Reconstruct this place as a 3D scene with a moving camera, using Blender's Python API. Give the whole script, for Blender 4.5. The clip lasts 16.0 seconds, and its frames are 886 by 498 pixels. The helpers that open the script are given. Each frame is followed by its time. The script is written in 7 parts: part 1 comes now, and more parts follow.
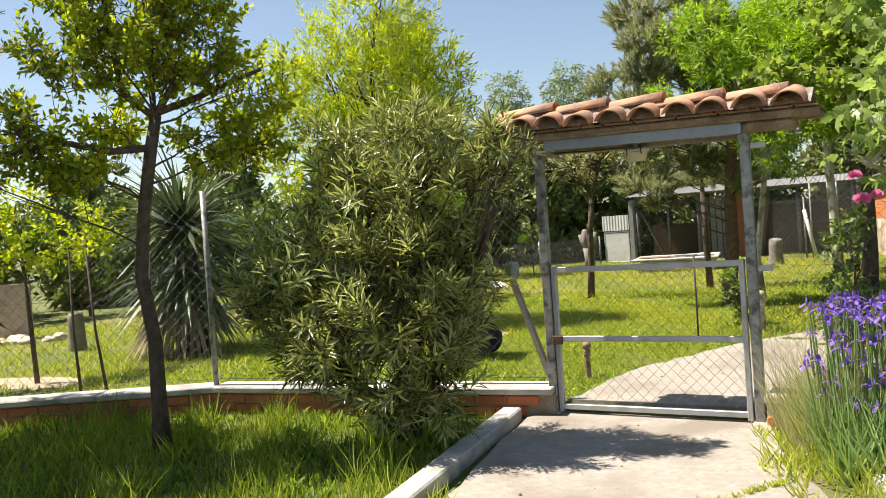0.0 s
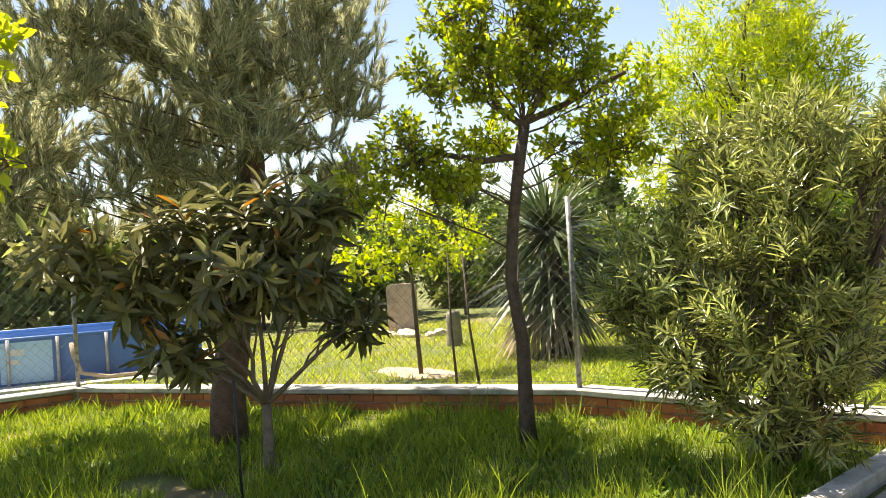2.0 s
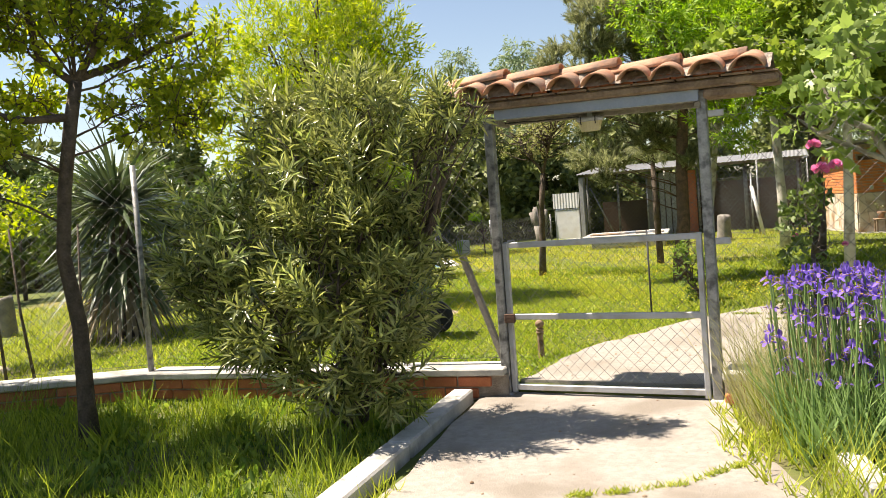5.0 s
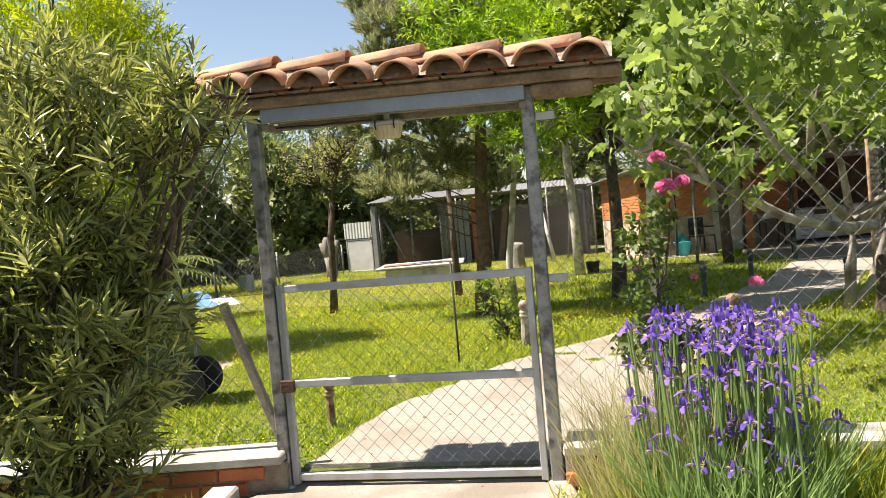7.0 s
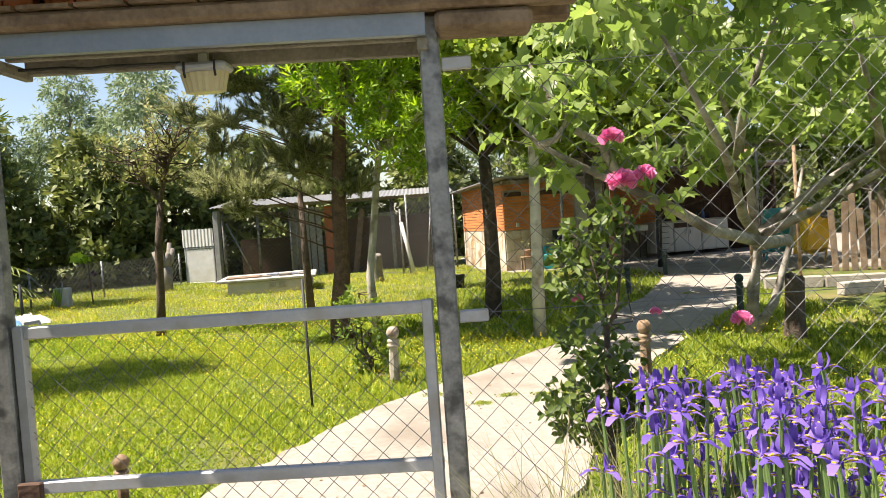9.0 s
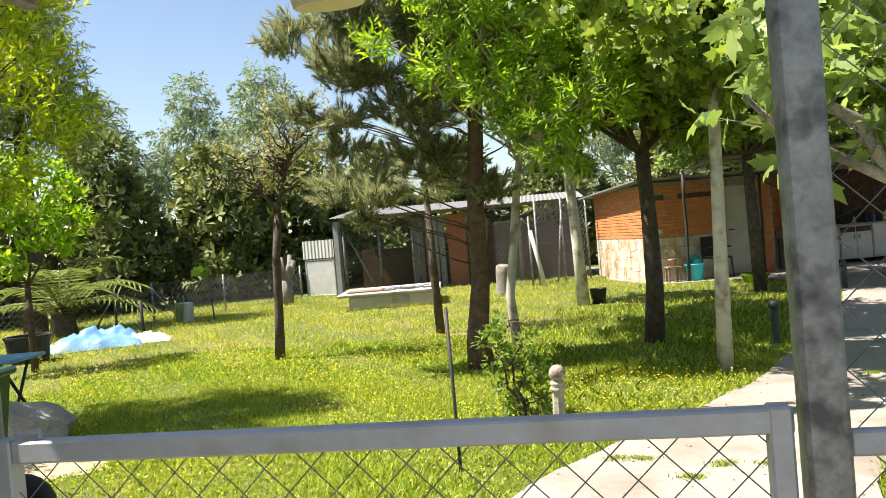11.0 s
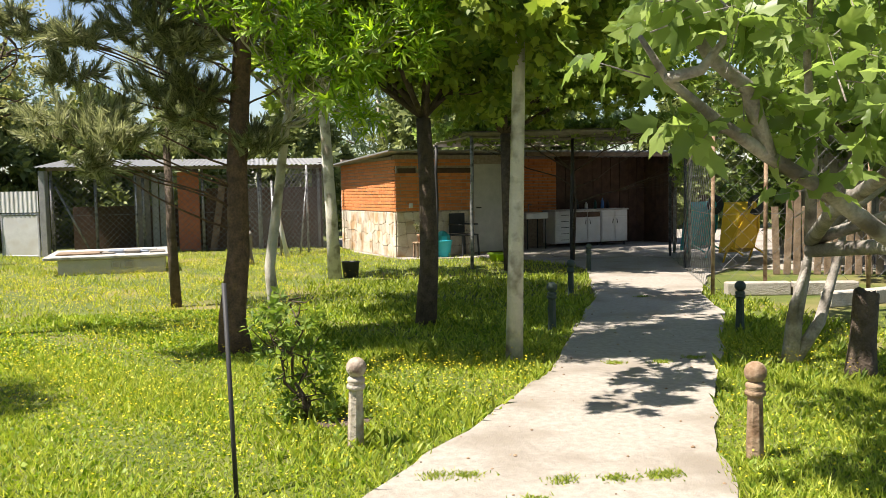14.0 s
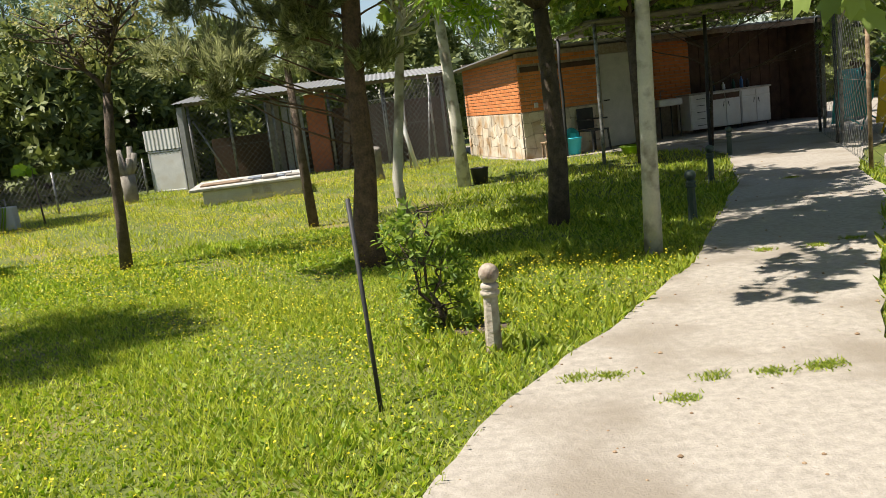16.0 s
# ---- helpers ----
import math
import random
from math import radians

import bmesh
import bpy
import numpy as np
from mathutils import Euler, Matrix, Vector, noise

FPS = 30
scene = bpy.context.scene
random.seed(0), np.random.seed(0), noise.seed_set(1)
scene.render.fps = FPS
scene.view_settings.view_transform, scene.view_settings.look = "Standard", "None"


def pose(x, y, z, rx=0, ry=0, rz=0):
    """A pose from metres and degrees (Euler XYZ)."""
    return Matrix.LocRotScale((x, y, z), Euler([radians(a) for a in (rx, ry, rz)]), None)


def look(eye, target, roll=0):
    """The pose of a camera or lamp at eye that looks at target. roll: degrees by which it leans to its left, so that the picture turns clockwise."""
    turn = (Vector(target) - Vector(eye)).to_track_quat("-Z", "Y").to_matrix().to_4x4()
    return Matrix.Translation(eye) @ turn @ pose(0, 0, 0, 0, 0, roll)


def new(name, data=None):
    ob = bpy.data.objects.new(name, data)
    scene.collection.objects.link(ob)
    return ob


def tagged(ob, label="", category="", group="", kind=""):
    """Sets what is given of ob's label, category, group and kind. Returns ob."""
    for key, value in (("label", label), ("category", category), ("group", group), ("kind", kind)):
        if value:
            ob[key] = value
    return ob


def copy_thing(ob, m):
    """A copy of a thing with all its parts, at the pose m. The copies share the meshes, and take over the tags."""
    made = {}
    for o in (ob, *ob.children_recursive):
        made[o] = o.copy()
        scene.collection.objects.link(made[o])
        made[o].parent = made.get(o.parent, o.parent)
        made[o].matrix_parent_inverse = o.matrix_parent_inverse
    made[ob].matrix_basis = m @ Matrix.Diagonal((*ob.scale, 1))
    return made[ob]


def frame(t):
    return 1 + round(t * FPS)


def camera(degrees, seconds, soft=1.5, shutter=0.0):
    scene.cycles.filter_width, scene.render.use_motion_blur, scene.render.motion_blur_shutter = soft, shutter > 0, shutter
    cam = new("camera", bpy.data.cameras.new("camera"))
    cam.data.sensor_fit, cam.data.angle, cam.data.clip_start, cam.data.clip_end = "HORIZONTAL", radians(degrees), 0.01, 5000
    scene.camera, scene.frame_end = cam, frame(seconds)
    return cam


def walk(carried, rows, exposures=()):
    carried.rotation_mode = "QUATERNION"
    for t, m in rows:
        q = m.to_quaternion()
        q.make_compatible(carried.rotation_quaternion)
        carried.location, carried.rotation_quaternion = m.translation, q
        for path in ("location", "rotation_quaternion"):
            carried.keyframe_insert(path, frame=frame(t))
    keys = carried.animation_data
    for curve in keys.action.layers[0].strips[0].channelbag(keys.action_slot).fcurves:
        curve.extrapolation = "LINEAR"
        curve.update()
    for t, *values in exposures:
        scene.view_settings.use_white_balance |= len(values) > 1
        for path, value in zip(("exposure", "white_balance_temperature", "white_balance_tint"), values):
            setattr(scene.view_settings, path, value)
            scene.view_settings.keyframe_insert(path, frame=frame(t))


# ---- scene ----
cam = camera(56.2, 16.0, soft=0.6)
PATH = [
    (0, (2.373, -5.739, 1.426), (1.37, -4.009, 1.385), -4.0),
    (0.5, (2.352, -5.723, 1.425), (1.071, -4.187, 1.418), -3.7),
    (1, (2.35, -5.721, 1.424), (0.851, -4.397, 1.451), -3.6),
    (1.5, (2.32, -5.698, 1.423), (0.701, -4.525, 1.461), -3.5),
    (2, (2.322, -5.7, 1.425), (0.691, -4.543, 1.454), -3.7),
    (2.5, (2.32, -5.699, 1.426), (0.685, -4.547, 1.436), -4.0),
    (3, (2.325, -5.703, 1.426), (0.689, -4.552, 1.424), -4.3),
    (3.5, (2.329, -5.706, 1.426), (0.717, -4.522, 1.416), -4.3),
    (4, (2.294, -5.685, 1.425), (0.856, -4.296, 1.396), -4.5),
    (4.5, (2.245, -5.654, 1.425), (1.058, -4.045, 1.364), -4.8),
    (5, (2.252, -5.466, 1.385), (1.349, -3.683, 1.287), -4.4),
    (5.2, (2.237, -5.364, 1.391), (1.342, -3.577, 1.316), -3.8),
    (7.3, (1.741, -3.923, 1.372), (1.445, -1.947, 1.296), -5.3),
    (7.5, (1.709, -3.777, 1.388), (1.502, -1.789, 1.307), -5.4),
    (8, (1.695, -3.374, 1.381), (1.603, -1.378, 1.296), -5.2),
    (8.5, (1.617, -2.999, 1.374), (1.534, -1.002, 1.294), -4.0),
    (9, (1.486, -2.651, 1.36), (1.409, -0.654, 1.288), -4.1),
    (9.5, (1.433, -2.27, 1.376), (1.302, -0.275, 1.317), -4.0),
    (10, (1.282, -1.918, 1.366), (0.98, 0.059, 1.319), -4.2),
    (10.2, (1.227, -1.78, 1.394), (0.925, 0.197, 1.346), -4.3),
    (12.3, (0.831, -0.656, 1.417), (0.389, 1.295, 1.421), -5.8),
    (12.5, (0.789, -0.526, 1.403), (0.42, 1.44, 1.396), -5.5),
    (12.7, (0.732, -0.45, 1.384), (0.568, 1.543, 1.337), -5.3),
    (13, (0.642, -0.339, 1.361), (0.799, 1.652, 1.255), -4.8),
    (13.5, (0.601, -0.316, 1.372), (0.885, 1.659, 1.234), -1.6),
    (14, (0.6, -0.304, 1.375), (0.901, 1.668, 1.237), -1.1),
    (14.5, (0.63, -0.324, 1.373), (0.906, 1.652, 1.235), -3.8),
    (15, (0.739, -0.391, 1.355), (0.813, 1.59, 1.088), -6.3),
    (15.5, (0.765, -0.371, 1.348), (0.683, 1.594, 0.983), -5.9),
    (16, (0.646, -0.172, 1.346), (0.61, 1.798, 1.004), -7.0),
]
walk(cam, [(t, look(e, g, r)) for t, e, g, r in PATH], exposures=[(0.0, 1.14, 7000, 12), (0.6, 1.16, 7000, 12), (1.5, 1.64, 7500, 14), (3.8, 1.62, 7500, 14), (5.0, 1.28, 7200, 14), (8.5, 1.32, 7200, 15), (10.0, 1.44, 6600, 11), (12.5, 1.4, 7200, 15), (14.5, 1.14, 6700, 11), (16.0, 0.9, 6800, 10)])

# ---- sky and sun ----
SUN = Vector((-0.53, -0.11, 1.0)).normalized()
world = bpy.data.worlds.new("sky")
scene.world = world
world.use_nodes = True
wn = world.node_tree.nodes
sky = wn.new("ShaderNodeTexSky")
sky.sky_type, sky.sun_disc = "NISHITA", False
sky.sun_elevation = math.asin(SUN.z)
sky.sun_rotation = math.atan2(SUN.x, SUN.y)
sky.air_density, sky.dust_density, sky.ozone_density = 1.0, 0.6, 1.0
wn["Background"].inputs["Strength"].default_value = 0.07
world.node_tree.links.new(sky.outputs["Color"], wn["Background"].inputs["Color"])
sun = new("sun", bpy.data.lights.new("sun", "SUN"))
sun.data.energy, sun.data.angle, sun.data.color = 5.0, radians(0.6), (1.0, 0.95, 0.87)
sun.matrix_world = look(SUN * 40, (0, 0, 0))

# ---- materials ----
def mat(name, a, b=None, rough=0.85, metal=0.0, scale=6.0, fine=60.0, bump=0.3, rnd=0.0, spec=0.3, c=None, patch=1.2):
    """Two colours mixed by coarse and fine noise, an optional third one in patches, a noise bump, and chance per object."""
    m = bpy.data.materials.new(name)
    m.use_nodes = True
    t, n, lk = m.node_tree, m.node_tree.nodes, m.node_tree.links.new
    p = n["Principled BSDF"]
    p.inputs["Roughness"].default_value, p.inputs["Metallic"].default_value = rough, metal
    p.inputs["Specular IOR Level"].default_value = spec
    b = b or tuple(v * 0.7 for v in a)
    geo = n.new("ShaderNodeNewGeometry")
    n1, n2 = n.new("ShaderNodeTexNoise"), n.new("ShaderNodeTexNoise")
    n1.inputs["Scale"].default_value, n2.inputs["Scale"].default_value = scale, fine
    n1.inputs["Detail"].default_value = n2.inputs["Detail"].default_value = 5
    lk(geo.outputs["Position"], n1.inputs["Vector"]), lk(geo.outputs["Position"], n2.inputs["Vector"])
    add = n.new("ShaderNodeMath")
    add.operation = "MULTIPLY_ADD"
    lk(n2.outputs["Fac"], add.inputs[0])
    add.inputs[1].default_value = 0.6
    lk(n1.outputs["Fac"], add.inputs[2])
    ramp = n.new("ShaderNodeMapRange")
    ramp.inputs["From Min"].default_value, ramp.inputs["From Max"].default_value = 0.55, 1.05
    lk(add.outputs[0], ramp.inputs["Value"])
    mix = n.new("ShaderNodeMix")
    mix.data_type = "RGBA"
    mix.inputs["A"].default_value, mix.inputs["B"].default_value = (*a, 1), (*b, 1)
    lk(ramp.outputs["Result"], mix.inputs["Factor"])
    col = mix.outputs["Result"]
    if c:
        n3 = n.new("ShaderNodeTexNoise")
        n3.inputs["Scale"].default_value, n3.inputs["Detail"].default_value = patch, 6
        lk(geo.outputs["Position"], n3.inputs["Vector"])
        r3 = n.new("ShaderNodeMapRange")
        r3.inputs["From Min"].default_value, r3.inputs["From Max"].default_value = 0.5, 0.66
        lk(n3.outputs["Fac"], r3.inputs["Value"])
        m3 = n.new("ShaderNodeMix")
        m3.data_type = "RGBA"
        m3.inputs["B"].default_value = (*c, 1)
        lk(col, m3.inputs["A"]), lk(r3.outputs["Result"], m3.inputs["Factor"])
        col = m3.outputs["Result"]
    if rnd:
        info, hsv = n.new("ShaderNodeObjectInfo"), n.new("ShaderNodeHueSaturation")
        mr = n.new("ShaderNodeMapRange")
        mr.inputs["To Min"].default_value, mr.inputs["To Max"].default_value = 1 - rnd, 1 + rnd
        lk(info.outputs["Random"], mr.inputs["Value"]), lk(mr.outputs["Result"], hsv.inputs["Value"]), lk(col, hsv.inputs["Color"])
        col = hsv.outputs["Color"]
    lk(col, p.inputs["Base Color"])
    if bump:
        bp = n.new("ShaderNodeBump")
        bp.inputs["Strength"].default_value, bp.inputs["Distance"].default_value = bump, 0.02
        lk(add.outputs[0], bp.inputs["Height"]), lk(bp.outputs["Normal"], p.inputs["Normal"])
    return m


def leaf_mat(name, a, b, thin=0.4, rough=0.5, spec=0.35, c=None, share=0.0):
    """Leaves: a colour from a to b by chance per leaf, some of colour c, light passing through."""
    m = bpy.data.materials.new(name)
    m.use_nodes = True
    n, lk = m.node_tree.nodes, m.node_tree.links.new
    p = n["Principled BSDF"]
    p.inputs["Roughness"].default_value, p.inputs["Specular IOR Level"].default_value = rough, spec
    geo, ramp = n.new("ShaderNodeNewGeometry"), n.new("ShaderNodeValToRGB")
    ramp.color_ramp.elements[0].color, ramp.color_ramp.elements[1].color = (*a, 1), (*b, 1)
    if c:
        ramp.color_ramp.elements[1].position = 1 - share
        e = ramp.color_ramp.elements.new(1 - share + 0.01)
        e.color = (*c, 1)
    lk(geo.outputs["Random Per Island"], ramp.inputs["Fac"])
    lk(ramp.outputs["Color"], p.inputs["Base Color"])
    tr, mx = n.new("ShaderNodeBsdfTranslucent"), n.new("ShaderNodeMixShader")
    hs = n.new("ShaderNodeHueSaturation")
    hs.inputs["Value"].default_value, hs.inputs["Saturation"].default_value = 1.3, 1.1
    lk(ramp.outputs["Color"], hs.inputs["Color"]), lk(hs.outputs["Color"], tr.inputs["Color"])
    mx.inputs["Fac"].default_value = thin
    lk(p.outputs["BSDF"], mx.inputs[1]), lk(tr.outputs["BSDF"], mx.inputs[2])
    lk(mx.outputs["Shader"], n["Material Output"].inputs["Surface"])
    return m


M_SOIL = mat("soil_and_short_grass", (0.055, 0.08, 0.016), (0.10, 0.125, 0.025), c=(0.17, 0.135, 0.07), patch=0.8, scale=3, fine=40, bump=0.6)
M_MEADOW = mat("meadow_ground", (0.055, 0.08, 0.014), (0.12, 0.14, 0.028), c=(0.17, 0.15, 0.055), patch=0.7, scale=2, fine=30, bump=0.6)
M_PATH = mat("worn_concrete_path", (0.25, 0.225, 0.195), (0.37, 0.335, 0.29), c=(0.22, 0.19, 0.155), patch=1.4, scale=22, fine=110, bump=0.4)
M_CONC = mat("concrete", (0.42, 0.41, 0.38), (0.55, 0.53, 0.49), scale=5, fine=50, bump=0.4)
M_CAP = mat("pale_stone_coping", (0.36, 0.345, 0.31), (0.50, 0.48, 0.44), c=(0.25, 0.24, 0.21), patch=4, scale=6, rnd=0.08)
M_BRICK = mat("red_brick", (0.36, 0.11, 0.055), (0.46, 0.17, 0.08), scale=9, fine=80, rnd=0.2)
M_BRICKO = mat("orange_brick", (0.52, 0.17, 0.055), (0.62, 0.24, 0.09), scale=9, fine=80, rnd=0.12)
M_MORTAR = mat("mortar", (0.24, 0.19, 0.15), (0.42, 0.36, 0.29), scale=20, fine=140, bump=0.9)
M_TILE = mat("terracotta_tile", (0.42, 0.20, 0.115), (0.52, 0.31, 0.20), c=(0.27, 0.19, 0.14), patch=7, scale=8, fine=60, rnd=0.15)
M_GALV = mat("galvanised_steel", (0.20, 0.20, 0.20), (0.36, 0.36, 0.35), c=(0.10, 0.10, 0.10), patch=14, rough=0.55, metal=0.55, scale=18, fine=90, bump=0.1)
M_WIRE = mat("fence_wire", (0.11, 0.11, 0.10), (0.20, 0.20, 0.19), rough=0.8, metal=0.0, bump=0)
M_STEEL = mat("blue_grey_steel", (0.22, 0.25, 0.30), (0.28, 0.31, 0.36), rough=0.5, metal=0.3, bump=0.05)
M_FRAME = mat("pale_painted_steel", (0.38, 0.39, 0.41), (0.48, 0.48, 0.49), c=(0.36, 0.34, 0.31), patch=7, rough=0.5, metal=0.2, bump=0.05)
M_OLDWOOD = mat("weathered_wood", (0.13, 0.085, 0.055), (0.30, 0.215, 0.145), scale=7, fine=50, bump=0.6)
M_GREYWOOD = mat("grey_wood", (0.17, 0.15, 0.13), (0.29, 0.265, 0.225), scale=9, fine=60, bump=0.6)
M_DARKWOOD = mat("dark_wood", (0.06, 0.035, 0.025), (0.11, 0.065, 0.045), scale=6, fine=50, bump=0.4)
M_STONEPAINT = mat("rough_stone", (0.46, 0.38, 0.29), (0.68, 0.61, 0.50), c=(0.40, 0.26, 0.14), patch=3, scale=6, rnd=0.2)
M_BARK = mat("brown_bark", (0.055, 0.04, 0.03), (0.14, 0.105, 0.078), scale=14, fine=70, bump=0.9)
M_BARKP = mat("pine_bark", (0.065, 0.045, 0.034), (0.21, 0.125, 0.078), scale=12, fine=60, bump=1.0)
M_BARKL = mat("loquat_bark", (0.11, 0.085, 0.06), (0.24, 0.19, 0.14), scale=14, fine=70, bump=0.8)
M_BARKW = mat("whitewashed_bark", (0.50, 0.47, 0.40), (0.62, 0.58, 0.50), c=(0.24, 0.21, 0.16), patch=6, scale=9, bump=0.5)
M_BARKG = mat("grey_fig_bark", (0.20, 0.18, 0.155), (0.42, 0.385, 0.34), c=(0.12, 0.10, 0.08), patch=4, scale=10, bump=0.6)
M_WHITE = mat("white_painted_sheet", (0.52, 0.52, 0.51), (0.64, 0.64, 0.62), c=(0.52, 0.50, 0.46), patch=3, rough=0.5, bump=0.05)
M_ZINC = mat("zinc_roof_sheet", (0.22, 0.22, 0.22), (0.34, 0.34, 0.33), rough=0.5, metal=0.4, bump=0.1)
M_BLACK = mat("black_iron", (0.025, 0.025, 0.028), (0.05, 0.05, 0.05), rough=0.6, bump=0.1)
M_DARKGREEN = mat("dark_green_plastic", (0.015, 0.05, 0.035), (0.02, 0.07, 0.05), rough=0.4, bump=0.05)
M_BLUE = mat("blue_pool_liner", (0.06, 0.15, 0.38), (0.08, 0.19, 0.45), rough=0.45, bump=0.15, scale=4)
M_PALEBLUE = mat("pale_blue_liner", (0.30, 0.50, 0.68), (0.36, 0.55, 0.72), rough=0.45, bump=0.15)
M_TARP = mat("blue_tarpaulin", (0.10, 0.26, 0.50), (0.18, 0.36, 0.60), rough=0.45, bump=0.1)
M_TEAL = mat("teal_plastic", (0.02, 0.30, 0.33), (0.03, 0.36, 0.38), rough=0.4, bump=0.05)
M_YELLOW = mat("yellow_paint", (0.62, 0.38, 0.02), (0.70, 0.45, 0.04), rough=0.45, bump=0.05)
M_CYAN = mat("turquoise_bucket", (0.03, 0.42, 0.55), (0.04, 0.48, 0.60), rough=0.4, bump=0)
M_RUBBER = mat("rubber", (0.03, 0.03, 0.03), (0.05, 0.05, 0.05), rough=0.7, bump=0.1)
M_SAND = mat("bare_sand", (0.30, 0.235, 0.155), (0.42, 0.34, 0.235), scale=5, bump=0.5)
M_SLAB = mat("carved_sandstone", (0.42, 0.32, 0.25), (0.54, 0.43, 0.34), c=(0.34, 0.26, 0.20), patch=6, scale=8, bump=0.6)
M_ROCK = mat("rock", (0.30, 0.26, 0.22), (0.46, 0.42, 0.36), scale=5, bump=0.9, rnd=0.15)
M_GLASSY = mat("yellowed_lamp_glass", (0.50, 0.42, 0.25), (0.56, 0.48, 0.30), rough=0.25, bump=0.05, spec=0.5)

L_PLUM = leaf_mat("plum_leaf", (0.14, 0.21, 0.02), (0.46, 0.49, 0.06), 0.62)
L_YELLOW = leaf_mat("young_willow_leaf", (0.20, 0.30, 0.025), (0.52, 0.55, 0.06), 0.5)
L_OLEANDER = leaf_mat("oleander_leaf", (0.05, 0.075, 0.018), (0.46, 0.48, 0.16), 0.35, 0.26, 0.75)
L_OLETIP = leaf_mat("oleander_young_leaf", (0.26, 0.33, 0.08), (0.46, 0.50, 0.19), 0.4)
L_LOQUAT = leaf_mat("loquat_leaf", (0.055, 0.06, 0.022), (0.24, 0.235, 0.10), 0.3, 0.4, 0.5, c=(0.45, 0.20, 0.05), share=0.03)
L_LOQTIP = leaf_mat("loquat_young_leaf", (0.26, 0.33, 0.08), (0.42, 0.46, 0.14), 0.4)
L_PINE = leaf_mat("pine_needle", (0.09, 0.11, 0.055), (0.60, 0.59, 0.36), 0.45, 0.45)
L_PINEG = leaf_mat("green_pine_needle", (0.09, 0.11, 0.045), (0.42, 0.43, 0.22), 0.42, 0.5)
L_FIG = leaf_mat("fig_leaf", (0.11, 0.175, 0.04), (0.36, 0.46, 0.13), 0.52, 0.4, 0.5)
L_PLANE = leaf_mat("plane_tree_leaf", (0.10, 0.17, 0.03), (0.35, 0.42, 0.08), 0.5)
L_PEACH = leaf_mat("peach_leaf", (0.13, 0.26, 0.022), (0.40, 0.53, 0.07), 0.5)
L_CYPRESS = leaf_mat("cypress_spray", (0.07, 0.10, 0.03), (0.26, 0.29, 0.09), 0.25, 0.6)
L_EUC = leaf_mat("eucalyptus_leaf", (0.16, 0.22, 0.11), (0.30, 0.36, 0.20), 0.35)
L_WILLOW = leaf_mat("willow_leaf", (0.16, 0.20, 0.05), (0.30, 0.34, 0.10), 0.4)
L_DRYTREE = leaf_mat("sparse_bud_leaf", (0.22, 0.23, 0.08), (0.36, 0.34, 0.14), 0.4)
L_BUSH = leaf_mat("garden_shrub_leaf", (0.08, 0.15, 0.025), (0.28, 0.36, 0.07), 0.45)
L_HEDGE = leaf_mat("dark_hedge_leaf", (0.05, 0.09, 0.018), (0.17, 0.23, 0.05), 0.3)
L_CLOVER = leaf_mat("clover_leaf", (0.115, 0.21, 0.022), (0.41, 0.50, 0.07), 0.4)
L_PALM = leaf_mat("palm_leaflet", (0.13, 0.18, 0.04), (0.26, 0.29, 0.09), 0.3)
L_YUCCA = leaf_mat("yucca_blade", (0.05, 0.08, 0.035), (0.13, 0.16, 0.07), 0.15, 0.4, 0.5)
L_DRYLEAF = leaf_mat("dry_blade", (0.26, 0.20, 0.12), (0.40, 0.32, 0.20), 0.2)
L_GRASS = leaf_mat("grass_blade", (0.115, 0.185, 0.022), (0.37, 0.42, 0.065), 0.45)
L_GRASSY = leaf_mat("meadow_blade", (0.20, 0.275, 0.035), (0.545, 0.56, 0.10), 0.45)
L_FLOWER = leaf_mat("yellow_meadow_flower", (0.62, 0.50, 0.02), (0.75, 0.62, 0.05), 0.35)
L_IRIS = leaf_mat("iris_petal", (0.10, 0.055, 0.34), (0.31, 0.20, 0.64), 0.35)
L_IRISLEAF = leaf_mat("iris_blade", (0.14, 0.24, 0.08), (0.28, 0.40, 0.14), 0.35)
L_ROSE = leaf_mat("rose_petal", (0.70, 0.17, 0.38), (0.86, 0.38, 0.58), 0.35)
L_STRAW = leaf_mat("seeding_grass", (0.36, 0.36, 0.16), (0.52, 0.48, 0.26), 0.4)

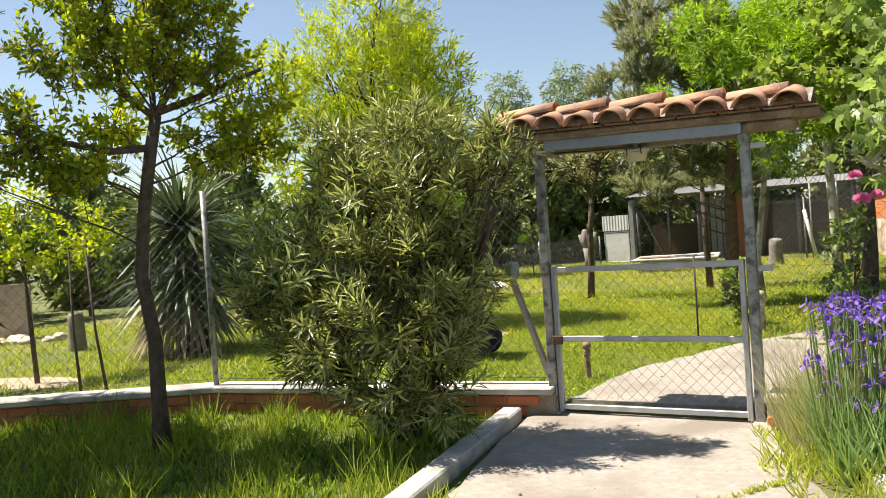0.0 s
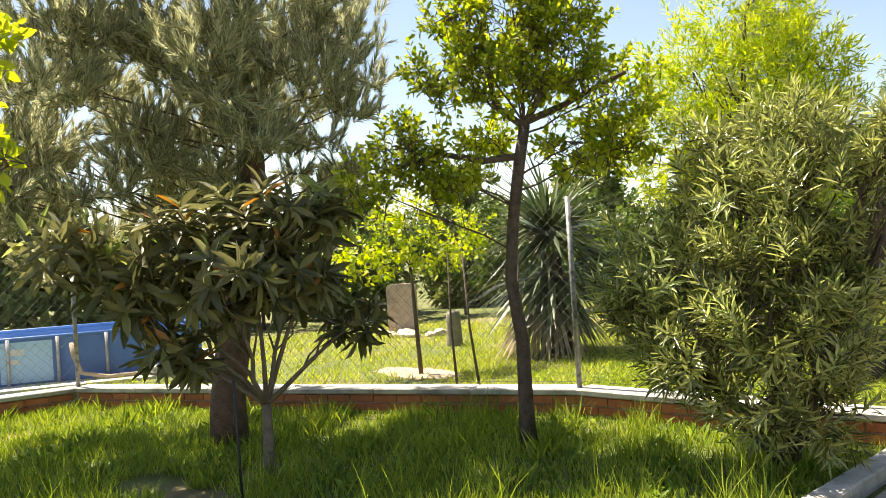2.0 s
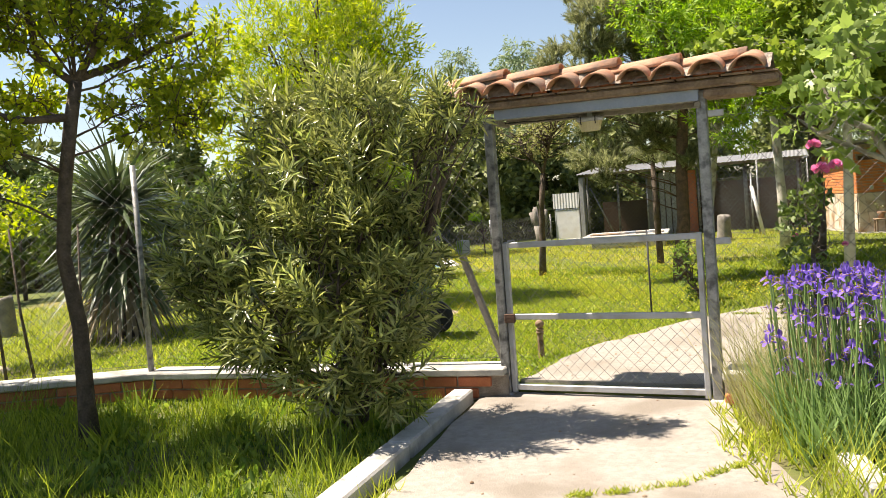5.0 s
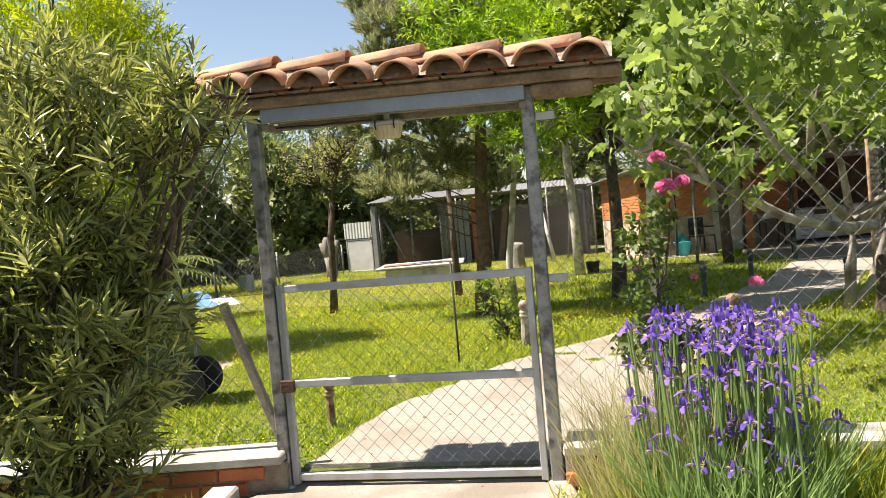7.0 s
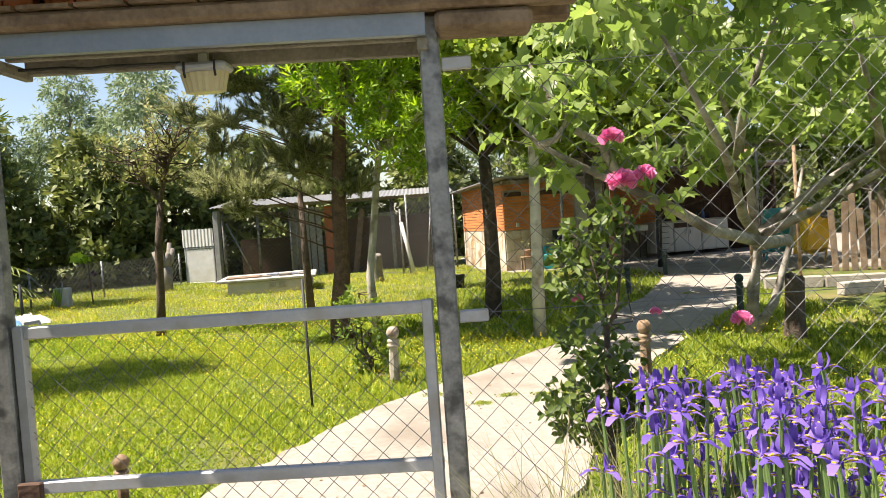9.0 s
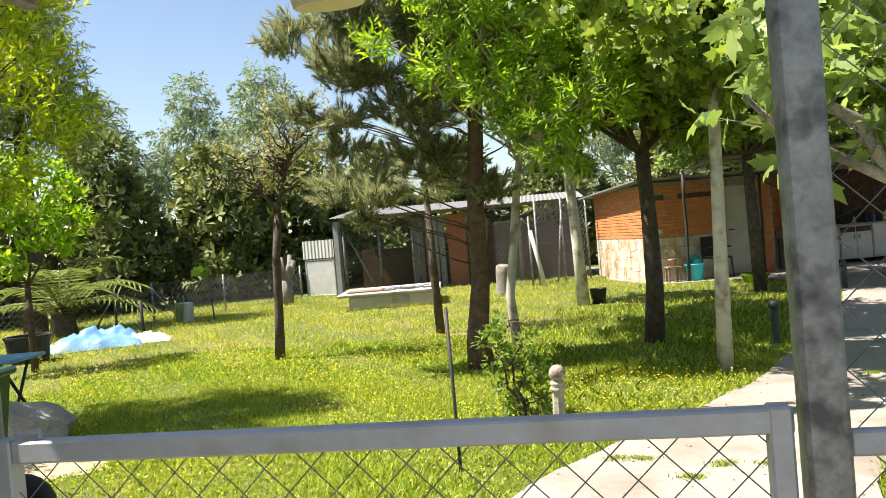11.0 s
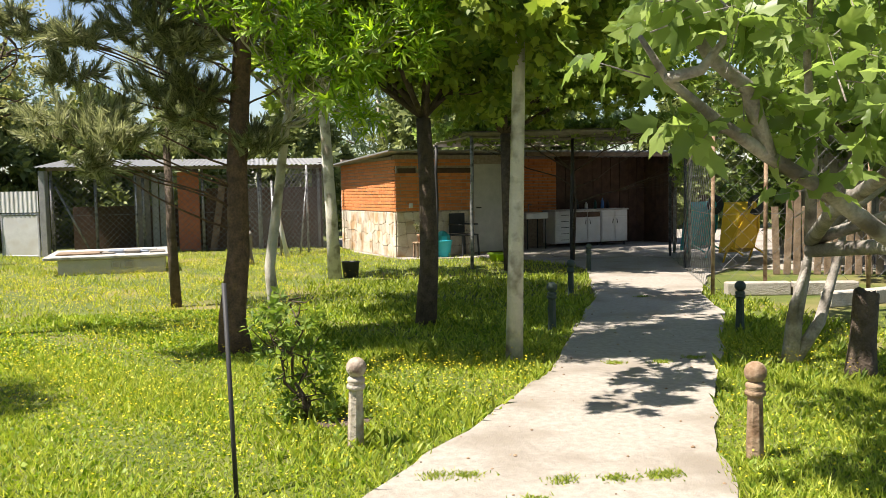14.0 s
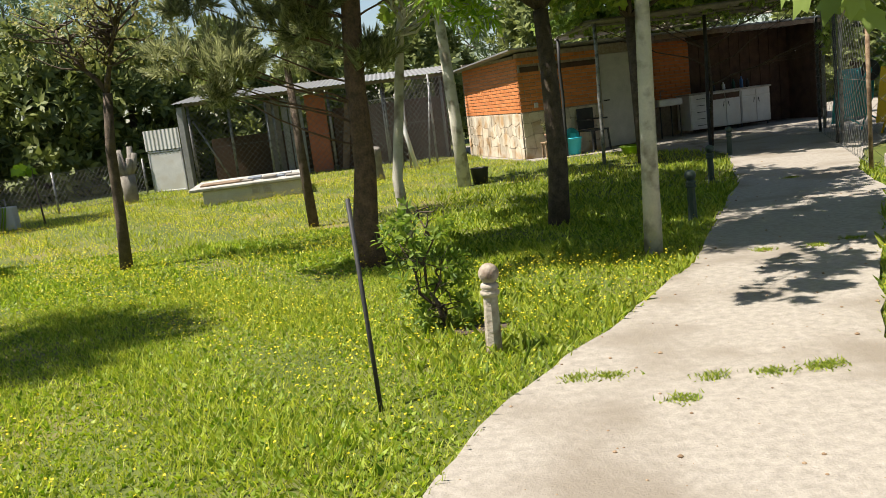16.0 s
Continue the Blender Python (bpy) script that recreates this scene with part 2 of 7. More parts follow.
# ---- mesh helpers ----
class Mesh:
    def __init__(self):
        self.v, self.f = [], []

    def add(self, verts, faces):
        k = len(self.v)
        self.v += [tuple(p) for p in verts]
        self.f += [tuple(i + k for i in q) for q in faces]
        return self

    def box(self, x0, y0, z0, x1, y1, z1, m=None, bevel=0.0):
        b = min(bevel, abs(x1 - x0) / 3, abs(y1 - y0) / 3, abs(z1 - z0) / 3)
        if b <= 0:
            vs = [(x, y, z) for z in (z0, z1) for y in (y0, y1) for x in (x0, x1)]
            fs = [(0, 2, 3, 1), (4, 5, 7, 6), (0, 1, 5, 4), (2, 6, 7, 3), (0, 4, 6, 2), (1, 3, 7, 5)]
        else:
            vs, fs = [], []
            for (za, inset) in ((z0, b), (z0 + b, 0), (z1 - b, 0), (z1, b)):
                e = inset
                vs += [(x0 + e + b * (e == 0), y0 + e, za), (x1 - e - b * (e == 0), y0 + e, za), (x1 - e, y0 + e + b * (e == 0), za), (x1 - e, y1 - e - b * (e == 0), za),
                       (x1 - e - b * (e == 0), y1 - e, za), (x0 + e + b * (e == 0), y1 - e, za), (x0 + e, y1 - e - b * (e == 0), za), (x0 + e, y0 + e + b * (e == 0), za)]
            for r in range(3):
                for i in range(8):
                    j = (i + 1) % 8
                    fs.append((r * 8 + i, r * 8 + j, r * 8 + 8 + j, r * 8 + 8 + i))
            fs += [tuple(range(7, -1, -1)), tuple(range(24, 32))]
        if m is not None:
            vs = [m @ Vector(p) for p in vs]
        return self.add(vs, fs)

    def tube(self, pts, radii, sides=8, cap=True):
        pts = [Vector(p) for p in pts]
        if not hasattr(radii, "__len__"):
            radii = [radii] * len(pts)
        vs, fs, u = [], [], None
        for i, p in enumerate(pts):
            d = (pts[min(i + 1, len(pts) - 1)] - pts[max(i - 1, 0)]).normalized()
            if u is None:
                u = d.orthogonal().normalized()
            u = (u - d * u.dot(d)).normalized()
            w = d.cross(u)
            for k in range(sides):
                a = 2 * math.pi * k / sides
                vs.append(p + (u * math.cos(a) + w * math.sin(a)) * radii[i])
        for i in range(len(pts) - 1):
            for k in range(sides):
                j = (k + 1) % sides
                fs.append((i * sides + k, i * sides + j, (i + 1) * sides + j, (i + 1) * sides + k))
        if cap:
            fs += [tuple(range(sides - 1, -1, -1)), tuple(range((len(pts) - 1) * sides, len(pts) * sides))]
        return self.add(vs, fs)

    def lathe(self, profile, sides=16, m=None):
        vs, fs = [], []
        for r, z in profile:
            for k in range(sides):
                a = 2 * math.pi * k / sides
                vs.append(Vector((r * math.cos(a), r * math.sin(a), z)))
        for i in range(len(profile) - 1):
            for k in range(sides):
                j = (k + 1) % sides
                fs.append((i * sides + k, i * sides + j, (i + 1) * sides + j, (i + 1) * sides + k))
        fs += [tuple(range(sides - 1, -1, -1)), tuple(range((len(profile) - 1) * sides, len(profile) * sides))]
        if m is not None:
            vs = [m @ p for p in vs]
        return self.add(vs, fs)

    def data(self, name, material, smooth=False):
        me = bpy.data.meshes.new(name)
        me.from_pydata(self.v, [], self.f)
        me.materials.append(material)
        if smooth:
            me.polygons.foreach_set("use_smooth", [True] * len(me.polygons))
        me.update()
        return me


def part(name, m, material, parent=None, label="", smooth=False):
    ob = new(name, m.data(name, material, smooth) if isinstance(m, Mesh) else m)
    if parent:
        ob.parent = parent
    if label:
        ob["label"] = label
    return ob


def thing(name, label, category, at=(0, 0, 0), group="", kind="", rz=0):
    ob = new(name)
    ob.empty_display_size = 0.1
    ob.matrix_basis = pose(*at, 0, 0, rz)
    return tagged(ob, label, category, group, kind)


LEAF = np.array([(0, 0, 0), (0.5, 0.35, 0.06), (0.42, 0.7, 0.03), (0, 1, -0.1), (-0.42, 0.7, 0.03), (-0.5, 0.35, 0.06), (0, 0.5, -0.04)])
LEAF_F = [(0, 1, 6), (1, 2, 6), (2, 3, 6), (3, 4, 6), (4, 5, 6), (5, 0, 6)]
PETAL = np.array([(0, 0, 0), (0.28, 0.35, 0.10), (0.5, 0.7, 0.06), (0.25, 1, -0.22), (-0.25, 1, -0.22), (-0.5, 0.7, 0.06), (-0.28, 0.35, 0.10), (0, 0.62, 0.13)])
PETAL_F = [(7, k, (k + 1) % 7) for k in range(7)]
BLADE = np.array([(-0.5, 0, 0), (0.5, 0, 0), (0.38, 0.5, 0.0), (-0.38, 0.5, 0.0), (0, 1, -0.18)])
BLADE_F = [(0, 1, 2), (0, 2, 3), (3, 2, 4)]
SLIM = np.array([(0, 0, 0), (0.5, 0.45, 0.03), (0, 1, -0.06), (-0.5, 0.45, 0.03)])
SLIM_F = [(0, 1, 2), (0, 2, 3)]
NEEDLE = np.array([(-0.5, 0, 0), (0.5, 0, 0), (0, 1, 0)])
NEEDLE_F = [(0, 1, 2)]
FINGERED = np.array([(0, 0.34, 0), (0, 0, 0), (0.26, -0.03, -0.03), (0.46, 0.2, -0.07), (0.33, 0.38, 0.0), (0.45, 0.66, -0.07), (0.24, 0.66, 0.01), (0, 1, -0.14), (-0.24, 0.66, 0.01), (-0.45, 0.66, -0.07), (-0.33, 0.38, 0.0), (-0.46, 0.2, -0.07), (-0.26, -0.03, -0.03)])
FINGERED_F = [(0, k, k + 1) for k in range(1, 12)] + [(0, 12, 1)]
LANCE = np.array([(0, 0, 0), (0.5, 0.4, 0.04), (0.3, 0.75, 0.02), (0, 1, -0.05), (-0.3, 0.75, 0.02), (-0.5, 0.4, 0.04), (0, 0.5, -0.01)])
LANCE_F = LEAF_F
rng = np.random.default_rng(7)


def unit(a):
    return a / np.maximum(np.linalg.norm(a, axis=1, keepdims=True), 1e-6)


def leaf_mesh(name, P, D, N, L, W, material, shape=LEAF, faces=LEAF_F):
    """One mesh of many leaves: at P, growing along D, facing N, of lengths L and widths W."""
    P, D = np.asarray(P, float), unit(np.asarray(D, float))
    S = unit(np.cross(D, N))
    U = np.cross(S, D)
    L, W = np.broadcast_to(L, len(P))[:, None, None], np.broadcast_to(W, len(P))[:, None, None]
    V = P[:, None] + S[:, None] * shape[None, :, 0:1] * W + D[:, None] * shape[None, :, 1:2] * L + U[:, None] * shape[None, :, 2:3] * L
    k, n = len(shape), len(P)
    F = (np.array(faces)[None] + (np.arange(n) * k)[:, None, None]).reshape(-1)
    me = bpy.data.meshes.new(name)
    me.vertices.add(n * k)
    me.vertices.foreach_set("co", V.reshape(-1))
    me.loops.add(len(F))
    me.loops.foreach_set("vertex_index", F.astype(np.int32))
    me.polygons.add(len(F) // 3)
    me.polygons.foreach_set("loop_start", np.arange(0, len(F), 3, dtype=np.int32))
    me.materials.append(material)
    me.update(calc_edges=True)
    return me


def rand_dirs(n):
    return unit(rng.normal(size=(n, 3)))


def twigs(blobs, per, hollow=0.55):
    """Twig tips in ellipsoids (x, y, z, rx, ry, rz), thicker towards their skins, with gaps; and the way outwards."""
    P, O = [], []
    for (x, y, z, a, b, c) in blobs:
        n = max(4, int(per * (a * b * c) ** (2 / 3)))
        d = rand_dirs(n)
        r = hollow + (1 - hollow) * rng.random((n, 1)) ** 0.6
        r *= 1 + 0.22 * np.sin(5 * d[:, 0:1] + 2 * x + 3 * d[:, 2:3]) * np.cos(4 * d[:, 1:2] + y)
        P.append(np.array((x, y, z)) + d * r * np.array((a, b, c)))
        O.append(d)
    return np.concatenate(P), np.concatenate(O)


def boughs(blobs, k, flat, share, seed):
    """Splits each mass of a crown into k flattened boughs with air between them."""
    q = random.Random(seed)
    out = []
    for x, y, z, a, b, c in blobs:
        for i in range(k):
            h = (i + 0.5) / k * 2 - 1
            w = math.sqrt(1 - 0.7 * h * h)
            t = q.uniform(0, 6.28)
            out.append((x + a * 0.5 * math.cos(t) * w, y + b * 0.5 * math.sin(t) * w, z + c * 0.8 * h, a * share * w, b * share * w, c * flat))
    return out


def gap_field(P, size):
    """A lumpy field in space, to leave gaps between the masses of a crown."""
    q = P * (2 * math.pi / size)
    x, y, z = q[:, 0], q[:, 1], q[:, 2]
    return np.sin(x + 1.3 * np.sin(0.7 * y)) + np.sin(y + 1.1 * np.sin(0.8 * z + 2)) + np.sin(1.1 * z + 1.2 * np.sin(0.6 * x + 4)) + 0.6 * np.sin(1.9 * x + 1.7 * y) * np.sin(2.1 * z)


def crown(name, blobs, per, each, length, width, material, parent, spread=0.16, shape=LEAF, faces=LEAF_F, hang=0.0, label="", hollow=0.55, reach=None, angle=58, gaps=0.25, gap_size=0.55, up=0.25, twig=None):
    """A crown of shoots, the leaves set in a spiral along each one, wide at its foot and close at its tip."""
    T, O = twigs(blobs, per, hollow)
    if gaps:
        g = gap_field(T, gap_size)
        ok = g > np.quantile(g, gaps)
        T, O = T[ok], O[ok]
    n = len(T)
    reach = reach or spread * 2.0
    A = unit(O * 0.75 + rand_dirs(n) * 0.6 + (0, 0, up - 0.4 * hang))
    B = unit(np.cross(A, rand_dirs(n)))
    C = np.cross(A, B)
    lens = reach * rng.uniform(0.6, 1.25, n)
    k = np.arange(each)
    u = np.tile((k + 0.5) / each, n)
    phi = np.tile(k * 2.4, n) + np.repeat(rng.uniform(0, 6.28, n), each) + rng.normal(scale=0.25, size=n * each)
    A_, B_, C_, L_ = (np.repeat(a, each, 0) for a in (A, B, C, lens))
    R = B_ * np.cos(phi)[:, None] + C_ * np.sin(phi)[:, None]
    ang = np.radians(angle * (1.25 - 0.75 * u) * rng.uniform(0.8, 1.2, n * each))[:, None]
    P = np.repeat(T, each, 0) + A_ * (L_ * (u - 0.6))[:, None] + R * 0.004
    D = A_ * np.cos(ang) + R * np.sin(ang) - np.array((0, 0, 1.0)) * (hang * rng.uniform(0.3, 1.0, n * each))[:, None]
    N = A_ * np.sin(ang) - R * np.cos(ang) + rand_dirs(n * each) * 0.35 + (0, 0, 0.2)
    L = length * rng.uniform(0.7, 1.15, n * each) * (1.08 - 0.45 * u ** 3)
    ob = new(name, leaf_mesh(name, P, D, N, L, L * width / length, material, shape, faces))
    ob.parent = parent
    if label:
        ob["label"] = label
    if twig:
        st = new("twig_growth", leaf_mesh("twig_growth", np.repeat(T - A * lens[:, None] * 1.1, 2, 0), np.repeat(A, 2, 0), np.stack([B, C], 1).reshape(-1, 3), np.repeat(lens * 1.5, 2), 0.007, twig, BLADE, BLADE_F))
        st.parent = parent
        st["kind"] = "stuff"
    return T


def wobble(a, b, n, amp, seed):
    r = random.Random(seed)
    a, b = Vector(a), Vector(b)
    return [a.lerp(b, i / n) + (Vector((r.uniform(-1, 1), r.uniform(-1, 1), r.uniform(-0.4, 0.4))) * amp if 0 < i < n else Vector()) for i in range(n + 1)]


# ---- ground, path, walls ----
HORIZON = 900.0
m = Mesh()
m.add([(-HORIZON, -HORIZON, -0.012), (HORIZON, -HORIZON, -0.012), (HORIZON, HORIZON, -0.012), (-HORIZON, HORIZON, -0.012)], [(0, 1, 2, 3)])
tagged(part("ground", m, M_SOIL), "dry soil with short green grass", "ground", kind="structure")


def sheet(name, outline, z, material, label, category, thick=0.1):
    n = len(outline)
    m = Mesh()
    m.add([(x, y, z) for x, y in outline] + [(x, y, z - thick) for x, y in outline],
          [tuple(range(n)), tuple(range(2 * n - 1, n - 1, -1))] + [(i + n, (i + 1) % n + n, (i + 1) % n, i) for i in range(n)])
    return tagged(part(name, m, material), label, category, kind="structure")


# The garden behind the gate lies a little higher than the yard in front of it.
sheet("lawn", [(-40, -14), (-8.3, -14), (-8.2, -3.55), (-3.08, -0.4), (-0.15, 0.05), (6.5, 0.05), (9, 6), (30, 6), (30, 60), (-40, 60)], 0.06, M_MEADOW, "sunlit lawn with yellow meadow flowers", "lawn", 0.09)
sheet("pavement", [(1.4, 18.2), (2.3, 15.7), (4.2, 15.6), (5.0, 13.2), (9.5, 10.5), (14, 12), (14, 24), (1, 24)], 0.075, M_PATH, "worn concrete pavement before the brick house", "pavement", 0.08)
PATH_L = [(-0.02, 0.15), (0.05, 1.4), (0.45, 2.4), (0.76, 3.19), (1.48, 4.21), (2.28, 5.47), (3.0, 7.2), (3.91, 9.28), (4.9, 12.6), (5.2, 15.6)]
PATH_R = [(8.5, 13.5), (6.2, 11.0), (5.2, 9.1), (4.7, 7.58), (3.3, 4.98), (2.56, 3.56), (2.29, 2.82), (1.9, 1.2), (1.36, 0.15)]


def ragged(line, amp, seed):
    r = random.Random(seed)
    out = []
    for a, b in zip(line, line[1:]):
        for k in range(6):
            out.append((a[0] + (b[0] - a[0]) * k / 6 + r.uniform(-amp, amp), a[1] + (b[1] - a[1]) * k / 6 + r.uniform(-amp, amp)))
    return out + [line[-1]]


tagged(sheet("path", ragged(PATH_L, 0.03, 1) + ragged(PATH_R, 0.03, 2), 0.085, M_PATH, "", ""), "pale worn concrete garden path with a ragged edge", "path")
tagged(sheet("yard_path", ragged([(-0.02, 0.14), (1.4, 0.14), (1.65, -0.9), (2.05, -1.7), (2.6, -3.0), (5.2, -5.6), (6.0, -12.0), (0.6, -12.0), (0.45, -5.0), (0.12, -2.1), (-0.22, -0.2)], 0.025, 3), 0.02, M_PATH, "", "", 0.04), "pale worn concrete path before the gate", "path")

CAPZ = 0.22
WALL = [(-8.25, -9.5), (-8.25, -3.6), (-3.09, -0.45), (-0.06, 0.02)]


def wall_run(name, a, b, brick_len=0.26, seed=0, z0=-0.05, capw=0.30):
    """A low brick wall from a to b with brick courses and a coping of pale slabs."""
    r = random.Random(seed)
    ax, ay = a
    L, ang = math.dist(a, b), math.degrees(math.atan2(b[1] - ay, b[0] - ax))
    w = part(name, Mesh().box(0, -0.09, z0, L, 0.09, CAPZ - 0.05), M_MORTAR)
    w.matrix_basis = pose(ax, ay, 0, 0, 0, ang)
    tagged(w, "low red brick garden wall with pale coping", "wall", kind="structure")
    brick = Mesh().box(0, -0.012, 0, brick_len - 0.012, 0.012, 0.07, bevel=0.006).data("brick", M_BRICK)
    for row in range(2):
        for i in range(int(L / brick_len)):
            for side in (-1, 1):
                b_ = new("brick", brick)
                b_.parent = w
                b_.matrix_basis = pose(i * brick_len + (0.1 if row else 0), side * 0.095 + r.uniform(-0.003, 0.003), 0.005 + row * 0.083)
    n = max(1, round(L / 1.0))
    slab = Mesh().box(0, -capw / 2, CAPZ - 0.05, L / n - 0.008, capw / 2, CAPZ, bevel=0.008).data("coping_slab", M_CAP)
    for i in range(n):
        s = new("coping_slab", slab)
        s.parent = w
        s.matrix_basis = pose(i * L / n, r.uniform(-0.008, 0.008), r.uniform(0, 0.006))
    return w


# ---- chain-link ----
def chain_link(m, x0, z0, x1, z1, pitch=0.075, r=0.0016):
    """Diagonal wires in the plane y = 0, clipped to a rectangle."""
    W, H = x1 - x0, z1 - z0
    for s in (1, -1):
        c = -H
        while c < W:
            a, b = max(0.0, c), min(W, c + H)
            if b - a > 0.01:
                za, zb = a - c, b - c
                if s < 0:
                    za, zb = H - za, H - zb
                m.tube([(x0 + a, 0.003 * s, z0 + za), (x0 + b, 0.003 * s, z0 + zb)], r, 3, False)
            c += pitch * 1.35
    return m


def fence_run(label, a, b, z0, h, posts, post_r=0.024, pitch=0.09, r=0.0017, brace=(), post_mat=None):
    """A chain-link fence from a to b: posts at shares of its length, wires along it, the mesh between."""
    L, ang = math.dist(a, b), math.degrees(math.atan2(b[1] - a[1], b[0] - a[0]))
    f = thing("chain_link_fence", label, "fence", (a[0], a[1], 0), rz=ang)
    part("mesh", chain_link(Mesh(), 0, z0 + 0.03, L, z0 + h - 0.03, pitch, r), M_WIRE, f)
    for k in (0.03, 0.5, 0.97):
        part("wire", Mesh().tube([(0, 0.006, z0 + h * k), (L, 0.006, z0 + h * k)], r * 1.3, 4), M_WIRE, f)
    for s in posts:
        part("post", Mesh().tube([(s * L, -0.03, z0 - 0.1), (s * L, -0.03, z0 + h + 0.02)], post_r, 10), post_mat or M_GALV, f, smooth=True)
    for s, e in brace:
        part("brace", Mesh().tube([(s * L, -0.03, z0 + h * 0.85), (e * L, -0.03, z0 + 0.02)], post_r * 0.8, 8), M_GALV, f, smooth=True)
    return f


# ---- gate ----
def gate_post(x, label):
    p = thing("gate_post", label, "post", (x, 0, 0), group="gate posts")
    part("shaft", Mesh().box(-0.032, -0.032, -0.1, 0.032, 0.032, 2.0, bevel=0.006), M_GALV, p)
    part("foot", Mesh().box(-0.05, -0.05, -0.1, 0.05, 0.05, 0.03, bevel=0.01), M_CONC, p)
    return p


gate_post(-0.075, "mottled galvanised square gate post on concrete")
post_r = gate_post(1.385, "mottled galvanised gate post with wire tensioners")
for z in (1.045, 1.85):
    part("tensioner", Mesh().box(0.034, -0.012, z - 0.02, 0.13, 0.012, z + 0.02, bevel=0.004), M_FRAME, post_r, "small steel wire tensioner")

gate = thing("garden_gate", "low pale steel gate leaf with chain-link, closed", "gate", (0, 0, 0))
for z, h in ((1.065, 0.04), (0.555, 0.04), (0.05, 0.04)):
    part("rail", Mesh().box(0.0, -0.018, z, 1.34, 0.018, z + h, bevel=0.004), M_FRAME, gate)
for x in (-0.036, 1.302):
    part("stile", Mesh().box(x, -0.02, 0.03, x + 0.036, 0.02, 1.108, bevel=0.004), M_FRAME, gate)
part("mesh", chain_link(Mesh(), 0.0, 0.09, 1.30, 1.065, 0.062, 0.0014), M_WIRE, gate)
part("lock", Mesh().box(-0.05, -0.045, 0.535, 0.03, -0.02, 0.60, bevel=0.005), M_DARKWOOD, gate, "rusty lock case")
part("latch", Mesh().tube([(0.0, 0.0, 1.115), (0.05, 0.0, 1.12), (0.05, 0.0, 1.108)], 0.006, 6), M_FRAME, gate)

canopy = thing("gate_canopy", "small terracotta tile roof over the gate on old beams", "roof", (0, 0, 0))
canopy.matrix_basis = pose(0, 0, 0.037, 0, 1.5, 0)
part("beam", Mesh().box(-0.50, -0.12, 2.0, 1.80, -0.05, 2.055, bevel=0.012), M_OLDWOOD, canopy)
part("beam", Mesh().box(-0.50, 0.11, 2.0, 1.80, 0.18, 2.055, bevel=0.012), M_OLDWOOD, canopy)
part("beam_end", Mesh().box(1.36, -0.10, 1.935, 1.66, 0.06, 1.997, bevel=0.014), M_OLDWOOD, canopy)
part("channel", Mesh().add([(x, y, z) for x in (-0.05, 1.33) for y, z in ((0.0, 1.998), (-0.08, 1.998), (-0.08, 1.93), (-0.045, 1.93), (-0.045, 1.935), (-0.074, 1.935), (-0.074, 1.992), (0.0, 1.992))],
                         [(i, (i + 1) % 8, 8 + (i + 1) % 8, 8 + i) for i in range(8)]), M_STEEL, canopy, "blue-grey steel channel")
part("inner_rail", Mesh().box(-0.04, 0.12, 1.905, 1.33, 0.15, 1.965, bevel=0.004), M_GREYWOOD, canopy)
part("inner_rail", Mesh().box(-0.04, 0.0, 1.93, 1.33, 0.03, 1.985, bevel=0.004), M_GREYWOOD, canopy)
part("cross_rail", Mesh().box(-0.06, -0.05, 1.89, -0.03, 0.16, 1.928, bevel=0.004), M_GREYWOOD, canopy)
part("cross_rail", Mesh().box(1.30, -0.05, 1.89, 1.335, 0.16, 1.928, bevel=0.004), M_GREYWOOD, canopy)
rr = random.Random(4)
x = -0.5
while x < 1.7:
    w = rr.uniform(0.16, 0.30)
    part("board", Mesh().box(x, -0.14, 2.058, min(1.8, x + w - 0.015), 0.19, 2.07), M_OLDWOOD, canopy)
    x += w


def crumbly(nx, ny, seed):
    """A hipped mortar bed with an uneven grainy face."""
    vs = []
    for i in range(nx + 1):
        for j in range(ny + 1):
            x, y = -0.46 + 2.22 * i / nx, -0.16 + 0.35 * j / ny
            ridge_y = 0.03
            up = 1 - abs(y - ridge_y) / (0.20 if y < ridge_y else 0.17)
            vs.append((x, y, 2.072 + max(0.0, up) * (0.175 - 0.03 * x) + 0.02 * noise.noise((x * 22, y * 22, seed)) * (0.3 + max(0.0, up))))
    return Mesh().add(vs, [(i * (ny + 1) + j, (i + 1) * (ny + 1) + j, (i + 1) * (ny + 1) + j + 1, i * (ny + 1) + j + 1) for i in range(nx) for j in range(ny)])


part("mortar_bed", crumbly(110, 16, 3.0), M_MORTAR, canopy, "crumbly lime mortar")


def barrel_tile(length, r0, r1, t=0.011, sides=10):
    """A half-barrel tile along +y, wider at its foot."""
    m, vs, fs = Mesh(), [], []
    for y, r in ((0, r0), (length, r1)):
        for q in (r, r - t):
            for k in range(sides + 1):
                a = math.pi * (0.06 + 0.88 * k / sides)
                vs.append((q * math.cos(a), y, q * math.sin(a) * 0.92 - r * 0.18))
    n = sides + 1
    for k in range(sides):
        fs += [(k, k + 1, 2 * n + k + 1, 2 * n + k), (n + k, 3 * n + k, 3 * n + k + 1, n + k + 1), (k, n + k, n + k + 1, k + 1), (2 * n + k, 2 * n + k + 1, 3 * n + k + 1, 3 * n + k)]
    fs += [(0, 2 * n, 3 * n, n), (n - 1, 2 * n - 1, 4 * n - 1, 3 * n - 1)]
    return m.add(vs, fs)


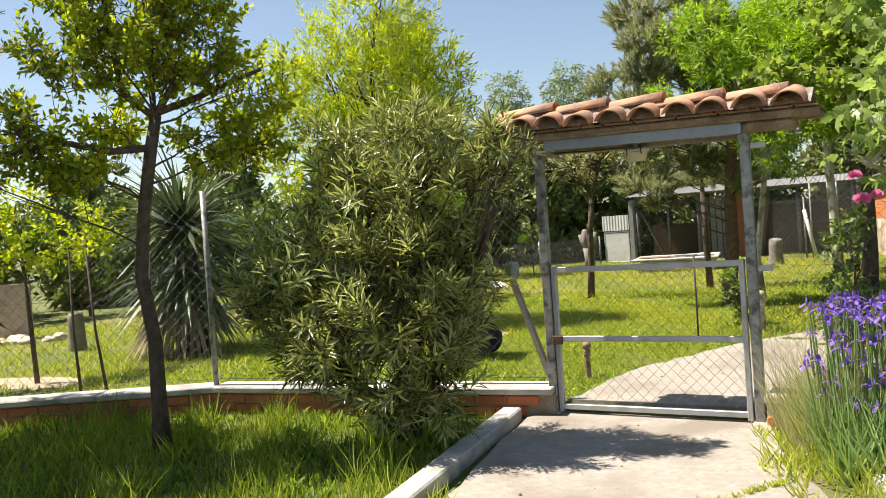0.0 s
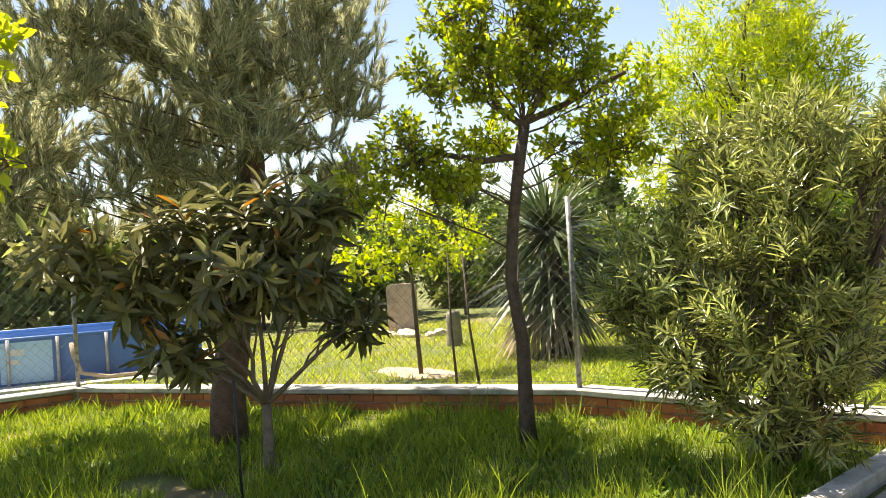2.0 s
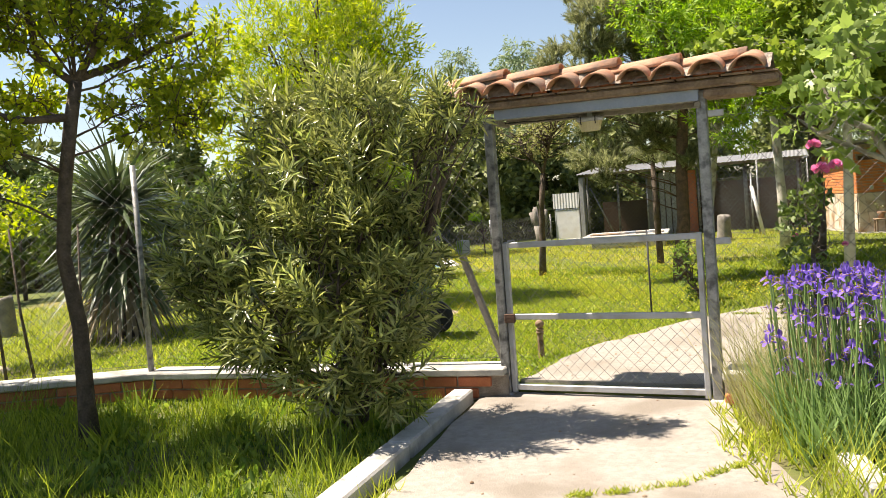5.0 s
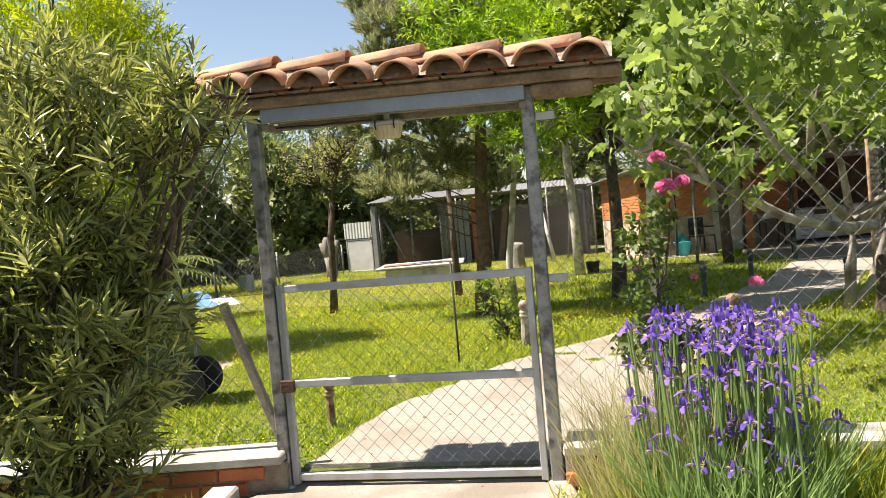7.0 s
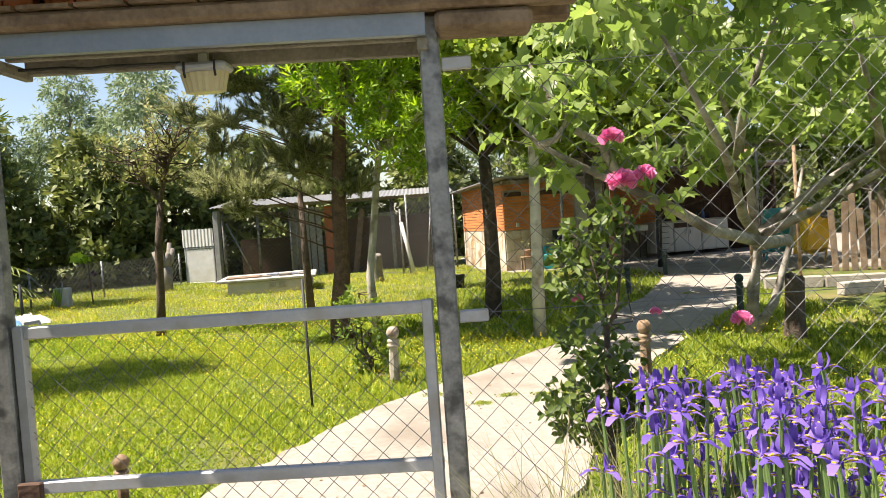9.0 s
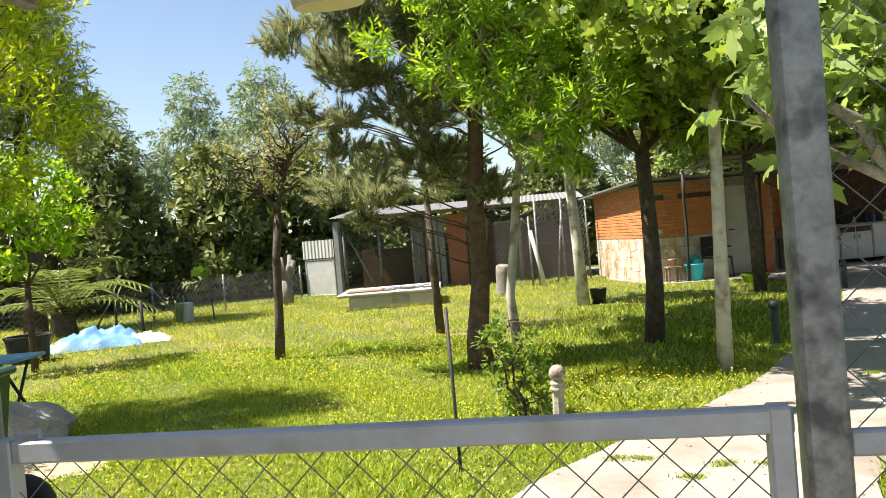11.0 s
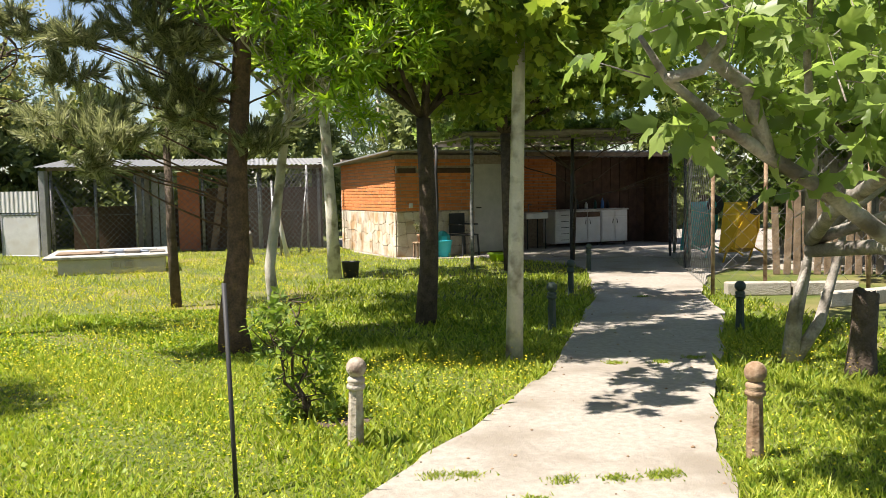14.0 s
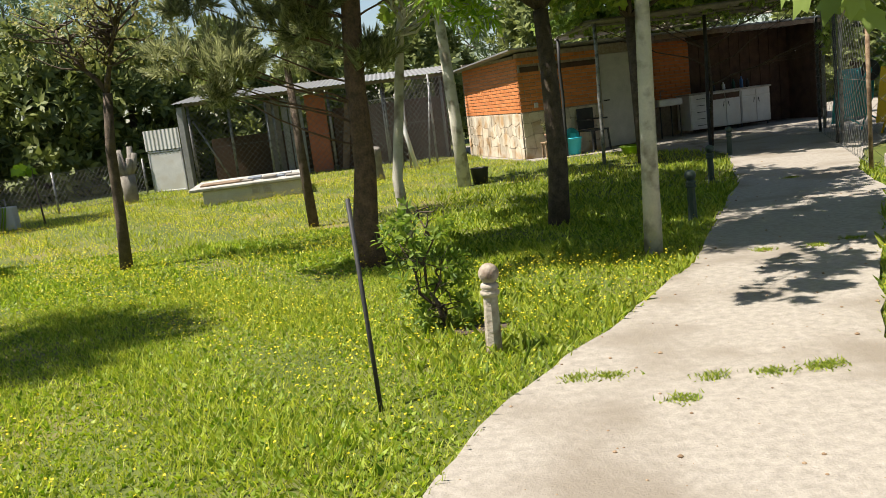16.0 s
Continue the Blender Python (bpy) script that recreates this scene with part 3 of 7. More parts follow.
cover = barrel_tile(0.25, 0.108, 0.09).data("roof_tile", M_TILE, True)
plug = Mesh().box(-0.045, 0, 0, 0.045, 0.06, 0.035, bevel=0.004).data("brick_filler", M_BRICK)
for i in range(10):
    x = -0.42 + i * 0.228
    for s in (1, -1):
        t = new("roof_tile", cover)
        t.parent = canopy
        t.matrix_basis = pose(x + rr.uniform(-0.014, 0.014), (-0.20 if s > 0 else 0.25), 2.085 + rr.uniform(-0.008, 0.008), 17, rr.uniform(-4, 4), rr.uniform(-4, 4) + (0 if s > 0 else 180))
    for dx in (-0.05, 0.05):
        t = new("brick_filler", plug)
        t.parent = canopy
        t.matrix_basis = pose(x + dx + rr.uniform(-0.006, 0.006), -0.125, 2.071, 0, 0, rr.uniform(-4, 4))
ridge = barrel_tile(0.46, 0.098, 0.08).data("ridge_tile", M_TILE, True)
for i in range(5):
    x = 1.62 - i * 0.40
    t = new("ridge_tile", ridge)
    t.parent = canopy
    t.matrix_basis = pose(x, 0.03 + rr.uniform(-0.012, 0.012), 2.222 - 0.03 * x + rr.uniform(-0.006, 0.006), -3, 0, 90 + rr.uniform(-2, 2))

lamp = thing("bulkhead_lamp", "yellowed ribbed bulkhead lamp under the canopy", "lamp", (0.64, 0.07, 1.925))
part("base", Mesh().box(-0.085, -0.05, -0.03, 0.085, 0.05, 0.0, bevel=0.012), M_FRAME, lamp)
vs, n = [], 40
for i in range(n):
    a = 2 * math.pi * i / n
    rib = 1.0 + (0.05 if i % 2 else 0)
    vs += [(0.078 * math.cos(a) * rib, 0.044 * math.sin(a) * rib, -0.031), (0.062 * math.cos(a) * rib, 0.034 * math.sin(a) * rib, -0.095)]
part("ribbed_glass", Mesh().add(vs, [(2 * i, (2 * i + 2) % (2 * n), (2 * i + 3) % (2 * n), 2 * i + 1) for i in range(n)] + [tuple(2 * i + 1 for i in range(n))]), M_GLASSY, lamp, "ribbed yellowed glass")
part("bracket", Mesh().box(-0.015, -0.01, 0.0, 0.015, 0.01, 0.06), M_FRAME, lamp)
for x in (-0.05, 0.05):
    part("clip", Mesh().tube([(x, -0.055, 0.0), (x, -0.06, -0.03), (x, -0.05, -0.05)], 0.004, 5), M_BLACK, lamp)
cable = part("cable", Mesh().tube(wobble((-0.05, 0.06, 1.95), (0.56, 0.07, 1.935), 8, 0.008, 5), 0.005, 5), M_BLACK)
tagged(cable, "thin dark cable running to the bulkhead lamp", "cable")

# ---- walls and fences round the yard ----
for i, (a, b) in enumerate(zip(WALL, WALL[1:])):
    wall_run("wall_%d" % (i + 1), a, b, seed=i)
wall_run("wall_4", (1.43, 0.05), (6.6, -0.05), seed=9)
fence_run("chain-link fence on a low brick wall beside the gate", WALL[2], (-0.11, 0.04), CAPZ, 1.69, (0.004,), pitch=0.075)
fence_run("chain-link fence on the low brick wall round the lawn", WALL[1], WALL[2], CAPZ, 1.66, (0.004,), pitch=0.075)
fence_run("chain-link fence on the low brick wall by the pool", WALL[0], WALL[1], CAPZ, 1.66, (0.0, 0.5), pitch=0.085)
fence_run("chain-link fence on a low wall behind the irises", (1.42, 0.02), (6.5, -0.02), CAPZ, 1.66, (0.58, 0.99), pitch=0.075, r=0.0013)

# Kerb of long concrete blocks along the lawn.
kerb = thing("kerb", "pale concrete kerb blocks along the lawn edge", "kerb", (-0.35, -0.18, 0), kind="structure")
kd = Vector((0.30, -1.95, 0)).normalized()
for i in range(4):
    o = kd * (i * 1.32)
    part("kerb_block", Mesh().box(0, -0.075, -0.05, 1.30, 0.075, 0.085, pose(o.x, o.y, 0, 0, 0, math.degrees(math.atan2(kd.y, kd.x))), bevel=0.012), M_CAP, kerb)


# ---- trees and shrubs ----
def settle(t, base):
    for o in t.children:
        if o.type == "MESH":
            o.location = -Vector(base)
    return t


def plant(name, label, base, trunk, radii, bark, blobs, per, each, length, width, leaf, shape=LEAF, faces=LEAF_F, category="tree", spread=0.16, hang=0.0, limbs=6, limb_r=0.03, seed=1, hollow=0.55, group="", tips=None, limb_lines=(), **shoot):
    """A tree or shrub: a tapered trunk, limbs into each mass of the crown, twigs, and a crown of single leaves."""
    t = thing(name, label, category, base, group)
    if trunk:
        pts = [Vector(p) for p in trunk]
        part("trunk", Mesh().tube(pts, radii, 10), bark, t, smooth=True)
        top = pts[-1]
    else:
        top = Vector(base)
    r = random.Random(seed)
    for i, b in enumerate(blobs if limb_r else ()):
        m = Mesh()
        c = Vector(b[:3])
        start = top
        if trunk:
            rise = 0.45 * math.hypot(c.x - top.x, c.y - top.y)
            fork = [a.lerp(b, k / 4) for a, b in zip(pts[2 if len(pts) > 6 else -2:], pts[3 if len(pts) > 6 else -1:]) for k in range(5)]
            start = min(fork, key=lambda p: abs(p.z - (c.z - rise)))
        line = wobble(start, c, 5, (0.05 if trunk else 0.1) * (c - start).length, seed + i)
        m.tube(line, [limb_r * (1 - 0.12 * k) for k in range(6)], 6)
        for k in range(limbs):
            d = Vector((r.uniform(-1, 1), r.uniform(-1, 1), r.uniform(-0.5, 1))).normalized()
            tip = c + Vector((d.x * b[3], d.y * b[4], d.z * b[5])) * 0.85
            m.tube(wobble(line[r.choice((2, 3, 4, 5))], tip, 4, 0.07, seed + 31 * i + k), [limb_r * (0.5 - 0.1 * q) for q in range(5)], 4)
        part("limb", m, bark, t, smooth=True)["kind"] = "stuff"
    for line, r0 in limb_lines:
        part("limb", Mesh().tube(line, [r0 * (1 - 0.6 * k / len(line)) for k in range(len(line))], 8), bark, t, smooth=True)
    crown("crown", blobs, per, each, length, width, leaf, t, spread, shape, faces, hang, hollow=hollow, **shoot)
    if tips:
        crown("young_leaves", tips[0], tips[1], tips[2], length, width, tips[3], t, spread, shape, faces, hang - 0.3, hollow=0.9, **shoot)
    return settle(t, base)


plant("plum_tree", "young plum tree with a thin dark bent trunk", (-2.41, -1.68, 0), [(-2.41, -1.68, -0.05), (-2.385, -1.70, 0.3), (-2.40, -1.68, 0.79), (-2.44, -1.72, 1.26), (-2.41, -1.69, 1.68), (-2.36, -1.63, 2.13), (-2.32, -1.59, 2.40)],
      [0.075, 0.056, 0.05, 0.046, 0.044, 0.044, 0.04], M_BARK, [(-2.39, -1.66, 2.85, 0.42, 0.42, 0.36), (-2.57, -2.06, 2.78, 0.36, 0.36, 0.3), (-2.13, -1.39, 2.86, 0.4, 0.4, 0.34), (-2.62, -2.47, 2.24, 0.34, 0.34, 0.26), (-2.52, -2.16, 2.07, 0.3, 0.3, 0.22), (-2.02, -0.99, 2.61, 0.4, 0.4, 0.34), (-2.01, -0.85, 2.22, 0.32, 0.32, 0.22), (-2.37, -1.64, 3.23, 0.42, 0.42, 0.3), (-2.68, -2.76, 1.99, 0.22, 0.22, 0.18), (-2.83, -1.57, 2.38, 0.28, 0.28, 0.22), (-2.15, -1.26, 2.24, 0.28, 0.28, 0.22), (-2.09, -1.34, 3.23, 0.34, 0.34, 0.3), (-2.56, -2.03, 3.2, 0.26, 0.26, 0.24), (-2.27, -1.53, 3.64, 0.4, 0.4, 0.3)],
      820, 13, 0.062, 0.034, L_PLUM, limb_r=0.009, spread=0.13, seed=3, limbs=7, reach=0.24, angle=62, gaps=0.3, gap_size=0.5, up=0.5, twig=M_BARK,
      limb_lines=(([(-2.32, -1.59, 2.38), (-2.46, -1.74, 2.55), (-2.44, -1.81, 2.81), (-2.43, -1.87, 3.18)], 0.028), ([(-2.32, -1.59, 2.4), (-2.23, -1.49, 2.62), (-2.24, -1.5, 3), (-2.28, -1.54, 3.43)], 0.028), ([(-2.31, -1.58, 2.42), (-2.19, -1.3, 2.54), (-2.07, -1.11, 2.65), (-1.92, -0.9, 2.76)], 0.028), ([(-2.35, -1.62, 2.17), (-2.45, -1.89, 2.14), (-2.56, -2.21, 2.2), (-2.67, -2.64, 2.08)], 0.028)))
plant("oleander", "large dense oleander bush beside the gate", (-0.72, -1.05, 0), None, None, M_BARK,
      [(-0.74, -1.21, 1.58, 0.5, 0.5, 0.45), (-1.23, -1.47, 1.27, 0.4, 0.4, 0.4), (-0.42, -1, 1.59, 0.38, 0.38, 0.45), (-1.48, -1.56, 1.04, 0.24, 0.24, 0.28), (-0.55, -1.33, 1.06, 0.48, 0.48, 0.42), (-0.95, -1.5, 0.78, 0.42, 0.42, 0.32), (-0.31, -1.17, 0.83, 0.34, 0.34, 0.34), (-0.62, -1.37, 0.48, 0.34, 0.34, 0.28), (-0.23, -0.9, 1.18, 0.22, 0.22, 0.32), (-0.53, -0.95, 2.06, 0.34, 0.34, 0.3), (-0.05, -0.91, 1.87, 0.2, 0.2, 0.22), (0.22, -0.9, 1.97, 0.12, 0.12, 0.1), (-1.01, -1.03, 2, 0.36, 0.36, 0.3), (0.05, -0.92, 2.06, 0.14, 0.14, 0.14), (-0.34, -1.19, 0.42, 0.24, 0.24, 0.24)],
      620, 22, 0.118, 0.019, L_OLEANDER, LANCE, LANCE_F, "bush", 0.05, limb_r=0.018, limbs=10, seed=5, hollow=0.5, reach=0.26, angle=58, gaps=0.28, gap_size=0.38, up=0.45,
      tips=([(-0.74, -1.21, 1.58, 0.5, 0.5, 0.45), (-1.23, -1.47, 1.27, 0.4, 0.4, 0.4), (-0.42, -1, 1.59, 0.38, 0.38, 0.45), (-1.48, -1.56, 1.04, 0.24, 0.24, 0.28), (-0.55, -1.33, 1.06, 0.48, 0.48, 0.42), (-0.95, -1.5, 0.78, 0.42, 0.42, 0.32), (-0.31, -1.17, 0.83, 0.34, 0.34, 0.34), (-0.23, -0.9, 1.18, 0.22, 0.22, 0.32), (-0.53, -0.95, 2.06, 0.34, 0.34, 0.3), (-0.05, -0.91, 1.87, 0.2, 0.2, 0.22)], 60, 9, L_OLETIP))
plant("willow_shrub", "tall yellow-green young willow behind the fence", (-4.72, 4.57, 0.06), [(-4.72, 4.57, 0), (-4.67, 4.57, 1.2), (-4.72, 4.62, 2.2)], [0.09, 0.08, 0.06], M_BARK,
      [(-4.72, 4.57, 3.46, 1.29, 1.23, 1.19), (-5.42, 4.07, 2.81, 0.90, 0.90, 0.92), (-4.02, 4.97, 2.92, 0.95, 0.90, 0.97), (-4.52, 4.57, 4.64, 0.84, 0.84, 0.86), (-5.32, 4.27, 4.00, 0.78, 0.78, 0.76), (-3.92, 5.07, 3.89, 0.67, 0.67, 0.65), (-4.22, 4.17, 1.94, 0.78, 0.78, 0.76)],
      330, 14, 0.12, 0.028, L_YELLOW, LANCE, LANCE_F, spread=0.13, limb_r=0.03, seed=8, reach=0.4, angle=50, gaps=0.22, gap_size=0.7, up=0.5)
plant("loquat_shrub", "loquat shrub with long leathery ribbed leaves", (-3.16, -3.42, 0), [(-3.16, -3.42, -0.05), (-3.15, -3.41, 0.15), (-3.19, -3.39, 0.5)], [0.05, 0.042, 0.034], M_BARKL,
      [(-3.22, -3.4, 1.75, 0.38, 0.38, 0.3), (-3.32, -3.98, 1.62, 0.36, 0.36, 0.26), (-3.38, -4.6, 1.62, 0.24, 0.24, 0.2), (-3.11, -2.92, 1.81, 0.2, 0.2, 0.18), (-3.03, -3.74, 1.37, 0.36, 0.36, 0.24), (-3.21, -3.94, 0.94, 0.22, 0.22, 0.18), (-3.02, -2.75, 1.05, 0.2, 0.2, 0.14), (-3.12, -3.17, 1.41, 0.34, 0.34, 0.26), (-3.39, -4.2, 1.37, 0.24, 0.24, 0.2)],
      270, 12, 0.215, 0.056, L_LOQUAT, category="shrub", spread=0.045, hang=0.3, limb_r=0.02, limbs=5, seed=11, reach=0.09, angle=80, gaps=0, up=0.5,
      tips=([(-3.22, -3.4, 1.75, 0.38, 0.38, 0.3), (-3.32, -3.98, 1.62, 0.36, 0.36, 0.26), (-3.38, -4.6, 1.62, 0.24, 0.24, 0.2), (-3.11, -2.92, 1.81, 0.2, 0.2, 0.18)], 26, 5, L_LOQTIP))
plant("pine_tree", "big blue-green pine rising behind the loquat", (-4.46, -3.2, 0), [(-4.46, -3.2, -0), (-4.53, -3.17, 0.35), (-4.57, -3.01, 1.3), (-4.6, -2.81, 2.13), (-4.78, -2.72, 3.07), (-4.79, -2.73, 4.36), (-4.78, -2.73, 5.91)], [0.17, 0.15, 0.14, 0.13, 0.11, 0.08, 0.04], M_BARKP,
      boughs([(-3.96, -3.09, 3.16, 0.5, 0.5, 0.45), (-4.05, -3.06, 3.78, 0.5, 0.5, 0.45), (-3.86, -3.1, 2.61, 0.36, 0.36, 0.25), (-5.44, -4.21, 3.12, 0.85, 0.85, 0.85), (-4.92, -3.38, 3.21, 0.8, 0.8, 0.8), (-4.74, -2.39, 3.24, 0.75, 0.75, 0.75), (-4.65, -1.77, 3.54, 0.5, 0.5, 0.5), (-4.75, -1.96, 2.68, 0.5, 0.5, 0.5), (-4.37, -3.03, 2.54, 0.5, 0.5, 0.4), (-5.06, -3.87, 2.48, 0.65, 0.65, 0.5), (-5.4, -4.62, 2.24, 0.6, 0.6, 0.5), (-5.05, -3.15, 3.87, 0.9, 0.9, 0.9), (-4.62, -2.14, 4.35, 0.7, 0.7, 0.7), (-5.52, -4.13, 4.2, 0.9, 0.9, 0.9), (-5.07, -3.22, 5, 1, 1, 1), (-4.91, -2.04, 2.27, 0.38, 0.38, 0.25), (-5.97, -5.22, 3.17, 0.9, 0.9, 0.9), (-5.97, -5.27, 2.21, 0.7, 0.7, 0.6), (-6.26, -2.98, 3.25, 1, 1, 1), (-5.83, -1.88, 3.65, 0.8, 0.8, 0.8), (-6.72, -4, 2.83, 1, 1, 1), (-5.7, -3.21, 2.31, 0.5, 0.5, 0.35), (-4.88, -2.7, 5.86, 0.7, 0.7, 0.7), (-6.52, -4.04, 1.96, 0.7, 0.7, 0.5)], 3, 0.27, 0.8, 5),
      560, 44, 0.10, 0.0145, L_PINE, NEEDLE, NEEDLE_F, spread=0.12, limb_r=0.01, limbs=1, seed=13, hollow=0.5, reach=0.28, angle=33, gaps=0.1, gap_size=0.6, up=0.9)
plant("cherry_tree", "leafy young tree at the edge of the yard", (-2.0, -6.3, 0), [(-2.0, -6.3, 0), (-1.98, -6.2, 0.8), (-1.92, -6.0, 1.5)], [0.05, 0.045, 0.035], M_BARK,
      [(-1.88, -5.52, 2.18, 0.4, 0.4, 0.36), (-1.25, -5.2, 1.9, 0.09, 0.09, 0.1), (-1.36, -5.29, 1.99, 0.14, 0.14, 0.14), (-1.45, -5.2, 2.42, 0.1, 0.1, 0.1), (-1.88, -5.54, 2.67, 0.45, 0.45, 0.4), (-1.88, -5.81, 1.94, 0.4, 0.4, 0.4)],
      260, 9, 0.085, 0.046, L_PLUM, limb_r=0.014, seed=14, reach=0.2, up=0.1, hang=0.3, gaps=0.1)
plant("pine_tree", "pine with a rough reddish trunk on the lawn", (-0.1, 6.83, 0.06), [(-0.1, 6.83, 0), (-0.12, 6.83, 0.35), (-0.05, 6.85, 0.9), (-0.04, 6.85, 1.6), (0.04, 6.85, 2.6), (0.05, 6.9, 4.2), (-0.1, 6.9, 5.8)], [0.15, 0.112, 0.092, 0.085, 0.075, 0.05, 0.03], M_BARKP,
      boughs([(-1.22, 6.7, 3.38, 0.55, 0.55, 0.55), (-1.69, 6.55, 3.57, 0.3, 0.3, 0.24), (-0.85, 6.69, 2.88, 0.5, 0.5, 0.4), (-0.4, 6.78, 2.43, 0.42, 0.42, 0.34), (-1.21, 6.7, 2.52, 0.36, 0.36, 0.28), (-1.42, 6.54, 1.94, 0.3, 0.3, 0.16), (-0.91, 6.57, 1.97, 0.4, 0.4, 0.25), (-0.2, 7.01, 2.17, 0.36, 0.36, 0.25), (-1.57, 6.59, 2.75, 0.25, 0.25, 0.16), (0.09, 6.94, 1.88, 0.3, 0.3, 0.16), (0.48, 7.47, 2.57, 0.36, 0.36, 0.3), (-1.14, 6.72, 4.3, 0.65, 0.65, 0.65), (-0.28, 6.9, 3.86, 0.7, 0.7, 0.7), (-0.43, 6.87, 4.9, 0.6, 0.6, 0.6), (-1.15, 6.41, 1.66, 0.24, 0.24, 0.1), (0.11, 7.34, 3.03, 0.5, 0.5, 0.4), (-0.6, 7.25, 3.43, 0.6, 0.6, 0.6)], 2, 0.42, 0.85, 6),
      1050, 42, 0.095, 0.0135, L_PINEG, NEEDLE, NEEDLE_F, spread=0.1, limb_r=0.010, limbs=1, seed=17, hollow=0.45, reach=0.26, angle=36, gaps=0.08, gap_size=0.6, up=0.6)
# The last two crown masses lie above view, added to shade the lawn.
plant("peach_tree", "peach tree with bright green leaves and pale thin trunk", (0.21, 7.59, 0.06), [(0.21, 7.59, 0), (0.16, 7.6, 0.7), (0.25, 7.6, 1.3), (0.35, 7.55, 2.0), (0.45, 7.5, 2.4)], [0.06, 0.05, 0.045, 0.04, 0.035], M_BARKW,
      [(-0.05, 5.82, 2.92, 0.3, 0.3, 0.26), (0.37, 5.76, 2.64, 0.34, 0.34, 0.26), (0.69, 5.87, 2.92, 0.3, 0.3, 0.3), (0.85, 5.67, 2.35, 0.3, 0.3, 0.26), (1.22, 5.66, 2.51, 0.32, 0.32, 0.28), (1.46, 5.74, 2.86, 0.3, 0.3, 0.3), (0.7, 5.67, 2.08, 0.18, 0.18, 0.14), (0.93, 5.77, 1.98, 0.18, 0.18, 0.14), (0.46, 5.87, 2.34, 0.22, 0.22, 0.16), (-0.56, 5.63, 3.13, 0.28, 0.28, 0.12), (0.98, 5.77, 3.36, 0.5, 0.5, 0.4), (0.1, 5.84, 3.52, 0.5, 0.5, 0.4), (0.1, 6.0, 3.9, 0.85, 0.7, 0.4), (0.95, 6.7, 4.0, 0.85, 0.7, 0.4)],
      480, 16, 0.11, 0.026, L_PEACH, LANCE, LANCE_F, spread=0.08, limb_r=0.014, seed=19, reach=0.3, angle=55, hang=0.15, gaps=0.2, gap_size=0.4, up=0.4)
# The last three masses are added high up to throw shade towards the house.
plant("mulberry_tree", "leafy tree with a brown trunk on the shaded lawn", (1.65, 7.82, 0.06), [(1.65, 7.82, 0), (1.70, 7.82, 0.7), (1.70, 7.85, 1.4), (1.68, 7.9, 2.1)], [0.115, 0.095, 0.085, 0.075], M_BARK,
      [(1.8, 7.9, 2.9, 0.95, 0.9, 0.6), (1.2, 8.2, 3.1, 0.9, 0.9, 0.7), (2.3, 8.1, 2.6, 0.7, 0.7, 0.5), (1.7, 8.0, 3.8, 1.0, 1.0, 0.7), (2.6, 8.6, 3.3, 0.9, 0.9, 0.6), (1.0, 7.6, 4.3, 0.9, 0.8, 0.6), (0.6, 8.8, 3.6, 0.9, 0.9, 0.6), (1.9, 9.6, 3.6, 1.0, 1.0, 0.7), (0.2, 9.4, 4.0, 1.1, 1.0, 0.5), (0.9, 10.5, 4.1, 1.1, 1.0, 0.5), (-0.2, 8.4, 4.3, 1.0, 0.9, 0.45)],
      460, 9, 0.12, 0.07, L_PLANE, spread=0.13, limb_r=0.03, seed=23, gaps=0.1, hollow=0.35)
# Last two masses: an unseen near branch, added to cast leaf shadows.
plant("plane_tree", "young plane tree with a whitewashed trunk", (2.09, 5.91, 0.06), [(2.09, 5.91, 0), (2.12, 5.92, 1.0), (2.15, 5.92, 2.0), (2.18, 5.93, 3.0), (2.2, 5.93, 3.8)], [0.072, 0.06, 0.052, 0.045, 0.03], M_BARKW,
      [(2.2, 5.6, 2.75, 0.7, 0.65, 0.42), (1.7, 5.9, 3.1, 0.7, 0.7, 0.5), (2.6, 5.9, 2.9, 0.65, 0.6, 0.5), (2.1, 6.0, 3.7, 0.9, 0.9, 0.6), (2.9, 6.4, 3.4, 0.7, 0.7, 0.5), (1.5, 4.6, 2.75, 0.4, 0.4, 0.16), (1.0, 4.1, 2.9, 0.3, 0.35, 0.14)],
      380, 9, 0.12, 0.11, L_PLANE, FINGERED, FINGERED_F, spread=0.12, limb_r=0.018, seed=29, gaps=0.08)
plant("plane_tree", "slim tree with a pale green trunk near the house", (0.87, 12.6, 0.06), [(0.87, 12.6, 0), (0.84, 12.62, 1.1), (0.78, 12.65, 2.4), (0.74, 12.65, 3.2)], [0.11, 0.09, 0.08, 0.06], M_BARKW,
      [(0.6, 12.6, 3.4, 1.1, 1.1, 0.7), (1.2, 12.6, 4.0, 1.1, 1.1, 0.8), (0.0, 12.8, 4.0, 0.9, 0.9, 0.7)], 150, 8, 0.15, 0.12, L_PLANE, FINGERED, FINGERED_F, spread=0.15, limb_r=0.03, seed=31)
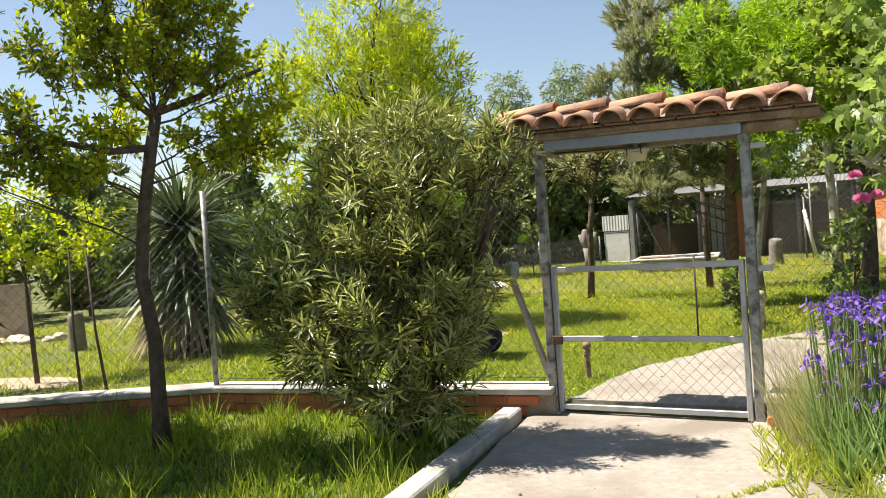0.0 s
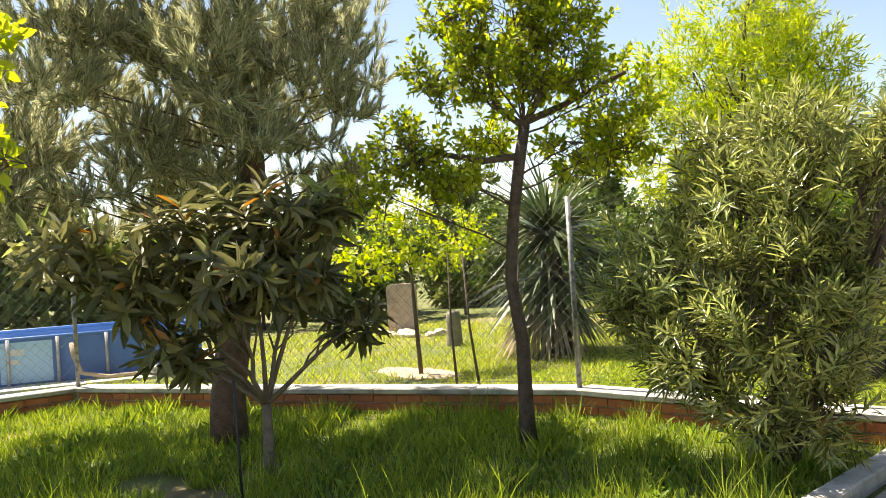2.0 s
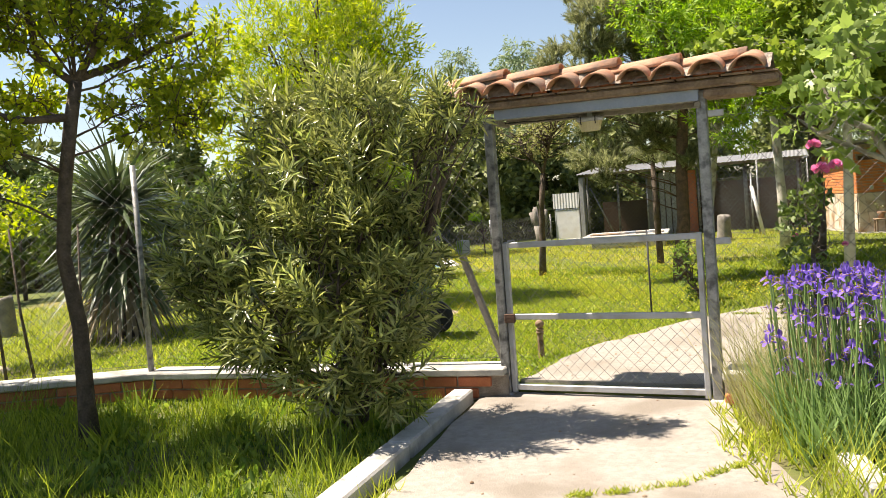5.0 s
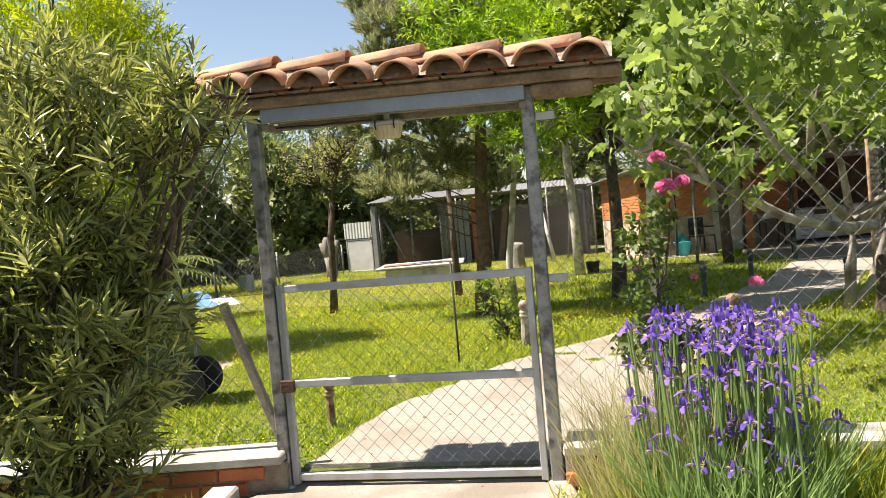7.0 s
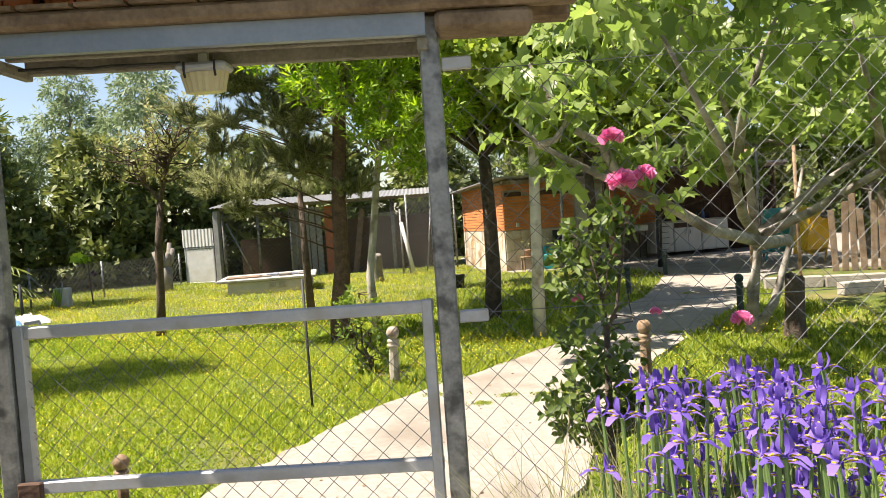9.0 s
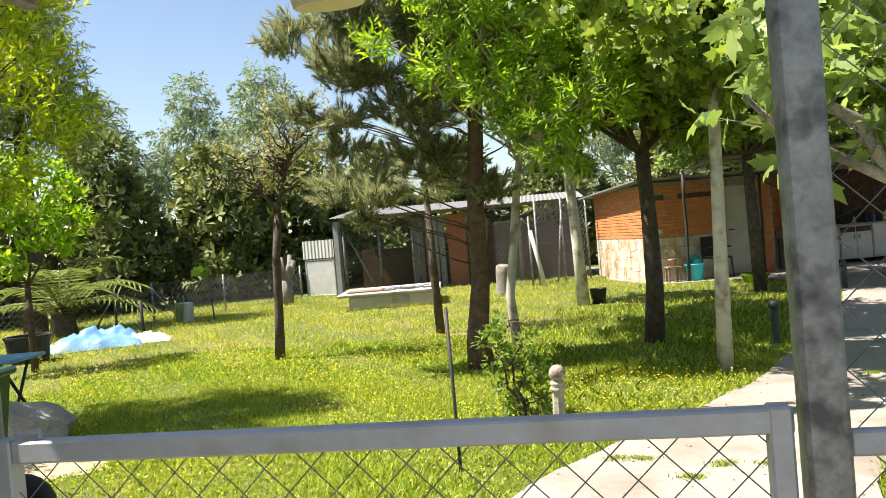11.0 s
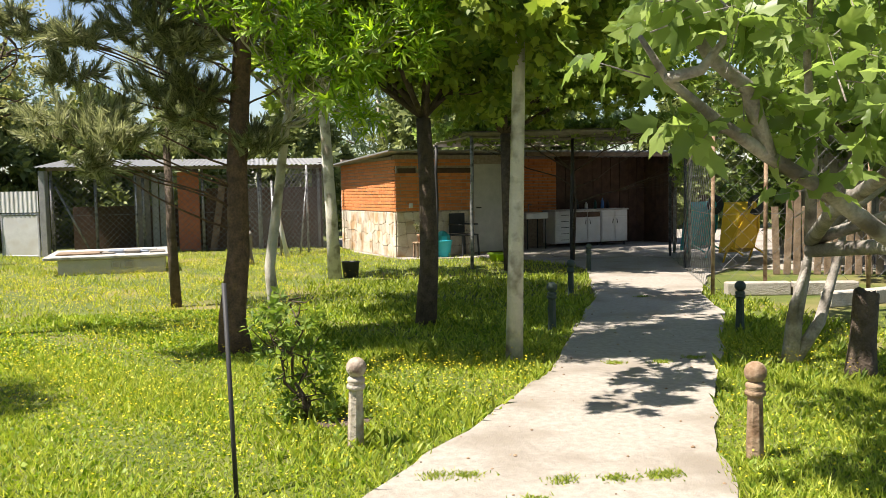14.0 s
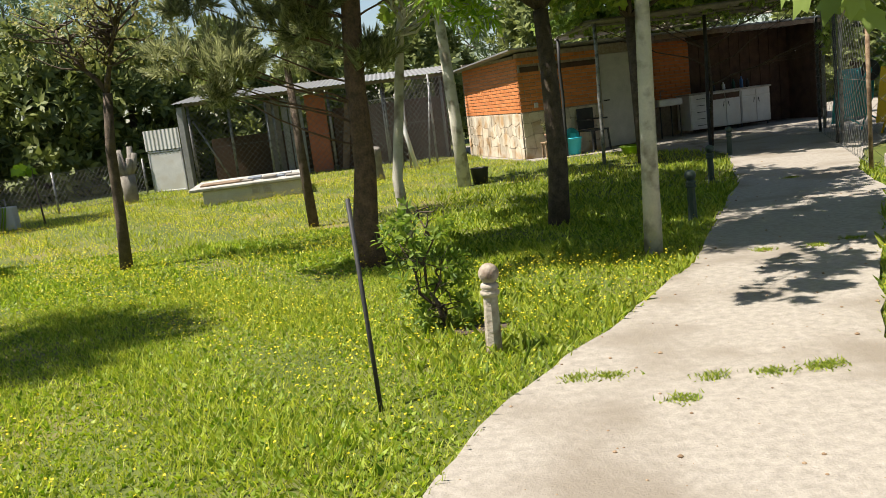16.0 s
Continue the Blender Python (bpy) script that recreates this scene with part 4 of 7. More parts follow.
# Crown masses over the pavement are added to darken it and the house front.
plant("plane_tree", "leafy tree shading the path before the house", (3.75, 13.0, 0.06), [(3.75, 13.0, 0), (3.72, 13.0, 1.2), (3.7, 13.05, 2.3)], [0.11, 0.10, 0.08], M_BARK,
      [(3.6, 12.8, 3.1, 1.3, 1.2, 0.7), (4.5, 12.2, 3.3, 1.2, 1.2, 0.7), (2.9, 12.6, 3.5, 1.0, 1.0, 0.7), (3.8, 12.9, 4.2, 1.4, 1.3, 0.8), (5.6, 12.6, 3.4, 1.3, 1.2, 0.7), (5.0, 14.3, 3.5, 1.2, 1.1, 0.6), (3.0, 14.2, 3.7, 1.1, 1.1, 0.6), (2.6, 13.4, 4.4, 1.2, 1.1, 0.6)], 330, 9, 0.14, 0.12, L_PLANE, FINGERED, FINGERED_F, spread=0.16, limb_r=0.04, seed=37, gaps=0.1, hollow=0.35)
plant("young_pine", "slim young pine with a dark thin trunk", (-1.07, 9.91, 0.06), [(-1.07, 9.91, 0), (-1.1, 9.92, 0.9), (-1.12, 9.95, 2.0)], [0.065, 0.055, 0.04], M_BARK,
      [(-1.1, 9.9, 2.3, 0.6, 0.6, 0.4), (-1.0, 9.9, 3.0, 0.6, 0.6, 0.5)], 420, 40, 0.11, 0.010, L_PINEG, NEEDLE, NEEDLE_F, spread=0.12, limb_r=0.025, seed=41)
plant("almond_tree", "sparse pruned tree with a thin dark trunk", (-2.78, 8.25, 0.06), [(-2.78, 8.25, 0), (-2.74, 8.25, 0.6), (-2.70, 8.22, 1.3), (-2.62, 8.2, 1.85)], [0.07, 0.055, 0.05, 0.045], M_BARK,
      [(-2.4, 8.1, 2.45, 0.75, 0.6, 0.4), (-3.0, 8.2, 2.5, 0.55, 0.5, 0.4), (-2.2, 8.1, 2.9, 0.6, 0.6, 0.4)], 330, 8, 0.055, 0.028, L_DRYTREE, spread=0.09, limb_r=0.03, limbs=22, seed=43)

# Fig tree: forked grey stems, long arching limbs, large lobed leaves.
FIG = (4.07, 5.37, 0.06)
fig = thing("fig_tree", "old fig tree with pale twisted stems beside the path", "tree", FIG)
STEMS = [([(4.07, 5.37, 0), (4.1, 5.35, 0.4), (4.12, 5.25, 0.75), (4.1, 5.15, 1.0)], 0.08), ([(4.05, 5.35, 0), (4.3, 5.35, 0.35), (4.5, 5.4, 0.9), (4.75, 5.6, 1.7)], 0.06), ([(4.1, 5.4, 0.1), (4.06, 5.3, 0.5), (4.12, 5.2, 0.85)], 0.055),
         ([(4.1, 5.15, 0.98), (3.75, 4.4, 1.2), (3.35, 3.3, 1.45), (2.95, 2.2, 1.65), (2.5, 1.6, 2.2)], 0.06), ([(4.1, 5.15, 0.98), (4.35, 4.5, 1.2), (4.5, 3.5, 1.5), (4.8, 2.6, 1.9)], 0.055),
         ([(4.12, 5.2, 0.95), (4.0, 5.0, 1.6), (3.7, 4.6, 2.2), (3.5, 4.2, 3.0)], 0.05), ([(4.12, 5.2, 0.9), (4.1, 4.4, 0.98), (3.6, 3.5, 1.02), (3.09, 3.07, 1.16), (2.8, 3.03, 1.35), (2.5, 2.98, 1.5), (2.23, 2.89, 1.64), (1.95, 2.75, 1.79), (1.8, 2.65, 1.93)], 0.06),
         ([(2.5, 2.98, 1.5), (2.38, 2.93, 1.78), (2.18, 2.86, 1.89), (2.06, 2.86, 2.06), (1.9, 2.9, 2.4)], 0.045), ([(1.94, 2.74, 1.79), (2.04, 2.65, 1.81), (2.11, 2.62, 1.91), (2.13, 2.61, 2.2)], 0.03), ([(3.35, 3.3, 1.45), (3.3, 2.9, 1.9), (3.4, 2.4, 2.5)], 0.05), ([(4.5, 3.5, 1.5), (4.2, 3.0, 1.9), (3.9, 2.6, 2.4)], 0.045), ([(4.1, 5.15, 1.0), (4.6, 5.0, 1.4), (5.2, 4.8, 1.8)], 0.06)]
for l, r in STEMS:
    part("stem", Mesh().tube(l, [0.85 * r * (1 - 0.8 * (k / (len(l) - 1)) ** 1.4) for k in range(len(l))], 10), M_BARKG, fig, smooth=True)
# The masses at (2.7, 3.7) and (3.0, 5.0) are added overhead as shade.
FIGBLOBS = [(2.6, 1.7, 2.4, 0.6, 0.5, 0.4), (3.4, 2.2, 2.6, 0.75, 0.65, 0.5), (4.5, 2.5, 2.3, 0.7, 0.6, 0.45), (3.5, 3.8, 3.0, 0.9, 0.8, 0.6), (2.05, 2.75, 2.15, 0.36, 0.34, 0.2), (4.7, 3.8, 2.8, 0.9, 0.9, 0.6), (2.4, 3.3, 2.55, 0.5, 0.5, 0.32),
            (3.0, 1.6, 3.1, 0.7, 0.6, 0.4), (5.4, 2.6, 2.1, 0.7, 0.6, 0.5), (2.85, 2.75, 1.8, 0.25, 0.22, 0.14), (2.3, 1.6, 3.0, 0.5, 0.5, 0.35), (5.0, 5.6, 2.3, 0.8, 0.7, 0.5), (5.4, 4.8, 1.9, 0.6, 0.5, 0.4), (2.45, 2.95, 1.85, 0.22, 0.2, 0.16), (3.2, 3.3, 1.65, 0.25, 0.25, 0.16), (2.0, 2.6, 1.98, 0.2, 0.2, 0.12), (5.6, 6.6, 2.6, 1.0, 0.9, 0.6), (4.6, 6.6, 2.9, 0.9, 0.8, 0.5), (3.6, 2.9, 2.0, 0.4, 0.4, 0.25), (4.2, 4.6, 2.5, 0.8, 0.8, 0.5), (2.7, 3.7, 2.95, 0.8, 0.8, 0.3), (3.0, 5.0, 3.0, 0.7, 0.7, 0.3), (1.83, 2.85, 1.9, 0.2, 0.2, 0.14), (2.85, 2.99, 1.66, 0.3, 0.3, 0.18), (2.7, 2.97, 1.35, 0.15, 0.15, 0.1), (2.15, 2.93, 1.61, 0.14, 0.14, 0.08), (2.44, 3.01, 1.74, 0.18, 0.18, 0.1), (2.84, 3.23, 2.04, 0.22, 0.22, 0.14), (2.46, 3.23, 2.14, 0.16, 0.16, 0.1)]
crown("crown", FIGBLOBS, 190, 6, 0.155, 0.098, L_FIG, fig, 0.10, FINGERED, FINGERED_F, hang=0.5, reach=0.22, angle=68, gaps=0.25, gap_size=0.5, twig=M_BARKG)
settle(fig, FIG)

plant("walnut_tree", "leafy tree behind the wire pen", (8.6, 9.6, 0.06), [(8.6, 9.6, 0), (8.6, 9.6, 1.2), (8.5, 9.6, 2.2)], [0.13, 0.11, 0.09], M_BARKG,
      [(8.3, 9.6, 3.0, 1.3, 1.2, 0.7), (7.2, 9.6, 2.9, 0.9, 0.9, 0.5), (9.4, 9.2, 2.8, 1.2, 1.2, 0.8), (8.4, 10.2, 4.0, 1.4, 1.3, 0.8), (9.8, 11.5, 3.2, 1.4, 1.3, 1.0), (7.6, 11.2, 3.6, 1.1, 1.1, 0.6)], 170, 9, 0.16, 0.11, L_PLANE, spread=0.15, limb_r=0.04, seed=47)
plant("walnut_tree", "leafy tree behind the board fence", (9.38, 13.06, 0.06), [(9.38, 13.06, 0), (9.38, 13.06, 1.6)], [0.12, 0.09], M_BARKG,
      [(8.68, 13.49, 2.6, 1.1, 1.1, 0.9), (9.17, 12.6, 2.88, 1.2, 1.2, 0.9), (9.43, 11.81, 2.07, 1, 1, 0.9), (9.08, 13.26, 1.29, 1, 1, 0.7), (9.67, 11.63, 3.1, 1.2, 1.2, 0.9), (9.01, 14.46, 1.3, 0.8, 0.8, 0.6)], 190, 9, 0.16, 0.11, L_HEDGE, spread=0.15, limb_r=0.04, seed=48)
# Background trees round the garden.
r = random.Random(21)
for i, (x, y, h, w) in enumerate([(-16, 13, 4.4, 2.0), (-14, 16.5, 4.6, 2.0), (-12, 19.5, 4.9, 2.0), (-10, 22, 4.6, 1.9), (-8, 23.5, 4.4, 1.8), (-5.6, 25, 4.4, 1.9), (-3, 26, 4.6, 1.9), (0, 27, 4.8, 2.0), (-17.5, 9.5, 4.2, 2.0), (-18.5, 5.5, 4.2, 2.1), (-19, 1.5, 4.4, 2.1), (-18.5, -2.5, 4.4, 2.1), (-17.5, -6.5, 4.5, 2.1), (4, 27, 5.0, 2.2), (8, 26.5, 5.2, 2.2), (13, 25, 5.0, 2.3), (16, 20, 5.0, 2.3), (17, 14, 4.6, 2.2), (16, 8, 4.6, 2.2)]):
    plant("cypress_tree", "dark dense cypress in the boundary hedge", (x, y, 0), [(x, y, 0), (x, y, h * 0.8)], [0.16, 0.06], M_BARK,
          [(x, y, h * 0.22, w * 0.85, w * 0.85, h * 0.24), (x + r.uniform(-0.3, 0.3), y, h * 0.5, w * 0.8, w * 0.8, h * 0.28), (x, y + r.uniform(-0.3, 0.3), h * 0.78, w * 0.5, w * 0.5, h * 0.24)],
          170, 9, 0.34, 0.16, L_CYPRESS, SLIM, SLIM_F, spread=0.18, limb_r=0, seed=50 + i, hollow=0.7, group="boundary cypresses")
for i, (x, y, z, s) in enumerate([(-13.4, 28.2, 5.8, 1.5), (-16.5, 27.0, 5.4, 1.4), (-9.4, 25.4, 5.0, 1.7), (3.0, 31.0, 5.6, 2.2), (9.0, 30, 6.0, 2.4)]):
    plant("eucalyptus_tree", "tall pale grey-green eucalyptus far behind the hedge", (x, y, 0), [(x, y, 0), (x + 0.2, y, z * 0.5), (x, y, z)], [0.25, 0.18, 0.08], M_BARKG,
          [(x, y, z, s, s, s * 0.9), (x + s * 0.8, y, z - s * 0.7, s * 0.8, s * 0.8, s * 0.8), (x - s * 0.8, y, z - s * 0.9, s * 0.8, s * 0.8, s * 0.8), (x, y, z + s, s * 0.6, s * 0.6, s * 0.7)],
          170, 10, 0.26, 0.07, L_EUC, SLIM, SLIM_F, spread=0.25, hang=0.8, limb_r=0.06, limbs=5, seed=90 + i, group="far eucalyptus")
plant("weeping_willow", "tall weeping tree behind the palm", (-10.6, 14.4, 0.06), [(-10.6, 14.4, 0), (-10.5, 14.3, 2.5), (-10.4, 14.2, 4.5)], [0.25, 0.2, 0.12], M_BARK,
      [(-10.3, 14.2, 5.6, 1.5, 1.4, 1.3), (-9.6, 14.4, 4.5, 0.9, 0.9, 1.1), (-11.4, 13.8, 4.6, 1.3, 1.3, 1.5), (-10.2, 14.2, 7.0, 1.2, 1.2, 1.0)], 480, 16, 0.15, 0.028, L_WILLOW, SLIM, SLIM_F, spread=0.2, hang=0.8, limb_r=0.06, seed=101, reach=0.5, hollow=0.3)
plant("orange_bush", "bright green leafy bush beside the palm", (-6.3, 8.5, 0.06), [(-6.3, 8.5, 0), (-6.3, 8.5, 1.2)], [0.05, 0.04], M_BARK,
      [(-6.2, 8.5, 2.45, 0.7, 0.7, 0.5), (-6.6, 8.2, 1.8, 0.6, 0.55, 0.4), (-5.85, 8.6, 1.95, 0.45, 0.4, 0.35)], 330, 9, 0.13, 0.06, L_PEACH, spread=0.12, limb_r=0.02, seed=103, category="bush")
for i, (x, y, z, a, h) in enumerate([(-15.4, 4.6, 1.6, 1.3, 1.0), (-14.2, 6.6, 1.8, 1.3, 1.1), (-16.4, 2.2, 1.6, 1.3, 1.0), (-12.4, 7.8, 1.9, 1.2, 1.1), (-9.8, 8.6, 1.8, 1.2, 1.0), (-17, 0, 1.7, 1.3, 1.0)]):
    plant("garden_bush", "dark green climbing bush at the back of the garden", (x, y, 0.06), [(x, y, 0), (x, y, z)], [0.05, 0.03], M_BARK,
          [(x, y, z, a, a, h), (x + 0.7, y + 0.3, z + 0.5, a * 0.6, a * 0.6, h * 0.6), (x - 0.6, y - 0.5, z + 0.3, a * 0.6, a * 0.6, h * 0.6)], 150, 9, 0.14, 0.085, L_HEDGE, spread=0.14, limb_r=0.02, seed=120 + i, category="bush", group="bushes at the back")
plant("garden_shrub", "small leafy shrub at the foot of the peach", (0.51, 4.53, 0.06), None, None, M_BARK, [(0.5, 4.55, 0.4, 0.24, 0.22, 0.26), (0.44, 4.6, 0.72, 0.2, 0.18, 0.16), (0.54, 4.5, 0.18, 0.2, 0.2, 0.16), (0.3, 4.6, 0.6, 0.12, 0.12, 0.1)], 800, 9, 0.06, 0.026, L_BUSH, spread=0.05, limb_r=0.012, seed=140, category="shrub")
rose = plant("rose_bush", "climbing rose bush with dark leaves behind the fence", (1.98, 0.48, 0.06), [(1.98, 0.48, 0), (1.95, 0.5, 0.5), (1.96, 0.48, 0.9)], [0.018, 0.015, 0.012], M_BARK,
             [(1.95, 0.5, 0.92, 0.2, 0.2, 0.22), (1.92, 0.5, 1.18, 0.16, 0.16, 0.16), (2.05, 0.45, 1.36, 0.1, 0.1, 0.12), (2.2, 0.5, 0.6, 0.22, 0.15, 0.12), (1.9, 0.6, 0.6, 0.2, 0.2, 0.2)], 1500, 8, 0.05, 0.032, L_HEDGE, spread=0.06, limb_r=0.008, limbs=4, seed=150, category="bush")
for k, (x, y, z, s) in enumerate([(2.03, 0.38, 1.44, 0.05), (2.12, 0.40, 1.46, 0.04), (2.0, 0.36, 1.60, 0.04), (2.46, 0.47, 0.90, 0.036), (1.86, 0.5, 1.02, 0.02), (2.15, 0.5, 0.95, 0.02)]):
    n = 46
    d = rand_dirs(n)
    d[:, 2] = np.abs(d[:, 2]) * 0.8 + 0.1
    o = new("rose_flower", leaf_mesh("rose_flower", np.array((x, y, z)) + d * s * 0.25, d, np.cross(d, rand_dirs(n)), s * 1.0, s * 1.1, L_ROSE))
    o.parent, o.location = rose, -Vector((1.98, 0.48, 0.06))
    o["label"] = "open pink rose"

# Yucca and palm.
yucca = thing("yucca", "dark yucca with drooping sword leaves", "yucca", (-6.1, 2.1, 0.06))
part("trunk", Mesh().tube([(0, 0, -0.1), (0.03, 0, 0.6), (-0.05, 0, 1.4)], [0.2, 0.17, 0.14], 10), M_BARK, yucca, smooth=True)
for z, n, material in ((1.65, 260, L_YUCCA), (1.1, 200, L_YUCCA), (0.75, 130, L_DRYLEAF)):
    d = rand_dirs(n)
    d[:, 2] = d[:, 2] * 0.6 + (0.25 if z > 1.5 else -0.45 if z > 1 else -0.8)
    part("leaf_crown", leaf_mesh("leaf_crown", np.array((-0.05, 0, z)) + d * 0.1, d, np.array((0, 0, 1.0)) + rand_dirs(n) * 0.2, rng.uniform(0.85, 1.4, n), 0.06, material, BLADE, BLADE_F), None, yucca)
palm = thing("palm", "low feathery palm with arching fronds", "palm", (-8.9, 12.9, 0.06))
part("trunk", Mesh().lathe([(0.22, -0.1), (0.26, 0.1), (0.2, 0.45), (0.12, 0.6)], 12), M_BARK, palm, smooth=True)
for k in range(22):
    a, e = k * 2.4, 0.5 + 0.9 * (k % 4) / 3
    pts = [Vector((math.cos(a) * u * 1.9 * math.cos(e * 0.7), math.sin(a) * u * 1.9 * math.cos(e * 0.7), 0.5 + math.sin(e) * 2.3 * u - 1.25 * u * u)) for u in np.linspace(0, 1, 9)]
    stem = part("frond", Mesh().tube(pts, [0.02 - 0.002 * q for q in range(9)], 5), L_PALM, palm)
    P, D = [], []
    for q in range(1, 9):
        for s in (-1, 1):
            for h in (0, 0.5):
                p0 = pts[q - 1].lerp(pts[q], h)
                dd = (pts[q] - pts[q - 1]).normalized()
                P.append(p0)
                D.append(dd * 0.6 + dd.cross(Vector((0, 0, 1))).normalized() * s + Vector((0, 0, -0.25)))
    o = part("blade", leaf_mesh("blade", np.array(P), np.array(D), np.tile((0, 0, 1.0), (len(P), 1)), 0.42, 0.035, L_PALM, SLIM, SLIM_F), None, stem)


# ---- grass, flowers ----
def inside(x, y, poly):
    hit = np.zeros(len(x), bool)
    for (x0, y0), (x1, y1) in zip(poly, poly[1:] + poly[:1]):
        hit ^= ((y0 > y) != (y1 > y)) & (x < (x1 - x0) * (y - y0) / (y1 - y0 + 1e-9) + x0)
    return hit


def clumpy(x, y, s, seed):
    return 0.5 + 0.25 * (np.sin(x * s + seed) * np.cos(y * s * 1.3 - seed) + np.sin(x * s * 2.3 + y * s * 1.7 + seed * 2))


def grass(name, label, n, box, z, h, w, material, keep, seed, tall=1.0, thin=0.0, shape=BLADE, faces=BLADE_F, lay=0.45):
    """Blades scattered in a box, kept by a test, taller in tufts."""
    x, y = rng.uniform(box[0], box[2], n), rng.uniform(box[1], box[3], n)
    c = clumpy(x, y, 2.1, seed)
    ok = keep(x, y) & (rng.random(n) > thin * (1 - c))
    x, y, c = x[ok], y[ok], c[ok]
    k = len(x)
    P = np.stack([x, y, np.full(k, z - 0.01)], 1)
    D = rand_dirs(k) * (lay, lay, 0.05) + (0, 0, 1)
    N = rand_dirs(k) * (1, 1, 0.1)
    L = h * rng.uniform(0.5, 1.25, k) * (0.6 + tall * c)
    return tagged(new(name, leaf_mesh(name, P, D, N, L, w, material, shape, faces)), label, "grass", kind="stuff")


YARD = [(-8.1, -9.0), (-8.1, -3.75), (-3.05, -0.65), (-0.45, -0.22), (-0.15, -2.1), (0.35, -5.2), (0.35, -9.0)]
BED = [(1.5, -0.2), (6.4, -0.25), (6.4, -6.4), (5.3, -5.6), (2.7, -3.0), (2.15, -1.7), (1.75, -0.9)]
PATHPOLY = PATH_L + PATH_R
PAVE = [(1.4, 18.2), (2.3, 15.7), (4.2, 15.6), (5.0, 13.2), (9.5, 10.5), (14, 12), (14, 24), (1, 24)]
SANDS = [(-3.0, 3.75, 0.8, 0.45), (-6.3, -0.1, 0.9, 0.35), (0.72, 4.42, 0.17, 0.1), (-3.6, -4.1, 0.4, 0.3), (-2.9, -4.0, 0.5, 0.25)]


def on_lawn(x, y):
    bare = np.zeros(len(x), bool)
    for sx, sy, a, b in SANDS:
        bare |= ((x - sx) / a) ** 2 + ((y - sy) / b) ** 2 < 0.8
    wall = (y > 0.15) | (inside(x, y, [(-40, -14), (-8.5, -14), (-8.45, -3.4), (-3.2, -0.2), (-0.1, 0.2), (-40, 0.2)]))
    return ~inside(x, y, PATHPOLY) & ~inside(x, y, PAVE) & ~bare & wall


def in_yard(x, y):
    bare = np.zeros(len(x), bool)
    for sx, sy, a, b in SANDS:
        bare |= ((x - sx) / a) ** 2 + ((y - sy) / b) ** 2 < 0.7
    return inside(x, y, YARD) & ~bare


grass("yard_grass", "tall uneven green grass in the yard", 76000, (-8.1, -9, 0.4, -0.2), 0.0, 0.10, 0.008, L_GRASS, in_yard, 1.0)
grass("yard_weeds", "low broad-leaved weeds among the yard grass", 15000, (-7, -6, 0.4, -0.2), 0.0, 0.085, 0.034, L_BUSH, lambda x, y: in_yard(x, y) & (clumpy(x, y, 2.7, 5.0) > 0.45), 3.5, shape=LEAF, faces=LEAF_F, lay=1.1)
grass("tall_grass", "tall seeding grass tufts at the lawn edge", 9000, (-4.5, -5.0, 0.2, -0.5), 0.0, 0.25, 0.006, L_GRASS, lambda x, y: in_yard(x, y) & (clumpy(x, y, 3.1, 4.0) > 0.62), 2.0, lay=0.6)
grass("wall_weeds", "weeds along the foot of the low wall", 5000, (-8.1, -4.6, -2.0, -0.5), 0.0, 0.20, 0.018, L_GRASS, lambda x, y: in_yard(x, y) & (clumpy(x, y, 4.0, 7.0) > 0.7), 3.0, shape=SLIM, faces=SLIM_F, lay=0.8)
grass("bed_grass", "long arching grass in the flower bed", 17000, (1.5, -6.4, 6.4, -0.2), 0.0, 0.27, 0.008, L_GRASSY, lambda x, y: inside(x, y, BED), 5.0, lay=0.8)
grass("bed_wall_grass", "tall green grass against the low wall", 6500, (1.75, -0.75, 5.5, -0.17), 0.0, 0.42, 0.009, L_GRASSY, lambda x, y: inside(x, y, BED), 5.5, lay=0.5)
grass("edge_tufts", "green weed tufts along the yard path edge", 9000, (1.2, -4.2, 3.9, -0.2), 0.01, 0.13, 0.010, L_GRASSY, lambda x, y: (np.abs(np.interp(-y, [0.2, 0.9, 1.7, 3.0, 4.2], [1.5, 1.62, 2.0, 2.55, 3.75]) - x + 0.05) < 0.05 + 0.16 * clumpy(x, y, 6.0, 2.0)) & (clumpy(x, y, 4.1, 1.0) > 0.35), 5.2, lay=0.9)
grass("kerb_tufts", "weed tufts at the foot of the kerb", 900, (-0.2, -3.2, 0.35, -1.6), 0.01, 0.13, 0.009, L_GRASSY, lambda x, y: (np.abs(-0.33 - 0.154 * (y + 0.18) + 0.14 - x) < 0.07) & (clumpy(x, y, 5.0, 3.0) > 0.55), 5.4, lay=0.8)
grass("seed_grass", "pale seeding wild grass beside the gate", 1400, (1.46, -0.75, 2.15, -0.18), 0.0, 0.62, 0.006, L_STRAW, lambda x, y: inside(x, y, BED), 6.0, lay=0.55)
grass("lawn_grass_near", "short meadow grass on the lawn", 90000, (-7.5, -0.4, 6.4, 7.0), 0.06, 0.06, 0.007, L_GRASSY, on_lawn, 8.0, thin=0.4, lay=0.8)
grass("lawn_grass_path", "short meadow grass beside the path", 110000, (-3.5, 1.2, 4.6, 6.5), 0.06, 0.055, 0.0065, L_GRASSY, on_lawn, 8.5, thin=0.4, lay=0.9)
grass("lawn_clover", "low leafy clover and weeds in the lawn", 170000, (-5, 0.3, 5.0, 9.5), 0.06, 0.042, 0.022, L_CLOVER, on_lawn, 8.2, thin=0.3, shape=SLIM, faces=SLIM_F, lay=1.5)
